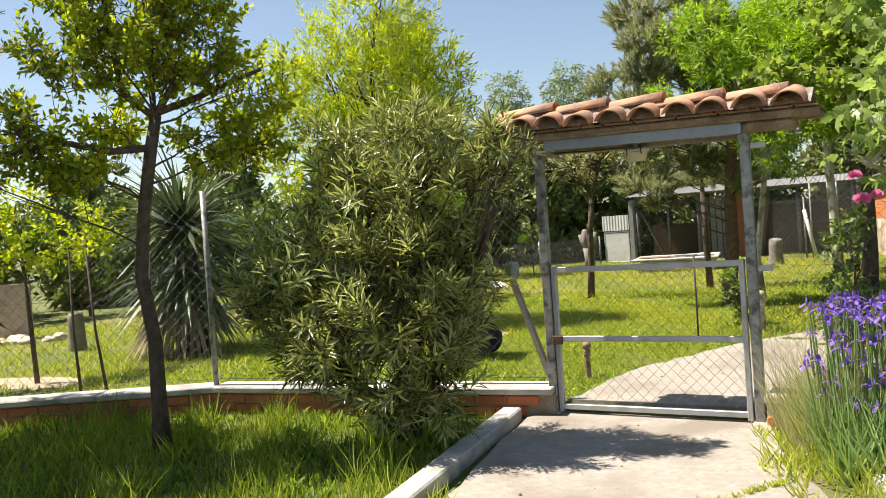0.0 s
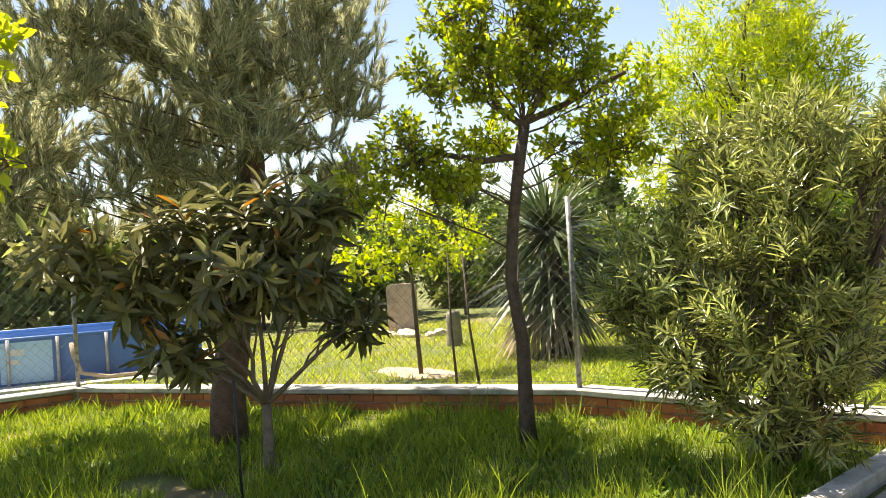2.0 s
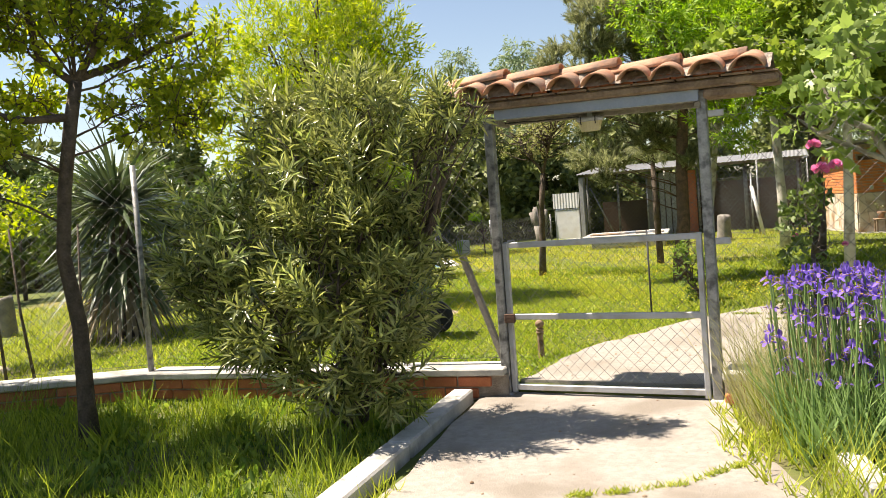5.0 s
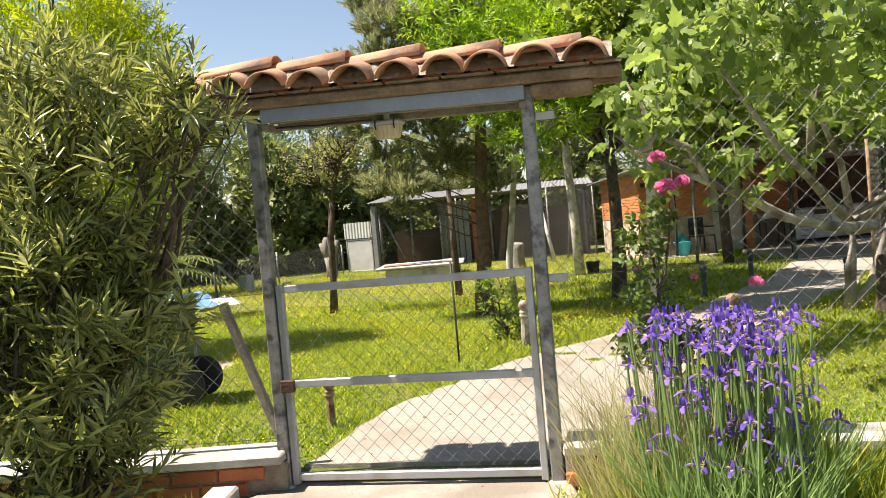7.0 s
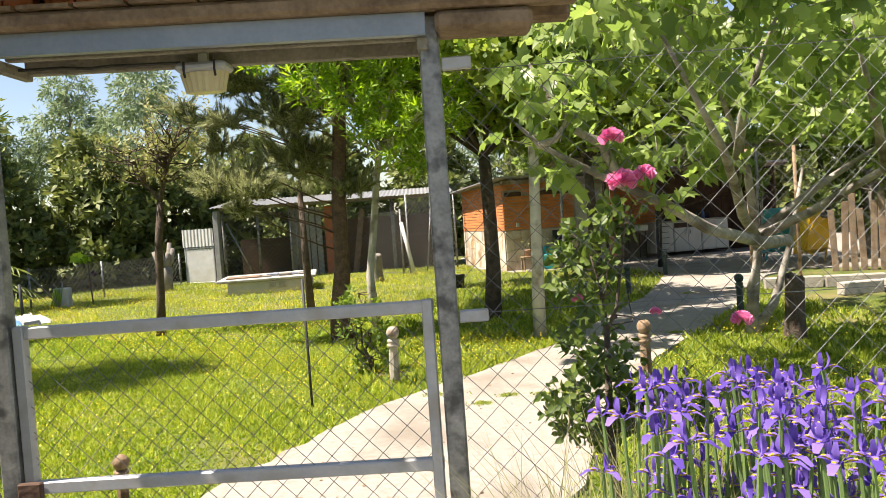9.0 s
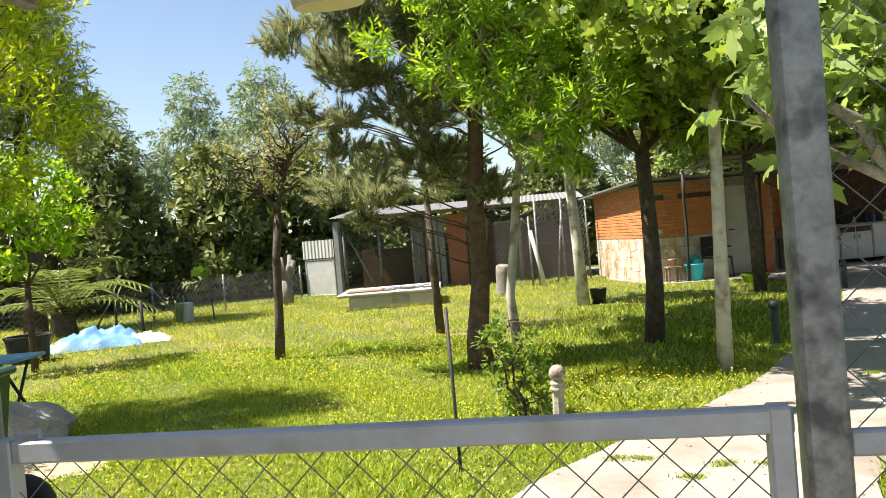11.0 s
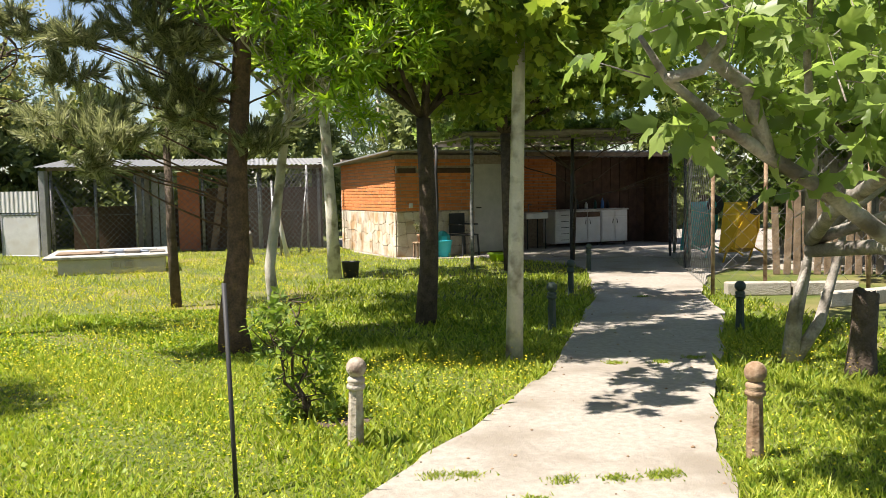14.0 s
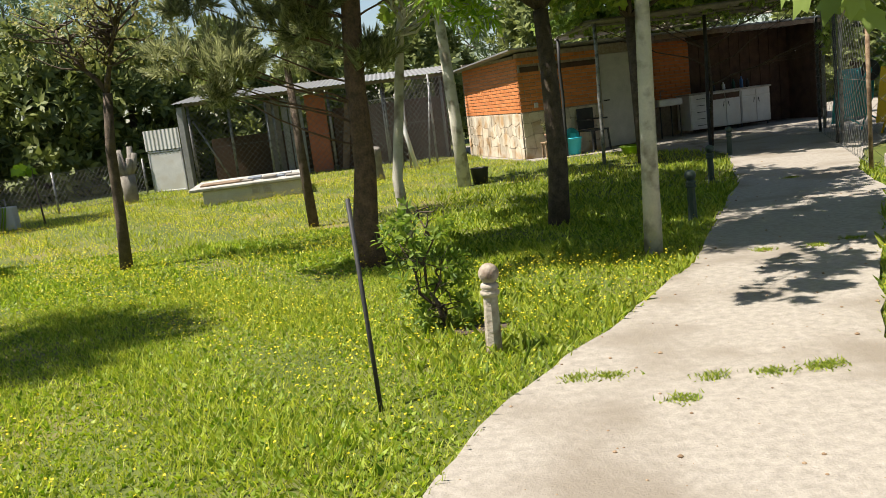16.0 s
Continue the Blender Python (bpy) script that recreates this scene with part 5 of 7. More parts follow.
grass("lawn_grass_far", "short meadow grass at the back of the lawn", 60000, (-13, 7.0, 5.6, 20), 0.06, 0.075, 0.016, L_GRASSY, on_lawn, 9.0, thin=0.4, lay=0.8)
grass("lawn_grass_side", "short meadow grass beyond the low wall", 34000, (-14, -4.0, -3.0, 5.0), 0.06, 0.08, 0.014, L_GRASSY, on_lawn, 10.0, thin=0.4, lay=0.8)
grass("shade_weeds", "low leafy weeds in the shade of the trees", 16000, (-0.6, 3.6, 5.5, 12.0), 0.06, 0.08, 0.022, L_GRASS, lambda x, y: on_lawn(x, y) & (x > 0.3 + (y - 4) * 0.02), 11.0, thin=0.5, shape=LEAF, faces=LEAF_F, lay=1.0)
tagged(grass("lawn_tuft", "dark grass tufts along the path edge", 7000, (-0.6, 0.3, 5.2, 8.0), 0.06, 0.10, 0.008, L_GRASS, lambda x, y: on_lawn(x, y) & (np.abs(np.interp(y, [p[1] for p in PATH_L], [p[0] for p in PATH_L]) - x - 0.1) < 0.16), 12.0, lay=0.9), "dark grass tufts along the path edge")
x, y = rng.uniform(-12, 5.4, 170000), rng.uniform(-2.5, 17, 170000)
ok = on_lawn(x, y) & ((x < 0.3) | (y < 6.0) | (rng.random(len(x)) < 0.12)) & (clumpy(x, y, 1.1, 3.3) + 0.4 * rng.random(len(x)) > 0.57) & (rng.random(len(x)) < np.clip((y - 1.2) / 4.5, 0.03, 1.0) * (0.35 + 0.65 * (clumpy(x, y, 5.3, 1.0) > 0.5)))
x, y = x[ok], y[ok]
P = np.stack([x, y, 0.06 + rng.uniform(0.05, 0.13, len(x))], 1)
tagged(new("meadow_flowers", leaf_mesh("meadow_flowers", P, rand_dirs(len(P)) * (1, 1, 0.2), rand_dirs(len(P)) * 0.5 + (0, 0, 1), rng.uniform(0.010, 0.017, len(P)), 0.013, L_FLOWER)), "small yellow meadow flowers scattered over the lawn", "flowers", kind="stuff")
tuft = thing("path_weeds", "small green weed tufts in the path joints", "weeds", (1.5, 3.2, 0.085), kind="stuff")
n = 1500
c = np.array([(1.1, 3.35), (1.25, 3.33), (1.65, 3.18), (1.89, 3.15), (2.08, 3.15), (1.47, 2.97), (2.14, 3.16), (2.75, 5.5), (3.4, 5.55), (4.4, 9.0), (3.1, 5.45)])[rng.integers(0, 11, n)]
P = np.concatenate([c + rng.normal(scale=(0.04, 0.028), size=(n, 2)) - (1.5, 3.2), np.zeros((n, 1))], 1)
o = part("blades", leaf_mesh("blades", P, rand_dirs(n) * (0.8, 0.8, 0.1) + (0, 0, 0.6), rand_dirs(n), rng.uniform(0.012, 0.034, n), 0.006, L_GRASS, BLADE, BLADE_F), None, tuft)


crack = thing("crack_weeds", "small green weeds along a crack in the path", "weeds", (1.3, -2.9, 0.02), kind="stuff")
n = 900
line = np.array([(0.99, -1.90), (1.14, -1.83), (1.26, -1.75), (1.47, -1.61), (1.57, -1.43), (1.65, -1.32), (1.71, -1.23)])
u = rng.uniform(0, len(line) - 1, n)
k = u.astype(int)
c = line[k] * (1 - (u - k))[:, None] + line[np.minimum(k + 1, len(line) - 1)] * (u - k)[:, None]
ok = np.sin(u * 5.1) + np.sin(u * 11.3 + 1) > -0.4
P = np.concatenate([c + rng.normal(scale=0.014, size=(n, 2)) - (1.3, -2.9), np.zeros((n, 1))], 1)[ok]
n = len(P)
part("blades", leaf_mesh("blades", P, rand_dirs(n) * (0.8, 0.8, 0.1) + (0, 0, 0.6), rand_dirs(n), rng.uniform(0.012, 0.05, n), 0.006, L_GRASSY, BLADE, BLADE_F), None, crack)

# ---- irises ----
def iris(seed):
    r = random.Random(seed)
    h = (0.36, 0.87, 0.56, 0.78, 0.46, 0.68, 0.82)[seed % 7]
    t = thing("iris", "purple iris with yellow spots on a green stem", "iris", group="purple irises")
    tip = Vector((r.uniform(-0.07, 0.07), r.uniform(-0.07, 0.07), h))
    part("stem", Mesh().tube([(0, 0, -0.02), tip * 0.5 + Vector((0.01, 0, 0)), tip], [0.008, 0.006, 0.005], 5), L_IRISLEAF, t)
    P, D, N = [], [], []
    for k in range(3):
        a = k * 2.094 + r.uniform(0, 1)
        o = Vector((math.cos(a), math.sin(a), 0))
        P += [tip, tip, tip]
        D += [o + Vector((0, 0, 0.15)), o * 0.5 + Vector((0, 0, 1.0)), o * 0.9 + Vector((0, 0, 0.5))]
        N += [(0, 0, 1), tuple(o), (0, 0, 1)]
    part("petals", leaf_mesh("petals", np.array([tuple(p) for p in P]), np.array([tuple(p) for p in D]), np.array(N, float), np.tile((0.06, 0.05, 0.04), 3), np.tile((0.024, 0.016, 0.016), 3), L_IRIS, PETAL, PETAL_F), None, t)
    m = Mesh()
    for k in range(3):
        a = math.atan2(D[3 * k].y, D[3 * k].x)
        m.box(0.018, -0.004, 0.006, 0.036, 0.004, 0.012, Matrix.Translation(tip) @ pose(0, 0, 0, 0, -5, math.degrees(a)))
    part("petal_spot", m, L_FLOWER, t, "yellow petal spot")["kind"] = "stuff"
    n = 13
    d = rand_dirs(n) * (0.6, 0.6, 0.1) + (0, 0, 1)
    part("leaf_tuft", leaf_mesh("leaf_tuft", rng.normal(scale=0.02, size=(n, 3)) * (1, 1, 0), d, rand_dirs(n) * (1, 1, 0), rng.uniform(0.25, 0.6, n), 0.013, L_IRISLEAF, BLADE, BLADE_F), None, t)["kind"] = "stuff"
    return t


kinds = [iris(k) for k in range(7)]
r = random.Random(31)
spots = []
for (cx, cy, a, b, n) in ((2.17, -0.58, 0.37, 0.36, 165), (3.2, -0.42, 0.22, 0.22, 50), (2.15, -1.0, 0.28, 0.2, 18)):
    for k in range(n):
        u, q = math.sqrt(r.random()), r.uniform(0, 6.283)
        spots.append((cx + a * u * math.cos(q), cy + b * u * math.sin(q)))
for i, (x, y) in enumerate(spots):
    m = pose(x, y, 0, 0, 0, r.uniform(0, 360))
    if i < len(kinds):
        kinds[i].matrix_basis = m
    else:
        copy_thing(kinds[i % len(kinds)], m)


# ---- garden things ----
def bollard(x, y, h, material, label, tilt=0.0, z=0.06):
    b = thing("garden_bollard", label, "bollard", (x, y, z), group="path bollards")
    b.matrix_basis = pose(x, y, z, tilt, tilt * 0.6, 0)
    s = h / 0.46
    part("shaft", Mesh().lathe([(0.042 * s, -0.05), (0.042 * s, 0.02), (0.036 * s, 0.29 * s), (0.036 * s, 0.30 * s)], 8), material, b)
    part("collar", Mesh().lathe([(0.037 * s, 0.30 * s), (0.048 * s, 0.31 * s), (0.048 * s, 0.325 * s), (0.038 * s, 0.335 * s), (0.046 * s, 0.345 * s), (0.044 * s, 0.36 * s), (0.032 * s, 0.37 * s)], 16), material, b, smooth=True)
    part("ball", Mesh().lathe([(0.02 * s, 0.365 * s)] + [(0.052 * s * math.sin(a), (0.415 - 0.052 * math.cos(a)) * s) for a in np.linspace(0.35, 3.1, 10)], 16), material, b, smooth=True)
    return b


M_BOLLARD = mat("weathered_stone_wood", (0.34, 0.29, 0.23), (0.48, 0.43, 0.36), c=(0.22, 0.16, 0.12), patch=9, scale=14, bump=0.5)
M_RUSTY = mat("worn_brown_paint", (0.20, 0.12, 0.07), (0.36, 0.27, 0.18), c=(0.12, 0.07, 0.04), patch=10, scale=14, bump=0.5)
M_BOTTLE = mat("dark_bottle_green_paint", (0.03, 0.05, 0.04), (0.06, 0.08, 0.065), rough=0.5)
bollard(0.77, 3.95, 0.47, M_BOLLARD, "grey weathered bollard with a ball head", 3)
bollard(2.66, 3.35, 0.47, M_RUSTY, "brown flaking bollard with a ball head")
bollard(4.85, 12.28, 0.45, M_BOTTLE, "dark bollard with a ball head near the house")
bollard(4.40, 6.71, 0.45, M_BOTTLE, "dark green bollard with a ball head beside the fig")
bollard(2.76, 7.16, 0.45, M_BOTTLE, "dark green bollard with a ball head in shade")
bollard(3.67, 9.47, 0.45, M_BOTTLE, "dark green bollard with a ball head along the path")
bollard(-0.2, 1.05, 0.33, M_RUSTY, "short dark bollard with a ball head by the gate", 2)

rod = part("iron_rod", Mesh().tube([(0.23, 3.28, 0.0), (0.21, 3.37, 0.5), (0.19, 3.45, 0.99)], [0.010, 0.010, 0.011], 8), M_BLACK, smooth=True)
tagged(rod, "thin leaning dark iron rod stuck in the lawn", "rod")
stake_ = part("plant_stake", Mesh().tube([(-2.60, -3.83, -0.02), (-2.605, -3.84, 0.8)], 0.009, 6), M_BLACK, smooth=True)
tagged(stake_, "thin dark metal stake beside the loquat", "stake")
stick = part("wooden_stake", Mesh().box(-0.024, -0.02, 0, 0.024, 0.02, 0.84, pose(-0.16, 0.16, CAPZ + 0.006, 3, -18, 0), bevel=0.006), M_GREYWOOD)
tagged(stick, "pale wooden stake leaning against the fence", "stake")


def stump(name, x, y, r, h, material, label, seed, tilt=0, z=0.06):
    q = random.Random(seed)
    prof = [(r * 1.25, -0.05), (r * 1.12, h * 0.1), (r * q.uniform(0.92, 1.05), h * 0.4), (r * q.uniform(0.85, 1.0), h * 0.75), (r * 0.92, h * 0.97), (r * 0.8, h)]
    m = Mesh().lathe(prof, 12)
    m.v = [(px * (1 + 0.1 * math.sin(3 * math.atan2(py, px) + seed)), py * (1 + 0.1 * math.cos(2 * math.atan2(py, px) + seed)), pz + (q.uniform(-0.03, 0.03) if pz > h * 0.9 else 0)) for px, py, pz in m.v]
    o = part(name, m, material, smooth=True)
    o.matrix_basis = pose(x, y, z, tilt, tilt, 0)
    return tagged(o, label, "stump")


stump("tree_stump", -0.8, 15.9, 0.17, 0.62, M_GREYWOOD, "pale sawn tree stump on the lawn", 1, 2)
stump("tree_stump", -8.5, 2.1, 0.12, 0.55, M_GREYWOOD, "grey rotten tree stump beyond the fence", 2, 2)
stump("tree_stump", 4.28, 4.85, 0.09, 0.58, M_BARK, "split grey stump beside the fig", 3, 2)
stump("tree_stump", -8.0, 4.4, 0.16, 0.4, M_GREYWOOD, "low pale stump at the back of the garden", 6, 0)
pruned = thing("pruned_trunk", "hard-pruned pale trunk with upright stubs", "stump", (-6.2, 17.6, 0.06))
part("trunk", Mesh().tube([(0, 0, -0.1), (0.02, 0, 0.3), (0, 0, 0.6)], [0.16, 0.15, 0.17], 10), M_GREYWOOD, pruned, smooth=True)
for k, (a, h) in enumerate(((0, 1.05), (1.1, 1.2), (2.2, 1.15), (3.3, 1.0), (4.4, 1.1), (5.4, 0.95))):
    part("stub", Mesh().tube([(0, 0, 0.5), (0.16 * math.cos(a), 0.12 * math.sin(a), 0.75), (0.24 * math.cos(a), 0.16 * math.sin(a), h)], [0.09, 0.075, 0.06], 8), M_GREYWOOD, pruned, smooth=True)
for x, y, dx in ((-4.9, -0.5, 0.05), (-4.7, -0.35, 0.12), (-4.3, -0.1, 0.0)):
    s = part("sapling_stake", Mesh().tube([(x, y, 0), (x - dx, y, 0.7), (x - dx * 2, y + 0.05, 1.5)], [0.016, 0.013, 0.009], 6), M_BARK, smooth=True)
    tagged(s, "thin dark sapling stem beyond the fence", "sapling", group="saplings beyond the fence")
plant("plum_sapling", "young leafy tree with light green leaves", (-6.2, -0.1, 0.06), [(-6.2, -0.1, 0), (-6.25, -0.1, 0.8), (-6.3, -0.1, 1.4)], [0.03, 0.025, 0.02], M_BARK, [(-6.33, -0.3, 1.66, 0.45, 0.45, 0.36), (-6.55, -0.67, 1.48, 0.4, 0.4, 0.3), (-6.19, 0.27, 1.56, 0.42, 0.42, 0.36), (-6.41, -0.05, 2.08, 0.4, 0.4, 0.3), (-6.14, 0.69, 1.75, 0.35, 0.35, 0.35)], 300, 9, 0.08, 0.045, L_YELLOW, spread=0.1, limb_r=0.01, seed=160, category="sapling", reach=0.3, gaps=0.2, gap_size=0.4)
plant("fig_sapling", "tiny sapling with large pale leaves by the fence", (-6.75, 14.8, 0.06), [(-6.75, 14.8, 0), (-6.8, 14.8, 1.0)], [0.018, 0.012], M_BARK, [(-6.8, 14.8, 1.15, 0.2, 0.2, 0.1)], 200, 3, 0.2, 0.18, L_PEACH, FINGERED, FINGERED_F, spread=0.06, limb_r=0.008, seed=161, category="sapling")

# Carved stone slab with a rim and a rosette, and the rubble at its foot.
slab = thing("carved_stone_slab", "upright carved sandstone slab with rounded corners", "stone", (-11.6, 3.1, 0.06), rz=36)
w, h = 0.30, 0.97
out = [(-w, 0)] + [(-w + 0.1 - 0.1 * math.cos(a), h - 0.1 + 0.1 * math.sin(a)) for a in np.linspace(0, 1.57, 5)] + [(w - 0.1 + 0.1 * math.sin(a), h - 0.1 + 0.1 * math.cos(a)) for a in np.linspace(0, 1.57, 5)] + [(w, 0)]
n = len(out)
part("body", Mesh().add([(x, y, z) for y in (-0.06, 0.06) for x, z in out], [tuple(range(n)), tuple(range(2 * n - 1, n - 1, -1))] + [(i, (i + 1) % n, n + (i + 1) % n, n + i) for i in range(n)]), M_SLAB, slab)
for k in range(6):
    a = k * 1.047
    part("relief_petal", Mesh().lathe([(0.005, -0.012), (0.035, -0.006), (0.035, 0.0)], 8, pose(0.1 * math.cos(a), -0.061, 0.45 + 0.12 * math.sin(a), 90)), M_SLAB, slab)


def rock(name, x, y, z, s, label, seed, group="", material=M_ROCK):
    q = random.Random(seed)
    bm = bmesh.new()
    bmesh.ops.create_icosphere(bm, subdivisions=3, radius=1)
    off = Vector((q.uniform(0, 50), q.uniform(0, 50), q.uniform(0, 50)))
    for v in bm.verts:
        v.co *= 1 + 0.35 * noise.noise(v.co * 1.3 + off) + 0.12 * noise.noise(v.co * 4 + off)
        v.co = Vector((v.co.x * s[0], v.co.y * s[1], max(v.co.z, -0.45) * s[2]))
    me = bpy.data.meshes.new(name)
    bm.to_mesh(me)
    bm.free()
    me.materials.append(material)
    o = new(name, me)
    o.matrix_basis = pose(x, y, z + 0.3 * s[2], 0, 0, q.uniform(0, 360))
    return tagged(o, label, "rock", group)


rock("boulder", -3.4, 4.35, 0.06, (0.42, 0.32, 0.25), "large rough brown boulder on the lawn", 3)
for i in range(14):
    rock("rubble_stone", -10.9 + random.uniform(-0.8, 0.8), 2.7 + random.uniform(-0.35, 0.35), 0.06, (random.uniform(0.07, 0.15),) * 2 + (random.uniform(0.05, 0.11),), "pale rubble stone at the foot of the slab", 20 + i, "rubble stones", M_STONEPAINT)
for i, (sx, sy, a, b) in enumerate(SANDS):
    pts = [(sx + a * math.cos(q) * random.uniform(0.85, 1.1), sy + b * math.sin(q) * random.uniform(0.8, 1.1)) for q in np.linspace(0, 6.0, 18)]
    if i > 2:
        continue
    zz = 0.066
    tagged(sheet("bare_patch", pts, zz, M_SAND if i != 2 else M_BARK, "", "", 0.03), "bare sandy patch in the grass", "soil")

# Blue frame pool behind the wall.
pool = thing("frame_pool", "blue rectangular frame pool on a concrete slab", "pool", (-10.4, -4.05, 0.09), rz=76.5)
part("slab", Mesh().box(-3.2, -0.6, -0.05, 3.0, 3.2, 0.01), M_CONC, pool)
part("liner_front", Mesh().box(-2.8, 0.0, 0.01, 2.5, 0.05, 0.62, bevel=0.01), M_BLUE, pool)
part("liner_back", Mesh().box(-2.8, 2.5, 0.01, 2.5, 2.55, 0.62, bevel=0.01), M_BLUE, pool)
part("liner_end", Mesh().box(2.5, 0.0, 0.01, 2.55, 2.55, 0.62, bevel=0.01), M_BLUE, pool)
part("liner_end", Mesh().box(-2.85, 0.0, 0.01, -2.8, 2.55, 0.62, bevel=0.01), M_BLUE, pool)
part("pale_panel", Mesh().box(-0.1, -0.012, 0.04, 0.55, -0.003, 0.6), M_PALEBLUE, pool, "pale blue printed panel with white marks")
part("printed_mark", Mesh().box(0.0, -0.018, 0.42, 0.2, -0.014, 0.5).box(0.02, -0.018, 0.3, 0.14, -0.014, 0.36), M_WHITE, pool)
part("water", Mesh().box(-2.78, 0.06, 0.02, 2.48, 2.48, 0.5), M_PALEBLUE, pool)
for y in (0.02, 2.52):
    part("top_rail", Mesh().tube([(-2.85, y, 0.64), (2.55, y, 0.64)], 0.028, 8), M_BLUE, pool, smooth=True)
for x in (-2.4, -1.2, 0.0, 0.62, 1.25, 2.45):
    part("leg", Mesh().tube([(x, -0.05, 0.0), (x, -0.03, 0.64)], 0.022, 8), M_FRAME, pool, smooth=True)
hose = part("hose", Mesh().tube([(-10.1, -3.3, 0.62), (-10.02, -3.3, 0.45), (-10.0, -3.2, 0.2), (-9.8, -2.9, 0.13), (-9.7, -2.3, 0.13)], 0.03, 8), M_SAND, smooth=True)
tagged(hose, "pale corrugated pool hose hanging over the rim", "hose")
pump = thing("pool_pump", "small grey pool pump beside the pool", "pump", (-9.7, -2.35, 0.1))
part("body", Mesh().lathe([(0.1, 0), (0.1, 0.16), (0.07, 0.18), (0.07, 0.24), (0.02, 0.25)], 14), M_FRAME, pump, smooth=True)
part("motor", Mesh().tube([(0.05, 0, 0.08), (0.3, 0, 0.08)], 0.06, 10), M_CONC, pump, smooth=True)

# Wheeled bin, table, tub, tarpaulin.
wb = thing("wheeled_bin", "dark green wheeled bin lying by the fence", "bin", (-1.95, 2.0, 0.06), rz=12)
part("body", Mesh().add([(-0.28, -0.22, 0.05), (0.12, -0.22, 0.05), (0.12, 0.22, 0.05), (-0.28, 0.22, 0.05), (-0.36, -0.27, 0.85), (0.2, -0.27, 0.85), (0.2, 0.27, 0.85), (-0.36, 0.27, 0.85)],
                        [(3, 2, 1, 0), (4, 5, 6, 7), (0, 1, 5, 4), (1, 2, 6, 5), (2, 3, 7, 6), (3, 0, 4, 7)]), M_DARKGREEN, wb)
part("lid", Mesh().box(-0.39, -0.29, 0.852, 0.23, 0.29, 0.89, bevel=0.015), M_DARKGREEN, wb)
for y in (-0.26, 0.26):
    wheel = part("wheel", Mesh().lathe([(0.12, -0.03), (0.17, -0.025), (0.175, 0.0), (0.17, 0.025), (0.12, 0.03)], 20, pose(0.2, y, 0.18, 90)), M_RUBBER, wb, smooth=True)
    part("rim", Mesh().lathe([(0.02, -0.035), (0.115, -0.028), (0.115, 0.028), (0.02, 0.035)], 16, pose(0.2, y, 0.18, 90)), M_BLACK, wheel)
table = thing("folding_table", "folding garden table with a pale blue top", "table", (-4.2, 4.9, 0.06), rz=10)
part("tabletop", Mesh().box(-0.5, -0.28, 0.6, 0.5, 0.28, 0.63, bevel=0.01), M_TARP, table)
for x in (-0.4, 0.4):
    for s in (-1, 1):
        part("leg", Mesh().tube([(x, s * 0.24, 0.0), (x * 0.9, -s * 0.24, 0.6)], 0.014, 6), M_BLACK, table)
tub = part("planter_tub", Mesh().lathe([(0.27, 0), (0.31, 0.36), (0.33, 0.37), (0.33, 0.4), (0.29, 0.4), (0.26, 0.05)], 20), M_BLACK, smooth=False)
tub.matrix_basis = pose(-7.2, 9.6, 0.06)
tagged(tub, "black plastic planter tub on the lawn", "tub")
tarp = thing("tarpaulin", "crumpled blue and white tarpaulin over a heap", "tarpaulin", (-6.95, 11.1, 0.06), rz=28)
for nm, x0, sx, sy, hh, material, sd in (("blue_sheet", -0.1, 0.72, 0.55, 0.34, M_TARP, 2.0), ("white_sheet", 0.6, 0.45, 0.35, 0.16, M_WHITE, 5.0), ("white_sheet", -0.65, 0.4, 0.35, 0.1, M_WHITE, 8.0)):
    vs, N = [], 26
    for i in range(N + 1):
        for j in range(N + 1):
            u, v = i / N * 2 - 1, j / N * 2 - 1
            q = max(0.0, 1 - u * u) ** 0.6 * max(0.0, 1 - v * v) ** 0.6
            vs.append((x0 + u * sx + 0.03 * noise.noise((u * 3, v * 3, sd)), v * sy, 0.012 + hh * q * (0.75 + 0.5 * noise.noise((u * 2.2, v * 2.2, sd))) + 0.10 * q * noise.noise((u * 9, v * 4, sd)) + 0.05 * q * noise.noise((u * 17, v * 13, sd))))
    part(nm, Mesh().add(vs, [(i * (N + 1) + j, (i + 1) * (N + 1) + j, (i + 1) * (N + 1) + j + 1, i * (N + 1) + j + 1) for i in range(N) for j in range(N)]), material, tarp, smooth=True)
stand = thing("hose_stand", "concrete post with a looped green hose", "hose stand", (-7.3, 14.6, 0.06))
part("post", Mesh().box(-0.16, -0.1, 0, 0.16, 0.1, 0.42, bevel=0.02), M_CONC, stand)
for k in range(4):
    part("hose_loop", Mesh().tube([(-0.1 + k * 0.05, -0.115, 0.42), (-0.14 + k * 0.05, -0.13, 0.2), (-0.2 + k * 0.06, -0.16, 0.01)], 0.014, 6), L_PEACH, stand, smooth=True)
part("tap", Mesh().tube([(0, 0, 0.42), (0, 0, 0.55), (0, -0.08, 0.55)], 0.015, 6), M_GALV, stand)
stub = part("iron_post", Mesh().tube([(-6.85, 12.2, 0.0), (-6.87, 12.2, 0.72)], 0.028, 8), M_BLACK, smooth=True)
tagged(stub, "short dark iron post on the lawn", "post")

# Raised concrete basin with a rim slab and two vent holes, scraps on top.
basin = thing("concrete_basin", "low concrete basin with a wide rim and covers", "basin", (-3.85, 14.5, 0.06), rz=10)
part("body", Mesh().box(0.1, 0.08, -0.02, 1.85, 1.9, 0.27, bevel=0.02), M_CONC, basin)
part("rim", Mesh().box(-0.12, -0.02, 0.272, 1.95, 2.05, 0.33, bevel=0.015), M_CAP, basin)
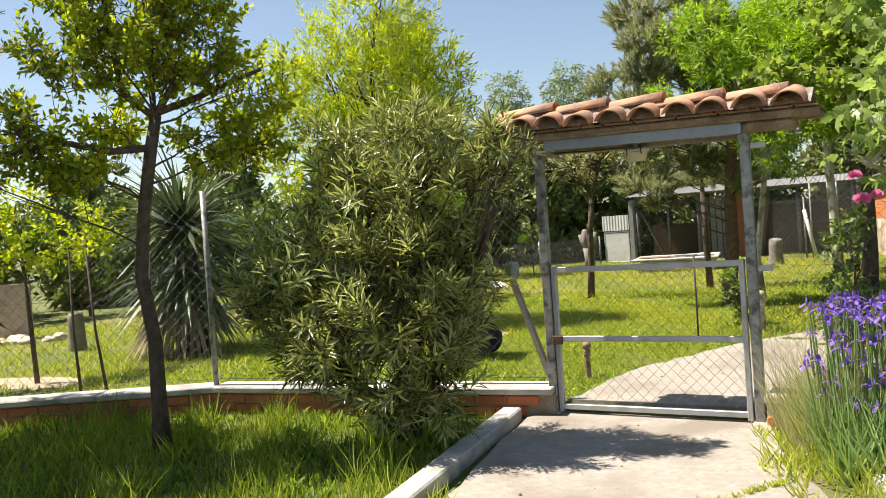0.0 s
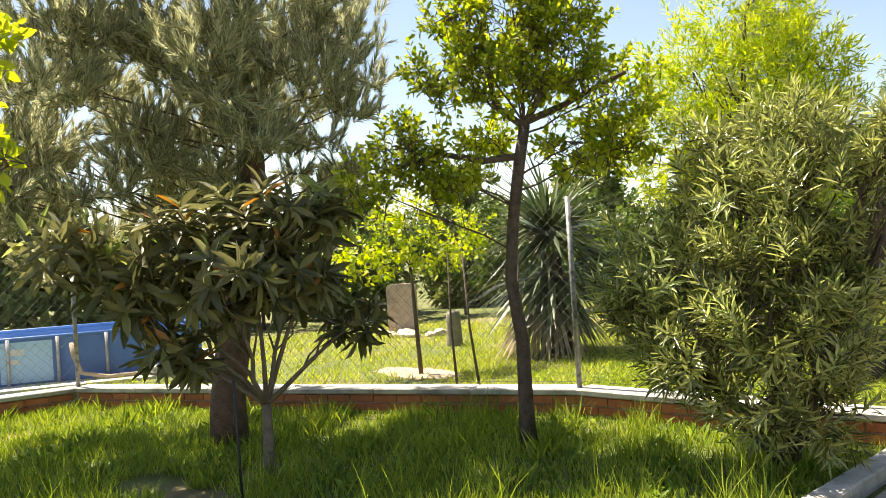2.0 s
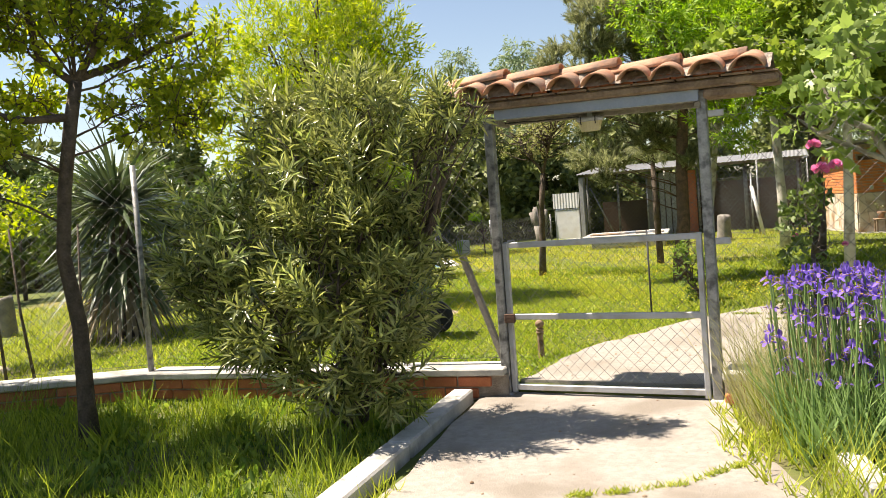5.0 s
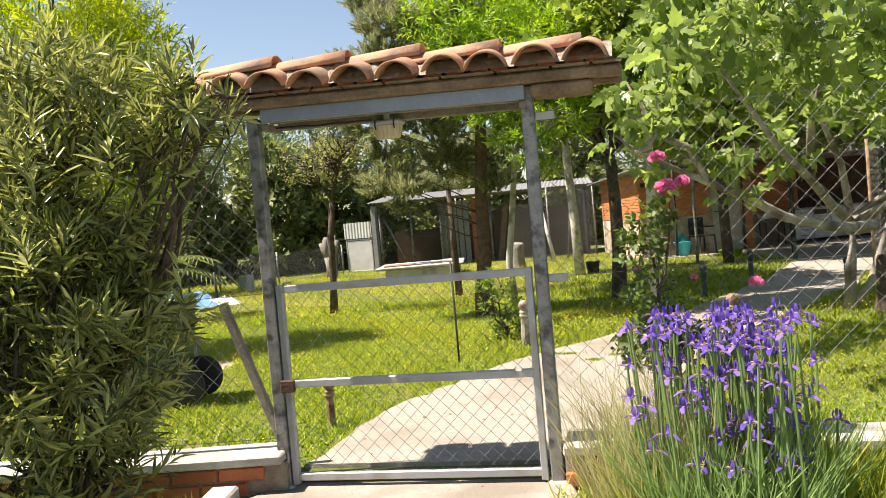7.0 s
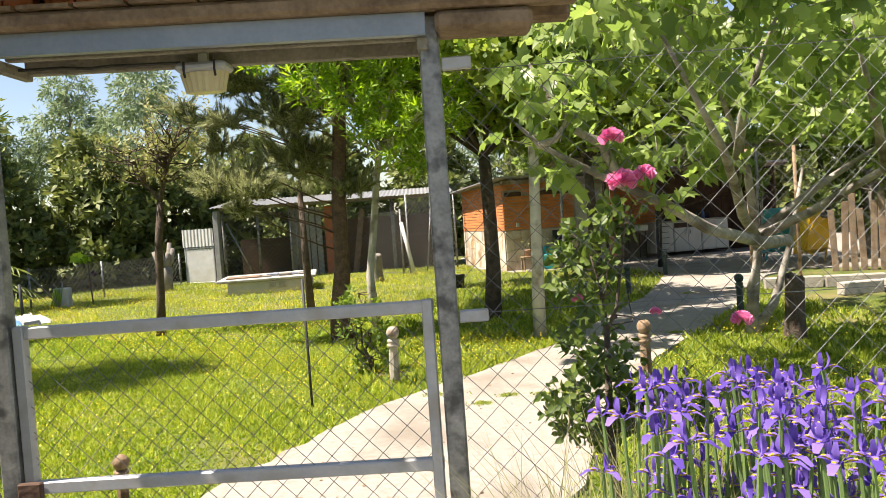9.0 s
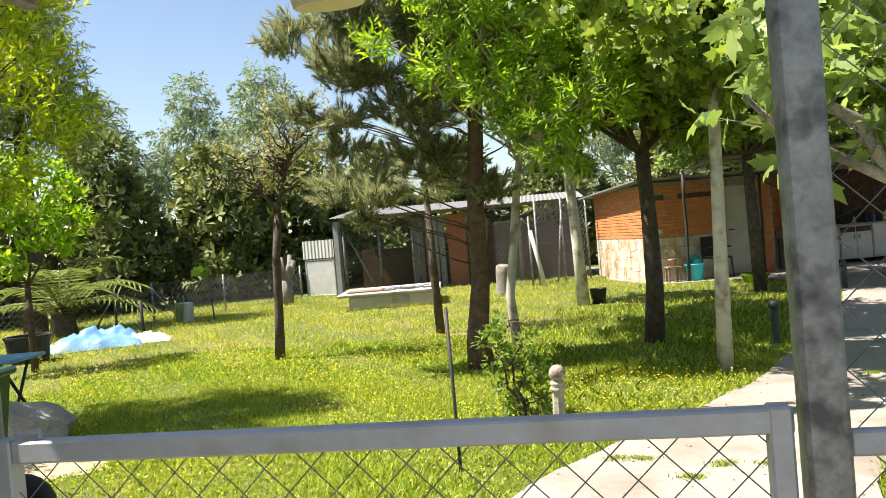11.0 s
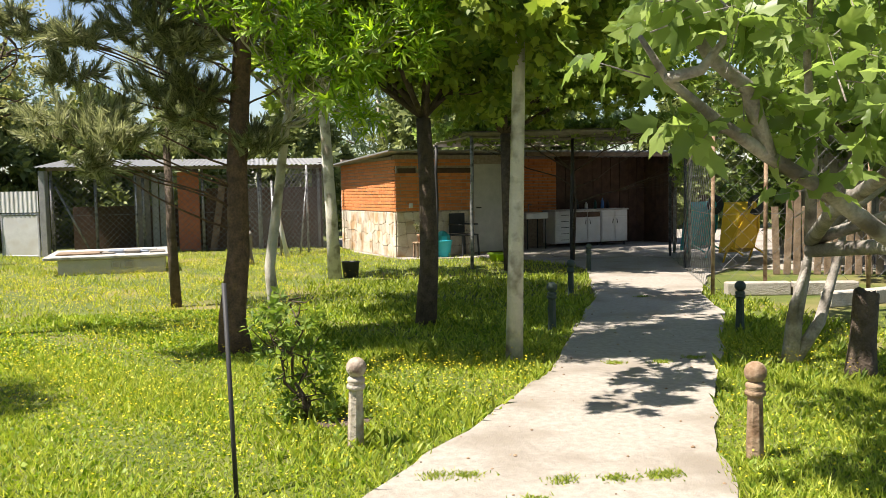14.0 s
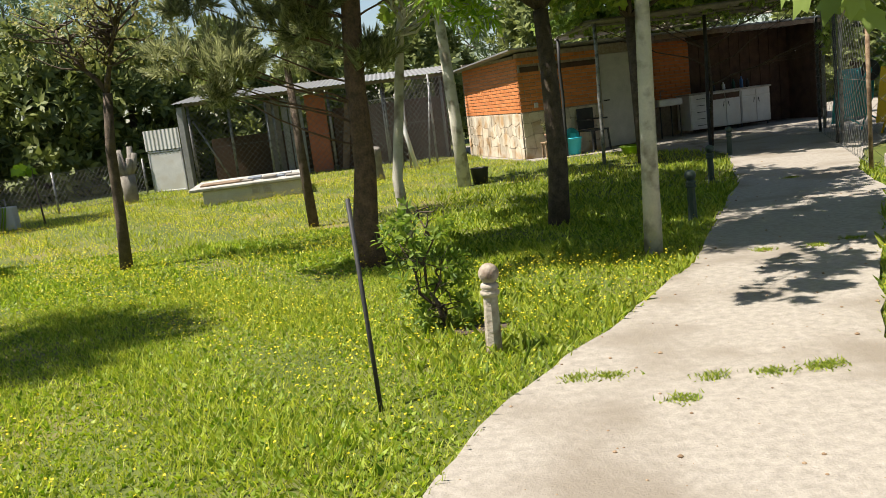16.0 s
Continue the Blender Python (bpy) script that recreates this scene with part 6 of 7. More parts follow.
for x in (0.95, 1.17):
    v = part("vent", Mesh().box(x, 0.05, 0.10, x + 0.15, 0.078, 0.22, bevel=0.008), M_CAP, basin)
    part("vent_hole", Mesh().box(x + 0.025, 0.044, 0.12, x + 0.125, 0.049, 0.20), M_ROCK, v)
part("board", Mesh().box(0.05, 0.3, 0.334, 0.8, 0.9, 0.36, bevel=0.005), M_OLDWOOD, basin)
for k in range(7):
    part("cover_scrap", Mesh().box(0.75 + k * 0.14, 0.3 + 0.2 * (k % 3), 0.334, 1.0 + k * 0.14, 0.75 + 0.2 * (k % 3), 0.36 + 0.02 * (k % 2), bevel=0.005), (M_GREYWOOD, M_STEEL, M_CONC)[k % 3], basin)

# ---- fences and sheds at the back ----
fence_run("low chain-link fence at the back of the lawn", (-8.3, 15.1), (-6.65, 20.0), 0.06, 0.85, (0.0, 0.42, 0.98), pitch=0.1, r=0.004, brace=((0.0, 0.14),))
fence_run("low chain-link fence beside the palm", (-13.5, 12.6), (-8.85, 14.6), 0.06, 0.85, (0.5, 1.0), pitch=0.1, r=0.004, brace=((1.0, 0.92),))
fence_run("low wire gate panel between fence posts", (-8.85, 14.6), (-8.3, 15.1), 0.06, 0.85, (), pitch=0.09, r=0.004)
panel = thing("sheet_door", "white corrugated and mesh door panel of the pen", "door", (-6.5, 19.95, 0.06), rz=-12)
part("lower_sheet", Mesh().box(0.04, -0.015, 0.05, 0.86, 0.015, 0.95), M_WHITE, panel)
for x in (0.0, 0.86):
    part("stile", Mesh().box(x, -0.025, 0.0, x + 0.04, 0.025, 1.0, bevel=0.005), M_FRAME, panel)
for z in (0.0, 0.96):
    part("rail", Mesh().box(0.04, -0.022, z, 0.86, 0.022, z + 0.045, bevel=0.005), M_FRAME, panel)
vs, nn = [], 36
for z in (1.02, 1.5):
    for i in range(nn + 1):
        vs.append((-0.03 + 0.94 * i / nn, -0.03 - 0.012 * (i % 4 in (1, 2)), z))
part("corrugated_sheet", Mesh().add(vs, [(i, i + 1, nn + 2 + i, nn + 1 + i) for i in range(nn)]), M_WHITE, panel)
part("side_post", Mesh().box(0.95, -0.06, 0, 1.1, 0.1, 1.95, bevel=0.01), M_ZINC, panel, "galvanised corner sheet")

shed = thing("animal_shed", "low shed with a sheet-metal roof behind wire mesh", "shed", (-5.4, 20.0, 0.06), rz=4)
part("back_wall", Mesh().box(0, 2.2, 0, 6.2, 2.3, 1.1), M_DARKWOOD, shed)
part("side_wall", Mesh().box(6.1, 0.2, 0, 6.2, 2.2, 2.1), M_DARKWOOD, shed)
for i, (x0, x1, material) in enumerate(((1.75, 2.1, M_GREYWOOD), (2.15, 2.3, M_ZINC), (2.33, 2.48, M_ZINC), (2.51, 2.66, M_ZINC), (2.75, 3.25, M_BRICK), (3.4, 6.1, M_DARKWOOD))):
    part("front_board", Mesh().box(x0, 0.35, 0, x1, 0.39, 1.9 if i != 5 else 1.5, bevel=0.005), material, shed)
part("plank", Mesh().box(-0.08, 0, 0, 0.08, 0.03, 1.75, pose(3.55, 0.15, 0, -4, 9, 0)), M_OLDWOOD, shed, "leaning orange-brown plank")
vs, nn = [], 120
for y, z in ((-0.45, 2.02), (2.6, 2.3)):
    for i in range(nn + 1):
        vs.append((-0.3 + 6.7 * i / nn, y, z + 0.02 * (i % 2)))
roof = part("roof", Mesh().add(vs, [(i, i + 1, nn + 2 + i, nn + 1 + i) for i in range(nn)]), M_ZINC, shed)
for x in (0.0, 0.95, 2.0, 3.35, 4.7, 6.1):
    part("post", Mesh().tube([(x, 0, 0), (x, 0, 2.05)], 0.035, 8), M_GALV, shed, smooth=True)
part("top_beam", Mesh().box(-0.1, -0.04, 1.96, 6.3, 0.04, 2.03), M_GREYWOOD, shed)
part("strut", Mesh().tube([(0.1, -0.06, 1.6), (0.8, -0.1, 0.1)], 0.025, 8), M_GALV, shed, smooth=True)
fence_run("chain-link mesh front of the animal shed", (-5.4, 19.9), (0.8, 20.3), 0.06, 1.85, (0.3, 0.75), pitch=0.1, r=0.005)
fence_run("tall chain-link pen beside the brick house", (-0.2, 17.9), (1.0, 19.4), 0.06, 1.95, (0.02, 0.5, 0.98), pitch=0.1, r=0.004, brace=((0.5, 0.35),))
fence_run("tall chain-link pen front before the shed", (-1.2, 18.6), (-0.2, 17.9), 0.06, 1.6, (0.9,), pitch=0.1, r=0.004)
pole = part("leaning_post", Mesh().tube([(0.0, 17.3, 0.05), (-0.26, 17.4, 1.35)], 0.045, 8), M_WHITE, smooth=True)
tagged(pole, "leaning white post beside the pen", "post")

# Right-hand pen with wheelbarrows.
fence_run("rusty wire mesh pen with dark posts", (5.36, 9.16), (8.9, 8.3), 0.06, 1.95, (0.0, 0.17, 0.5, 0.99), pitch=0.16, r=0.002, post_mat=M_RUSTY)
fence_run("wire mesh pen side towards the shed", (5.36, 9.16), (7.2, 14.6), 0.06, 1.95, (0.55, 0.98), pitch=0.16, r=0.002, post_mat=M_BLACK)
for i, (x, y, L, rz) in enumerate(((5.45, 8.95, 0.75, -12), (6.2, 8.75, 0.75, -12), (6.0, 7.75, 0.55, 10), (6.6, 7.85, 0.5, 15), (7.2, 7.7, 0.6, 0))):
    o = part("concrete_block", Mesh().box(0, 0, 0, L, 0.16, 0.16, bevel=0.012), M_ROCK)
    o.matrix_basis = pose(x, y, 0.06, 0, 0, rz)
    tagged(o, "pale concrete block at the foot of the pen", "block", "pen blocks")
for i in range(22):
    o = part("fence_board", Mesh().box(-0.05, -0.012, 0, 0.05, 0.012, 1.0 + 0.12 * ((i * 7) % 3), bevel=0.006), M_OLDWOOD)
    o.matrix_basis = pose(7.3 + i * 0.13, 11.0 - i * 0.05, 0.06, 0, ((i * 5) % 3 - 1) * 2, -20)
    tagged(o, "weathered grey upright fence board", "board", "grey board fence")


hut = thing("tool_hut", "grey timber tool hut with a dark sheet roof", "hut", (8.7, 11.9, 0.06), rz=-12)
for i in range(20):
    part("plank", Mesh().box(i * 0.15, 0.0, 0, i * 0.15 + 0.142, 0.03, 2.3, bevel=0.004), M_GREYWOOD, hut)
for i in range(14):
    part("plank", Mesh().box(0.0, 0.04 + i * 0.15, 0, 0.03, 0.04 + i * 0.15 + 0.142, 2.25, bevel=0.004), M_GREYWOOD, hut)
part("back_wall", Mesh().box(0.0, 2.15, 0, 3.0, 2.2, 2.3), M_GREYWOOD, hut)
part("side_wall", Mesh().box(2.97, 0.04, 0, 3.0, 2.14, 2.25), M_GREYWOOD, hut)
vs = [(-0.35 + 3.7 * i / 60, y, z + 0.02 * (i % 2)) for y, z in ((-0.4, 2.36), (2.5, 2.55)) for i in range(61)]
part("roof", Mesh().add(vs + [(x, y, z - 0.03) for x, y, z in vs], [(i, i + 1, 62 + i, 61 + i) for i in range(60)] + [(123 + i, 122 + i, 183 + i, 184 + i) for i in range(60)] + [(i + 1, i, 122 + i, 123 + i) for i in range(60)]), M_DARKWOOD, hut)


def wheelbarrow(x, y, rz, material, label):
    w = thing("wheelbarrow", label, "wheelbarrow", (x, y, 0.1))
    w.matrix_basis = pose(x, y, 0.62, -78, 0, rz) @ Matrix.Diagonal((0.95, 0.95, 0.95, 1))
    part("tray", Mesh().add([(-0.22, -0.3, 0.2), (0.22, -0.3, 0.2), (0.22, 0.35, 0.2), (-0.22, 0.35, 0.2), (-0.34, -0.42, 0.5), (0.34, -0.42, 0.5), (0.34, 0.5, 0.46), (-0.34, 0.5, 0.46)],
                            [(3, 2, 1, 0), (0, 1, 5, 4), (1, 2, 6, 5), (2, 3, 7, 6), (3, 0, 4, 7)]), material, w)
    wh = part("wheel", Mesh().lathe([(0.12, -0.035), (0.17, -0.03), (0.18, 0), (0.17, 0.03), (0.12, 0.035)], 18, pose(0, -0.45, 0.1, 0, 90, 0)), M_RUBBER, w, smooth=True)
    part("hub", Mesh().lathe([(0.02, -0.04), (0.115, -0.03), (0.115, 0.03), (0.02, 0.04)], 14, pose(0, -0.45, 0.1, 0, 90, 0)), material, wh)
    for s in (-1, 1):
        part("handle", Mesh().tube([(s * 0.06, -0.45, 0.1), (s * 0.22, 0.0, 0.18), (s * 0.28, 0.5, 0.34), (s * 0.29, 0.95, 0.42)], 0.018, 7), material, w, smooth=True)
        part("leg", Mesh().tube([(s * 0.24, 0.35, 0.26), (s * 0.24, 0.4, -0.05)], 0.016, 6), material, w, smooth=True)


wheelbarrow(7.5, 13.3, 20, M_TEAL, "teal wheelbarrow leaning upright against the pen")
wheelbarrow(7.75, 12.4, 12, M_YELLOW, "yellow wheelbarrow leaning upright against the pen")

# Border stones of the flower bed, pebbles and droppings on the paths.
for i in range(4):
    x, y = 1.87 + 0.176 * i, -0.14 + -0.610 * i
    o = part("border_block", Mesh().box(-0.06, -0.24, -0.04, 0.06, 0.24, 0.075 + 0.012 * (i % 2), bevel=0.012), M_CAP)
    o.matrix_basis = pose(x, y, 0, 2 * (i % 2), 3 - 2 * i, 16.1 + (3, -4, 2, -3)[i])
    tagged(o, "pale worn concrete block edging the flower bed", "block", "border blocks")
n = 3000
x, y = rng.uniform(-0.2, 5.0, n), rng.uniform(-4.5, 11.0, n)
ok = inside(x, y, PATHPOLY) | ((y < 0) & (x > 0.2) & (x < 1.6))
x, y = x[ok], y[ok]
bits = Mesh()
for px, py in zip(x, y):
    s = 0.002 + 0.009 * random.random() ** 5
    bits.lathe([(s, 0.0), (s * 1.1, s * 0.5), (s * 0.3, s)], 6, pose(px, py, 0.084 if py > 0.14 else 0.019, 0, 0, random.uniform(0, 360)))
tagged(part("path_debris", bits, M_RUSTY), "small brown crumbs and pebbles on the path", "debris", kind="stuff")


# ---- brick house ----
HX, HY, HA = 2.18, 16.2, 16.0
house = thing("brick_house", "small orange brick house on a stone-faced base", "house", (HX, HY, 0.075), rz=HA)
part("wall", Mesh().box(0.03, 0.012, 0, 1.76, 0.2, 2.05), M_MORTAR, house)
part("wall", Mesh().box(2.5, 0.012, 0, 2.78, 0.2, 2.05), M_MORTAR, house)
part("wall", Mesh().box(1.76, 0.03, 1.86, 2.5, 0.2, 2.05), M_MORTAR, house)
part("wall", Mesh().box(0.012, 0.2, 0, 0.2, 3.5, 2.02), M_MORTAR, house)
part("wall", Mesh().box(2.6, 0.2, 0, 2.78, 1.0, 2.05), M_MORTAR, house)
part("wall", Mesh().box(2.78, 1.0, 0, 4.4, 1.15, 2.1), M_MORTAR, house)
part("wall", Mesh().box(0.03, 3.5, 0, 7.0, 3.6, 2.1), M_MORTAR, house)
for i in range(20):
    part("plank", Mesh().box(4.41 + i * 0.128, 1.0 + 0.01 * (i % 2), 0, 4.41 + i * 0.128 + 0.12, 1.03 + 0.01 * (i % 2), 2.1), M_DARKWOOD, house)
for i in range(8):
    part("plank", Mesh().box(6.93, -0.15 + i * 0.145, 0, 6.96, -0.15 + i * 0.145 + 0.135, 2.05), M_DARKWOOD, house)
vs, nn = [], 90
for y, zs in ((-0.42, 0.0), (3.8, -0.16)):
    for i in range(nn + 1):
        vs.append((-0.3 + 7.5 * i / nn, y, 2.12 + zs + 0.018 * (i % 2)))
vs += [(x, y, z - 0.03) for x, y, z in vs]
k = nn + 1
part("roof", Mesh().add(vs, [(i, i + 1, k + i + 1, k + i) for i in range(nn)] + [(2 * k + i + 1, 2 * k + i, 3 * k + i, 3 * k + i + 1) for i in range(nn)] + [(i + 1, i, 2 * k + i, 2 * k + i + 1) for i in range(nn)] + [(0, k, 3 * k, 2 * k), (nn, 2 * k + nn, 3 * k + nn, k + nn)]), M_ZINC, house, "grey sheet roof with a pale edge")
part("fascia", Mesh().box(2.8, -0.40, 2.0, 7.1, -0.37, 2.085), M_OLDWOOD, house)
part("rafter", Mesh().box(4.35, -0.36, 1.95, 4.45, 1.0, 2.07), M_DARKWOOD, house)
part("door", Mesh().box(1.77, 0.06, 0.02, 2.49, 0.10, 1.86, bevel=0.008), M_CONC, house, "pale grey painted door, closed")
door_ = house.children[-1]
part("door_handle", Mesh().tube([(1.83, 0.055, 0.95), (1.83, 0.02, 0.95), (1.93, 0.02, 0.95)], 0.012, 6), M_BLACK, door_)
part("air_brick", Mesh().box(0.06, -0.004, 1.68, 0.45, 0.02, 1.78, bevel=0.004), M_DARKWOOD, house, "dark perforated vent course")
part("air_brick", Mesh().box(0.75, -0.004, 1.68, 1.7, 0.02, 1.78, bevel=0.004), M_DARKWOOD, house, "dark perforated vent course")
part("wall_lamp", Mesh().box(0.28, -0.05, 0.98, 0.36, 0.0, 1.08, bevel=0.012), M_CONC, house)
r = random.Random(77)


def stone_face(n_cols, n_rows, L, H, place):
    """Irregular flat stones set in mortar: corners pulled about on a loose grid."""
    def corner(i, j):
        q = random.Random(i * 91 + j * 17 + int(L * 10))
        edge_i, edge_j = i in (0, n_cols), j in (0, n_rows)
        return (L * (i + (0 if edge_i else q.uniform(-0.33, 0.33))) / n_cols, H * (j + (0 if edge_j else q.uniform(-0.3, 0.3))) / n_rows)
    for i in range(n_cols):
        for j in range(n_rows):
            q = [corner(i, j), corner(i + 1, j), corner(i + 1, j + 1), corner(i, j + 1)]
            cx, cz = sum(p[0] for p in q) / 4, sum(p[1] for p in q) / 4
            d = r.uniform(0.010, 0.018)
            ring = []
            for m_, (a, b) in enumerate(zip(q, q[1:] + q[:1])):
                ring += [(a[0] * 0.9 + b[0] * 0.1, a[1] * 0.9 + b[1] * 0.1), (a[0] * 0.1 + b[0] * 0.9, a[1] * 0.1 + b[1] * 0.9)]
            lo = [(cx + (x - cx) * 0.975, cz + (z - cz) * 0.975) for x, z in ring]
            hi = [(cx + (x - cx) * 0.95, cz + (z - cz) * 0.95) for x, z in ring]
            vs = [place(x, 0, z) for x, z in lo] + [place(x, d, z) for x, z in hi]
            part("stone", Mesh().add(vs, [(k, (k + 1) % 8, 8 + (k + 1) % 8, 8 + k) for k in range(8)] + [tuple(range(8, 16))]), M_STONEPAINT, house)


stone_face(9, 4, 1.74, 0.9, lambda x, d, z: (x + 0.02, 0.012 - d, z))
stone_face(20, 4, 3.45, 0.9, lambda x, d, z: (0.012 - d, 3.48 - x, z))
bm_ = Mesh().box(0, -0.03, 0, 0.235, 0.0, 0.058, bevel=0.004).data("brick", M_BRICKO)
bm_half = Mesh().box(0, -0.03, 0, 0.11, 0.0, 0.058, bevel=0.004).data("brick", M_BRICKO)


def brick_face(x0, x1, z0, z1, m, skip=None):
    row, z = 0, z0
    while z + 0.06 <= z1:
        x = x0 - (0.12 if row % 2 else 0)
        while x < x1 - 0.05:
            if x + 0.245 <= x1 + 0.02 and x >= x0 - 0.001:
                o = new("brick", bm_)
            else:
                o = new("brick", bm_half)
            xx = x if x >= x0 else x0
            if skip and skip(xx, z):
                bpy.data.objects.remove(o)
            else:
                o.parent, o.matrix_basis = house, m @ pose(xx, 0.032, z)
            x += 0.245
        z += 0.07
        row += 1


brick_face(0.0, 1.74, 0.92, 2.03, Matrix(), lambda x, z: 1.66 < z < 1.79 and (x < 0.4 or x > 0.7))
brick_face(2.5, 2.76, 0.0, 2.03, Matrix())
brick_face(0.0, 3.46, 0.92, 1.98, pose(0, 3.48, 0, 0, 0, -90))
brick_face(2.80, 4.38, 0.75, 2.05, pose(0, 0.97, 0))

# ---- things by the house ----
HM = pose(HX, HY, 0.079, 0, 0, HA)


def by_house(name, label, category, x, y, rz=0, group=""):
    t = thing(name, label, category, (0, 0, 0), group)
    t.matrix_basis = HM @ pose(x, y, 0, 0, 0, rz)
    return t


cab = by_house("drawer_unit", "white kitchen unit with five drawers", "cabinet", 3.92, 0.32)
part("body", Mesh().box(0, 0, 0.08, 0.48, 0.5, 0.80, bevel=0.004), M_WHITE, cab)
for i in range(5):
    d = part("drawer", Mesh().box(0.02, -0.02, 0.10 + i * 0.138, 0.46, -0.002, 0.225 + i * 0.138, bevel=0.004), M_WHITE, cab)
    part("handle", Mesh().tube([(0.14, -0.045, 0.165 + i * 0.138), (0.34, -0.045, 0.165 + i * 0.138)], 0.007, 5), M_BLACK, d)
for x0 in (0.50, 1.25):
    cab = by_house("base_cabinet", "white kitchen base cabinet with dark pulls", "cabinet", 3.92 + x0, 0.32, group="white base cabinets")
    part("body", Mesh().box(0, 0, 0.08, 0.73, 0.5, 0.80, bevel=0.004), M_WHITE, cab)
    for i in range(2):
        d = part("door", Mesh().box(0.015 + i * 0.36, -0.02, 0.10, 0.35 + i * 0.36, -0.002, 0.64, bevel=0.004), M_WHITE, cab)
        part("handle", Mesh().tube([(0.29 + i * 0.14, -0.04, 0.5), (0.31 + i * 0.1, -0.04, 0.6)], 0.008, 5), M_BLACK, d)
        part("drawer", Mesh().box(0.015 + i * 0.36, -0.02, 0.66, 0.35 + i * 0.36, -0.002, 0.775, bevel=0.004), M_WHITE if x0 > 1 else M_DARKWOOD, cab)
    for lx in (0.03, 0.68):
        part("leg", Mesh().tube([(lx, 0.05, 0), (lx, 0.05, 0.08)], 0.02, 6), M_BLACK, cab)
top = by_house("worktop", "pale worktop over the kitchen units", "worktop", 3.92, 0.32)
part("slab", Mesh().box(-0.02, -0.04, 0.803, 2.0, 0.52, 0.835, bevel=0.006), M_CAP, top)
for k, (x, h, material) in enumerate(((0.75, 0.22, M_BLACK), (1.0, 0.16, M_WHITE), (1.25, 0.20, M_DARKGREEN), (1.45, 0.24, M_BLUE), (1.6, 0.18, M_BLACK))):
    b = by_house("bottle", "small household bottle on the worktop", "bottle", 3.92 + x, 0.55, group="bottles on the worktop")
    part("body", Mesh().lathe([(0.035, 0.838), (0.038, 0.86), (0.036, 0.838 + h * 0.7), (0.014, 0.838 + h * 0.82), (0.014, 0.838 + h)], 12), material, b, smooth=True)
sink = by_house("utility_sink", "white utility sink on a metal stand", "sink", 3.1, 0.15)
part("basin", Mesh().box(0, 0, 0.66, 0.56, 0.42, 0.80, bevel=0.02), M_WHITE, sink)
for x in (0.04, 0.5):
    for y in (0.04, 0.38):
        part("leg", Mesh().tube([(x, y, 0), (x, y, 0.66)], 0.014, 6), M_BLACK, sink)
part("tap", Mesh().tube([(0.28, 0.4, 0.8), (0.28, 0.4, 0.98), (0.28, 0.25, 0.98)], 0.012, 6), M_GALV, sink)
bucket = by_house("bucket", "turquoise plastic bucket by the house wall", "bucket", 0.84, -0.38)
part("body", Mesh().lathe([(0.15, 0), (0.19, 0.3), (0.205, 0.31), (0.205, 0.33), (0.18, 0.33), (0.145, 0.02)], 20), M_CYAN, bucket, smooth=True)
part("cloth", Mesh().lathe([(0.16, 0.32), (0.15, 0.42), (0.07, 0.5), (0.02, 0.52)], 9), M_TEAL, bucket)
chair = by_house("garden_chair", "black plastic garden chair beside the door", "chair", 1.35, -0.3, 15)
part("seat", Mesh().box(-0.22, -0.22, 0.40, 0.22, 0.22, 0.43, bevel=0.012), M_BLACK, chair)
part("backrest", Mesh().box(-0.21, 0.19, 0.44, 0.21, 0.22, 0.85, bevel=0.015), M_BLACK, chair)
for x in (-0.2, 0.2):
    for y in (-0.2, 0.2):
        part("leg", Mesh().tube([(x * 1.1, y * 1.1, 0), (x, y, 0.41)], 0.022, 6), M_BLACK, chair)
    part("armrest", Mesh().box(x - 0.03, -0.2, 0.61, x + 0.03, 0.22, 0.64, bevel=0.01), M_BLACK, chair)
stool = by_house("stool", "small reddish wooden stool with a plant", "stool", 0.42, -0.28)
part("seat", Mesh().box(-0.15, -0.12, 0.28, 0.15, 0.12, 0.31, bevel=0.008), M_RUSTY, stool)
for x in (-0.12, 0.12):
    for y in (-0.09, 0.09):
        part("leg", Mesh().box(x - 0.015, y - 0.015, 0, x + 0.015, y + 0.015, 0.28), M_RUSTY, stool)
potp = by_house("potted_plant", "potted plant with reddish leaves on the stool", "plant", 0.42, -0.28)
part("pot", Mesh().lathe([(0.06, 0.314), (0.09, 0.44), (0.095, 0.46), (0.07, 0.46)], 14), M_TILE, potp, smooth=True)
crown("leaves", [(0, 0, 0.6, 0.12, 0.12, 0.13)], 900, 6, 0.06, 0.03, L_LOQUAT, potp, 0.03)
tray = by_house("trough", "bright green plastic trough on the ground", "trough", 1.35, -1.9)
part("body", Mesh().lathe([(0.2, 0), (0.25, 0.12), (0.27, 0.12), (0.27, 0.14), (0.23, 0.14), (0.18, 0.02)], 18), L_PEACH, tray, smooth=True)
pail = thing("black_bucket", "dark blue bucket at the foot of the tree", "bucket", (1.12, 12.75, 0.06))
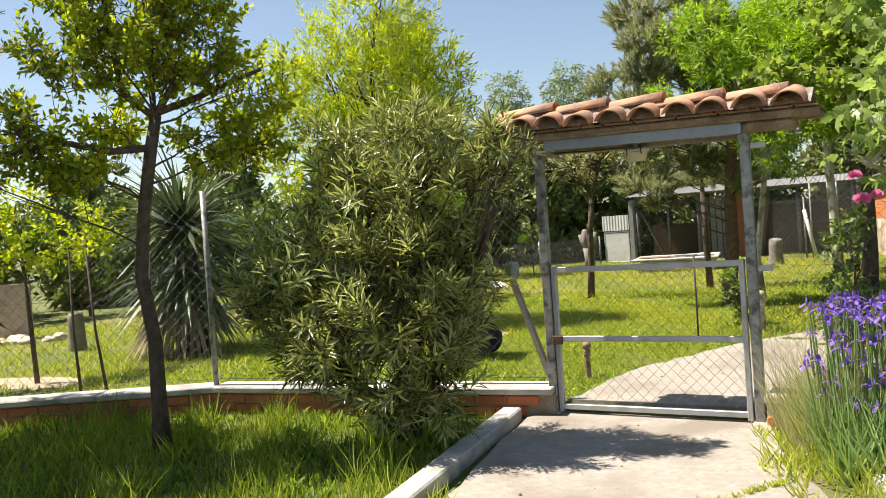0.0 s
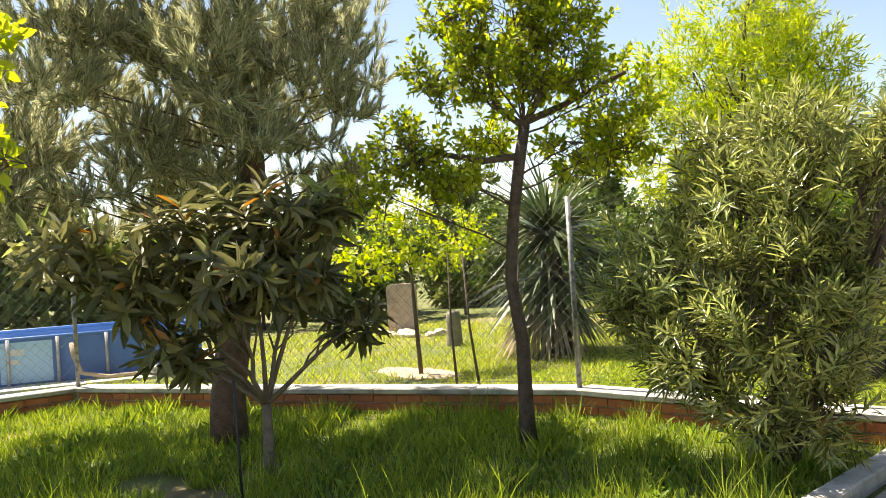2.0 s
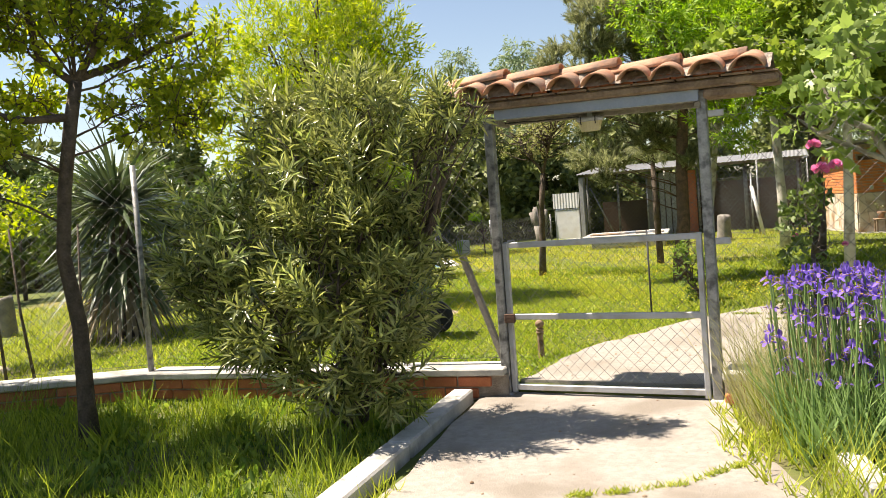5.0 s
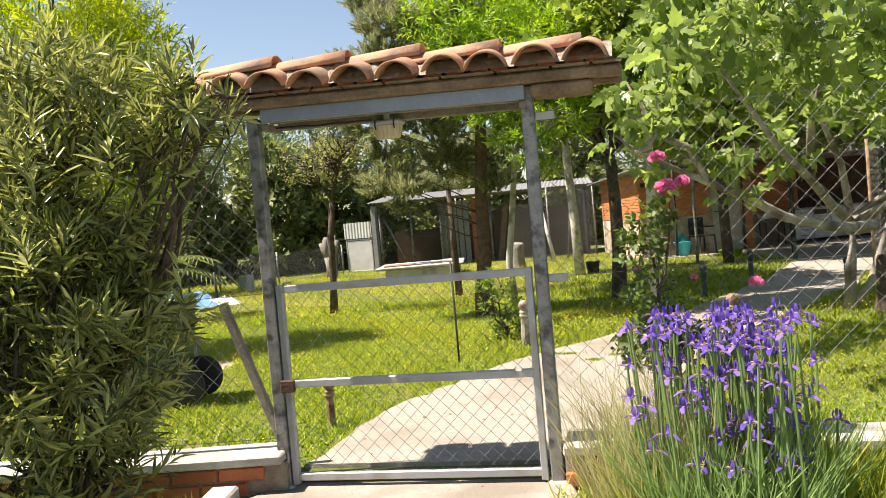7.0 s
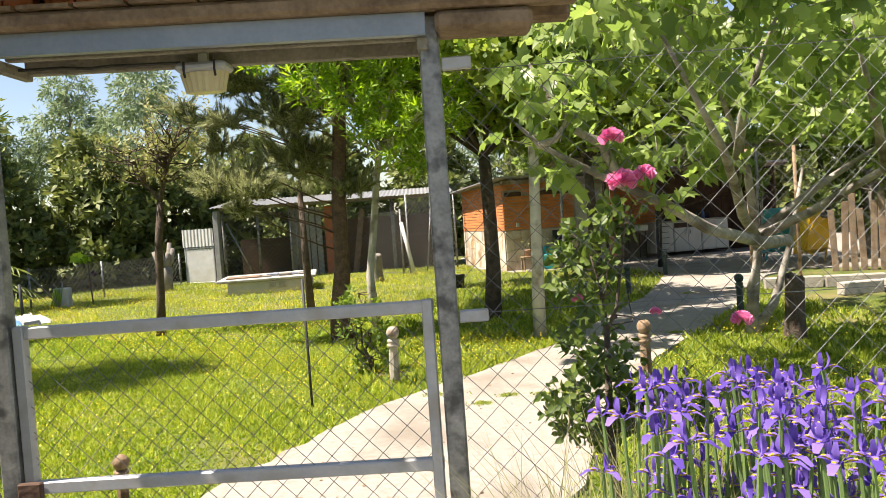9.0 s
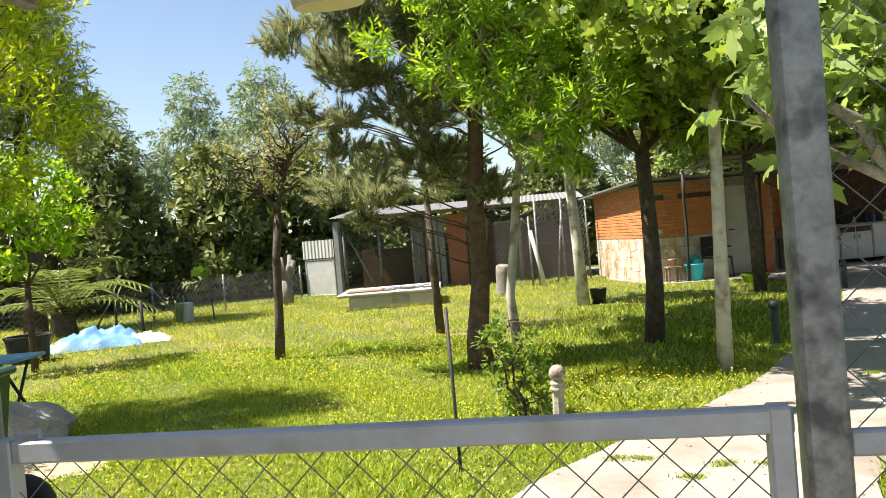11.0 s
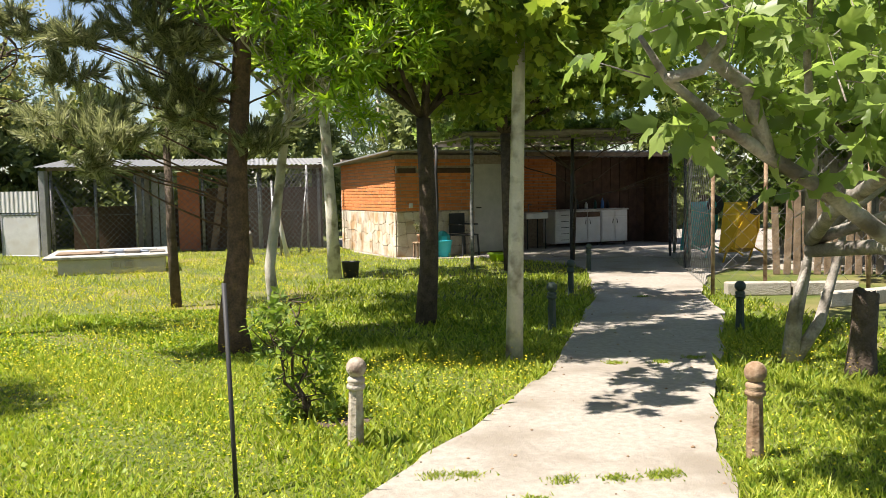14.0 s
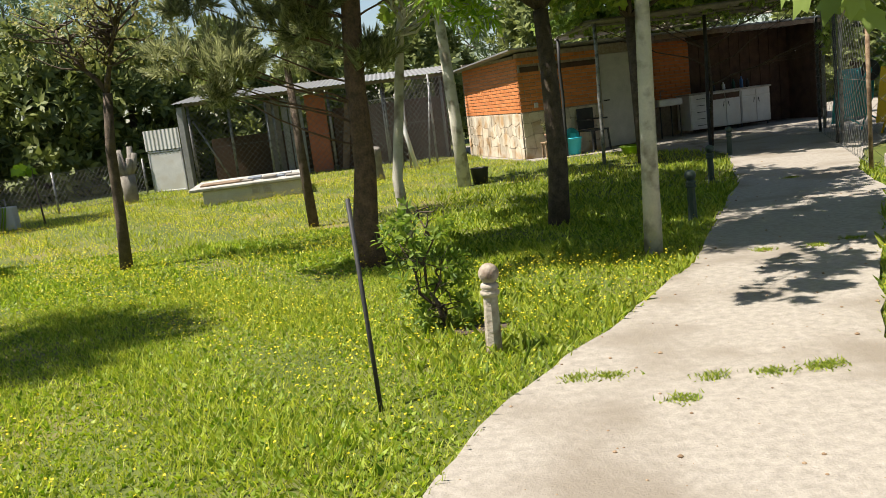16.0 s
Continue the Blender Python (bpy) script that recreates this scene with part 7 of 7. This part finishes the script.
part("body", Mesh().lathe([(0.11, 0), (0.14, 0.24), (0.15, 0.25), (0.13, 0.25), (0.1, 0.02)], 16), M_BLACK, pail, smooth=True)

# Pergola of thin posts and poles with a vine over the pavement.
perg = thing("pergola", "thin pole pergola with a vine before the house", "pergola", (0, 0, 0))
PP = [(3.2, 13.5), (5.16, 14.15), (6.53, 12.28), (4.6, 16.9), (7.6, 15.2), (2.95, 15.9)]
for i, (x, y) in enumerate(PP):
    part("post", Mesh().tube(wobble((x, y, 0.05), (x + 0.03, y, 2.3), 4, 0.012, i), 0.03, 8), M_GALV if i % 2 == 0 else M_BLACK, perg, smooth=True)
for i, (a, b) in enumerate(((0, 1), (1, 2), (0, 3), (1, 3), (1, 4), (2, 4), (3, 4), (0, 5))):
    part("rail", Mesh().tube([(*PP[a], 2.28 + 0.02 * (i % 3)), (*PP[b], 2.28 + 0.02 * (i % 3))], 0.02, 6), M_GREYWOOD, perg)
for k in range(38):
    part("lath", Mesh().tube([(3.1, 13.5 + k * 0.1, 2.34 + 0.01 * (k % 3)), (7.9, 12.4 + k * 0.115, 2.35 + 0.01 * (k % 2))], 0.03, 5), M_GREYWOOD, perg)
plant("grape_vine", "grape vine trained over the pergola", (5.2, 14.1, 0.06), [(5.2, 14.2, 0), (5.24, 14.16, 1.1), (5.2, 14.18, 2.3)], [0.03, 0.025, 0.02], M_BARK,
      [(5.0, 14.4, 2.45, 1.3, 1.0, 0.15), (6.4, 13.2, 2.45, 1.0, 1.0, 0.15), (6.6, 12.5, 1.7, 0.22, 0.22, 0.4), (3.8, 14.2, 2.45, 0.9, 0.8, 0.14), (7.2, 14.6, 2.4, 0.9, 0.9, 0.15), (4.6, 15.6, 2.45, 1.0, 0.9, 0.14), (6.0, 15.9, 2.45, 1.1, 0.9, 0.14), (3.2, 15.1, 2.45, 0.8, 0.8, 0.14)], 800, 8, 0.11, 0.10, L_FIG, FINGERED, FINGERED_F, category="vine", spread=0.1, limb_r=0.014, seed=170)
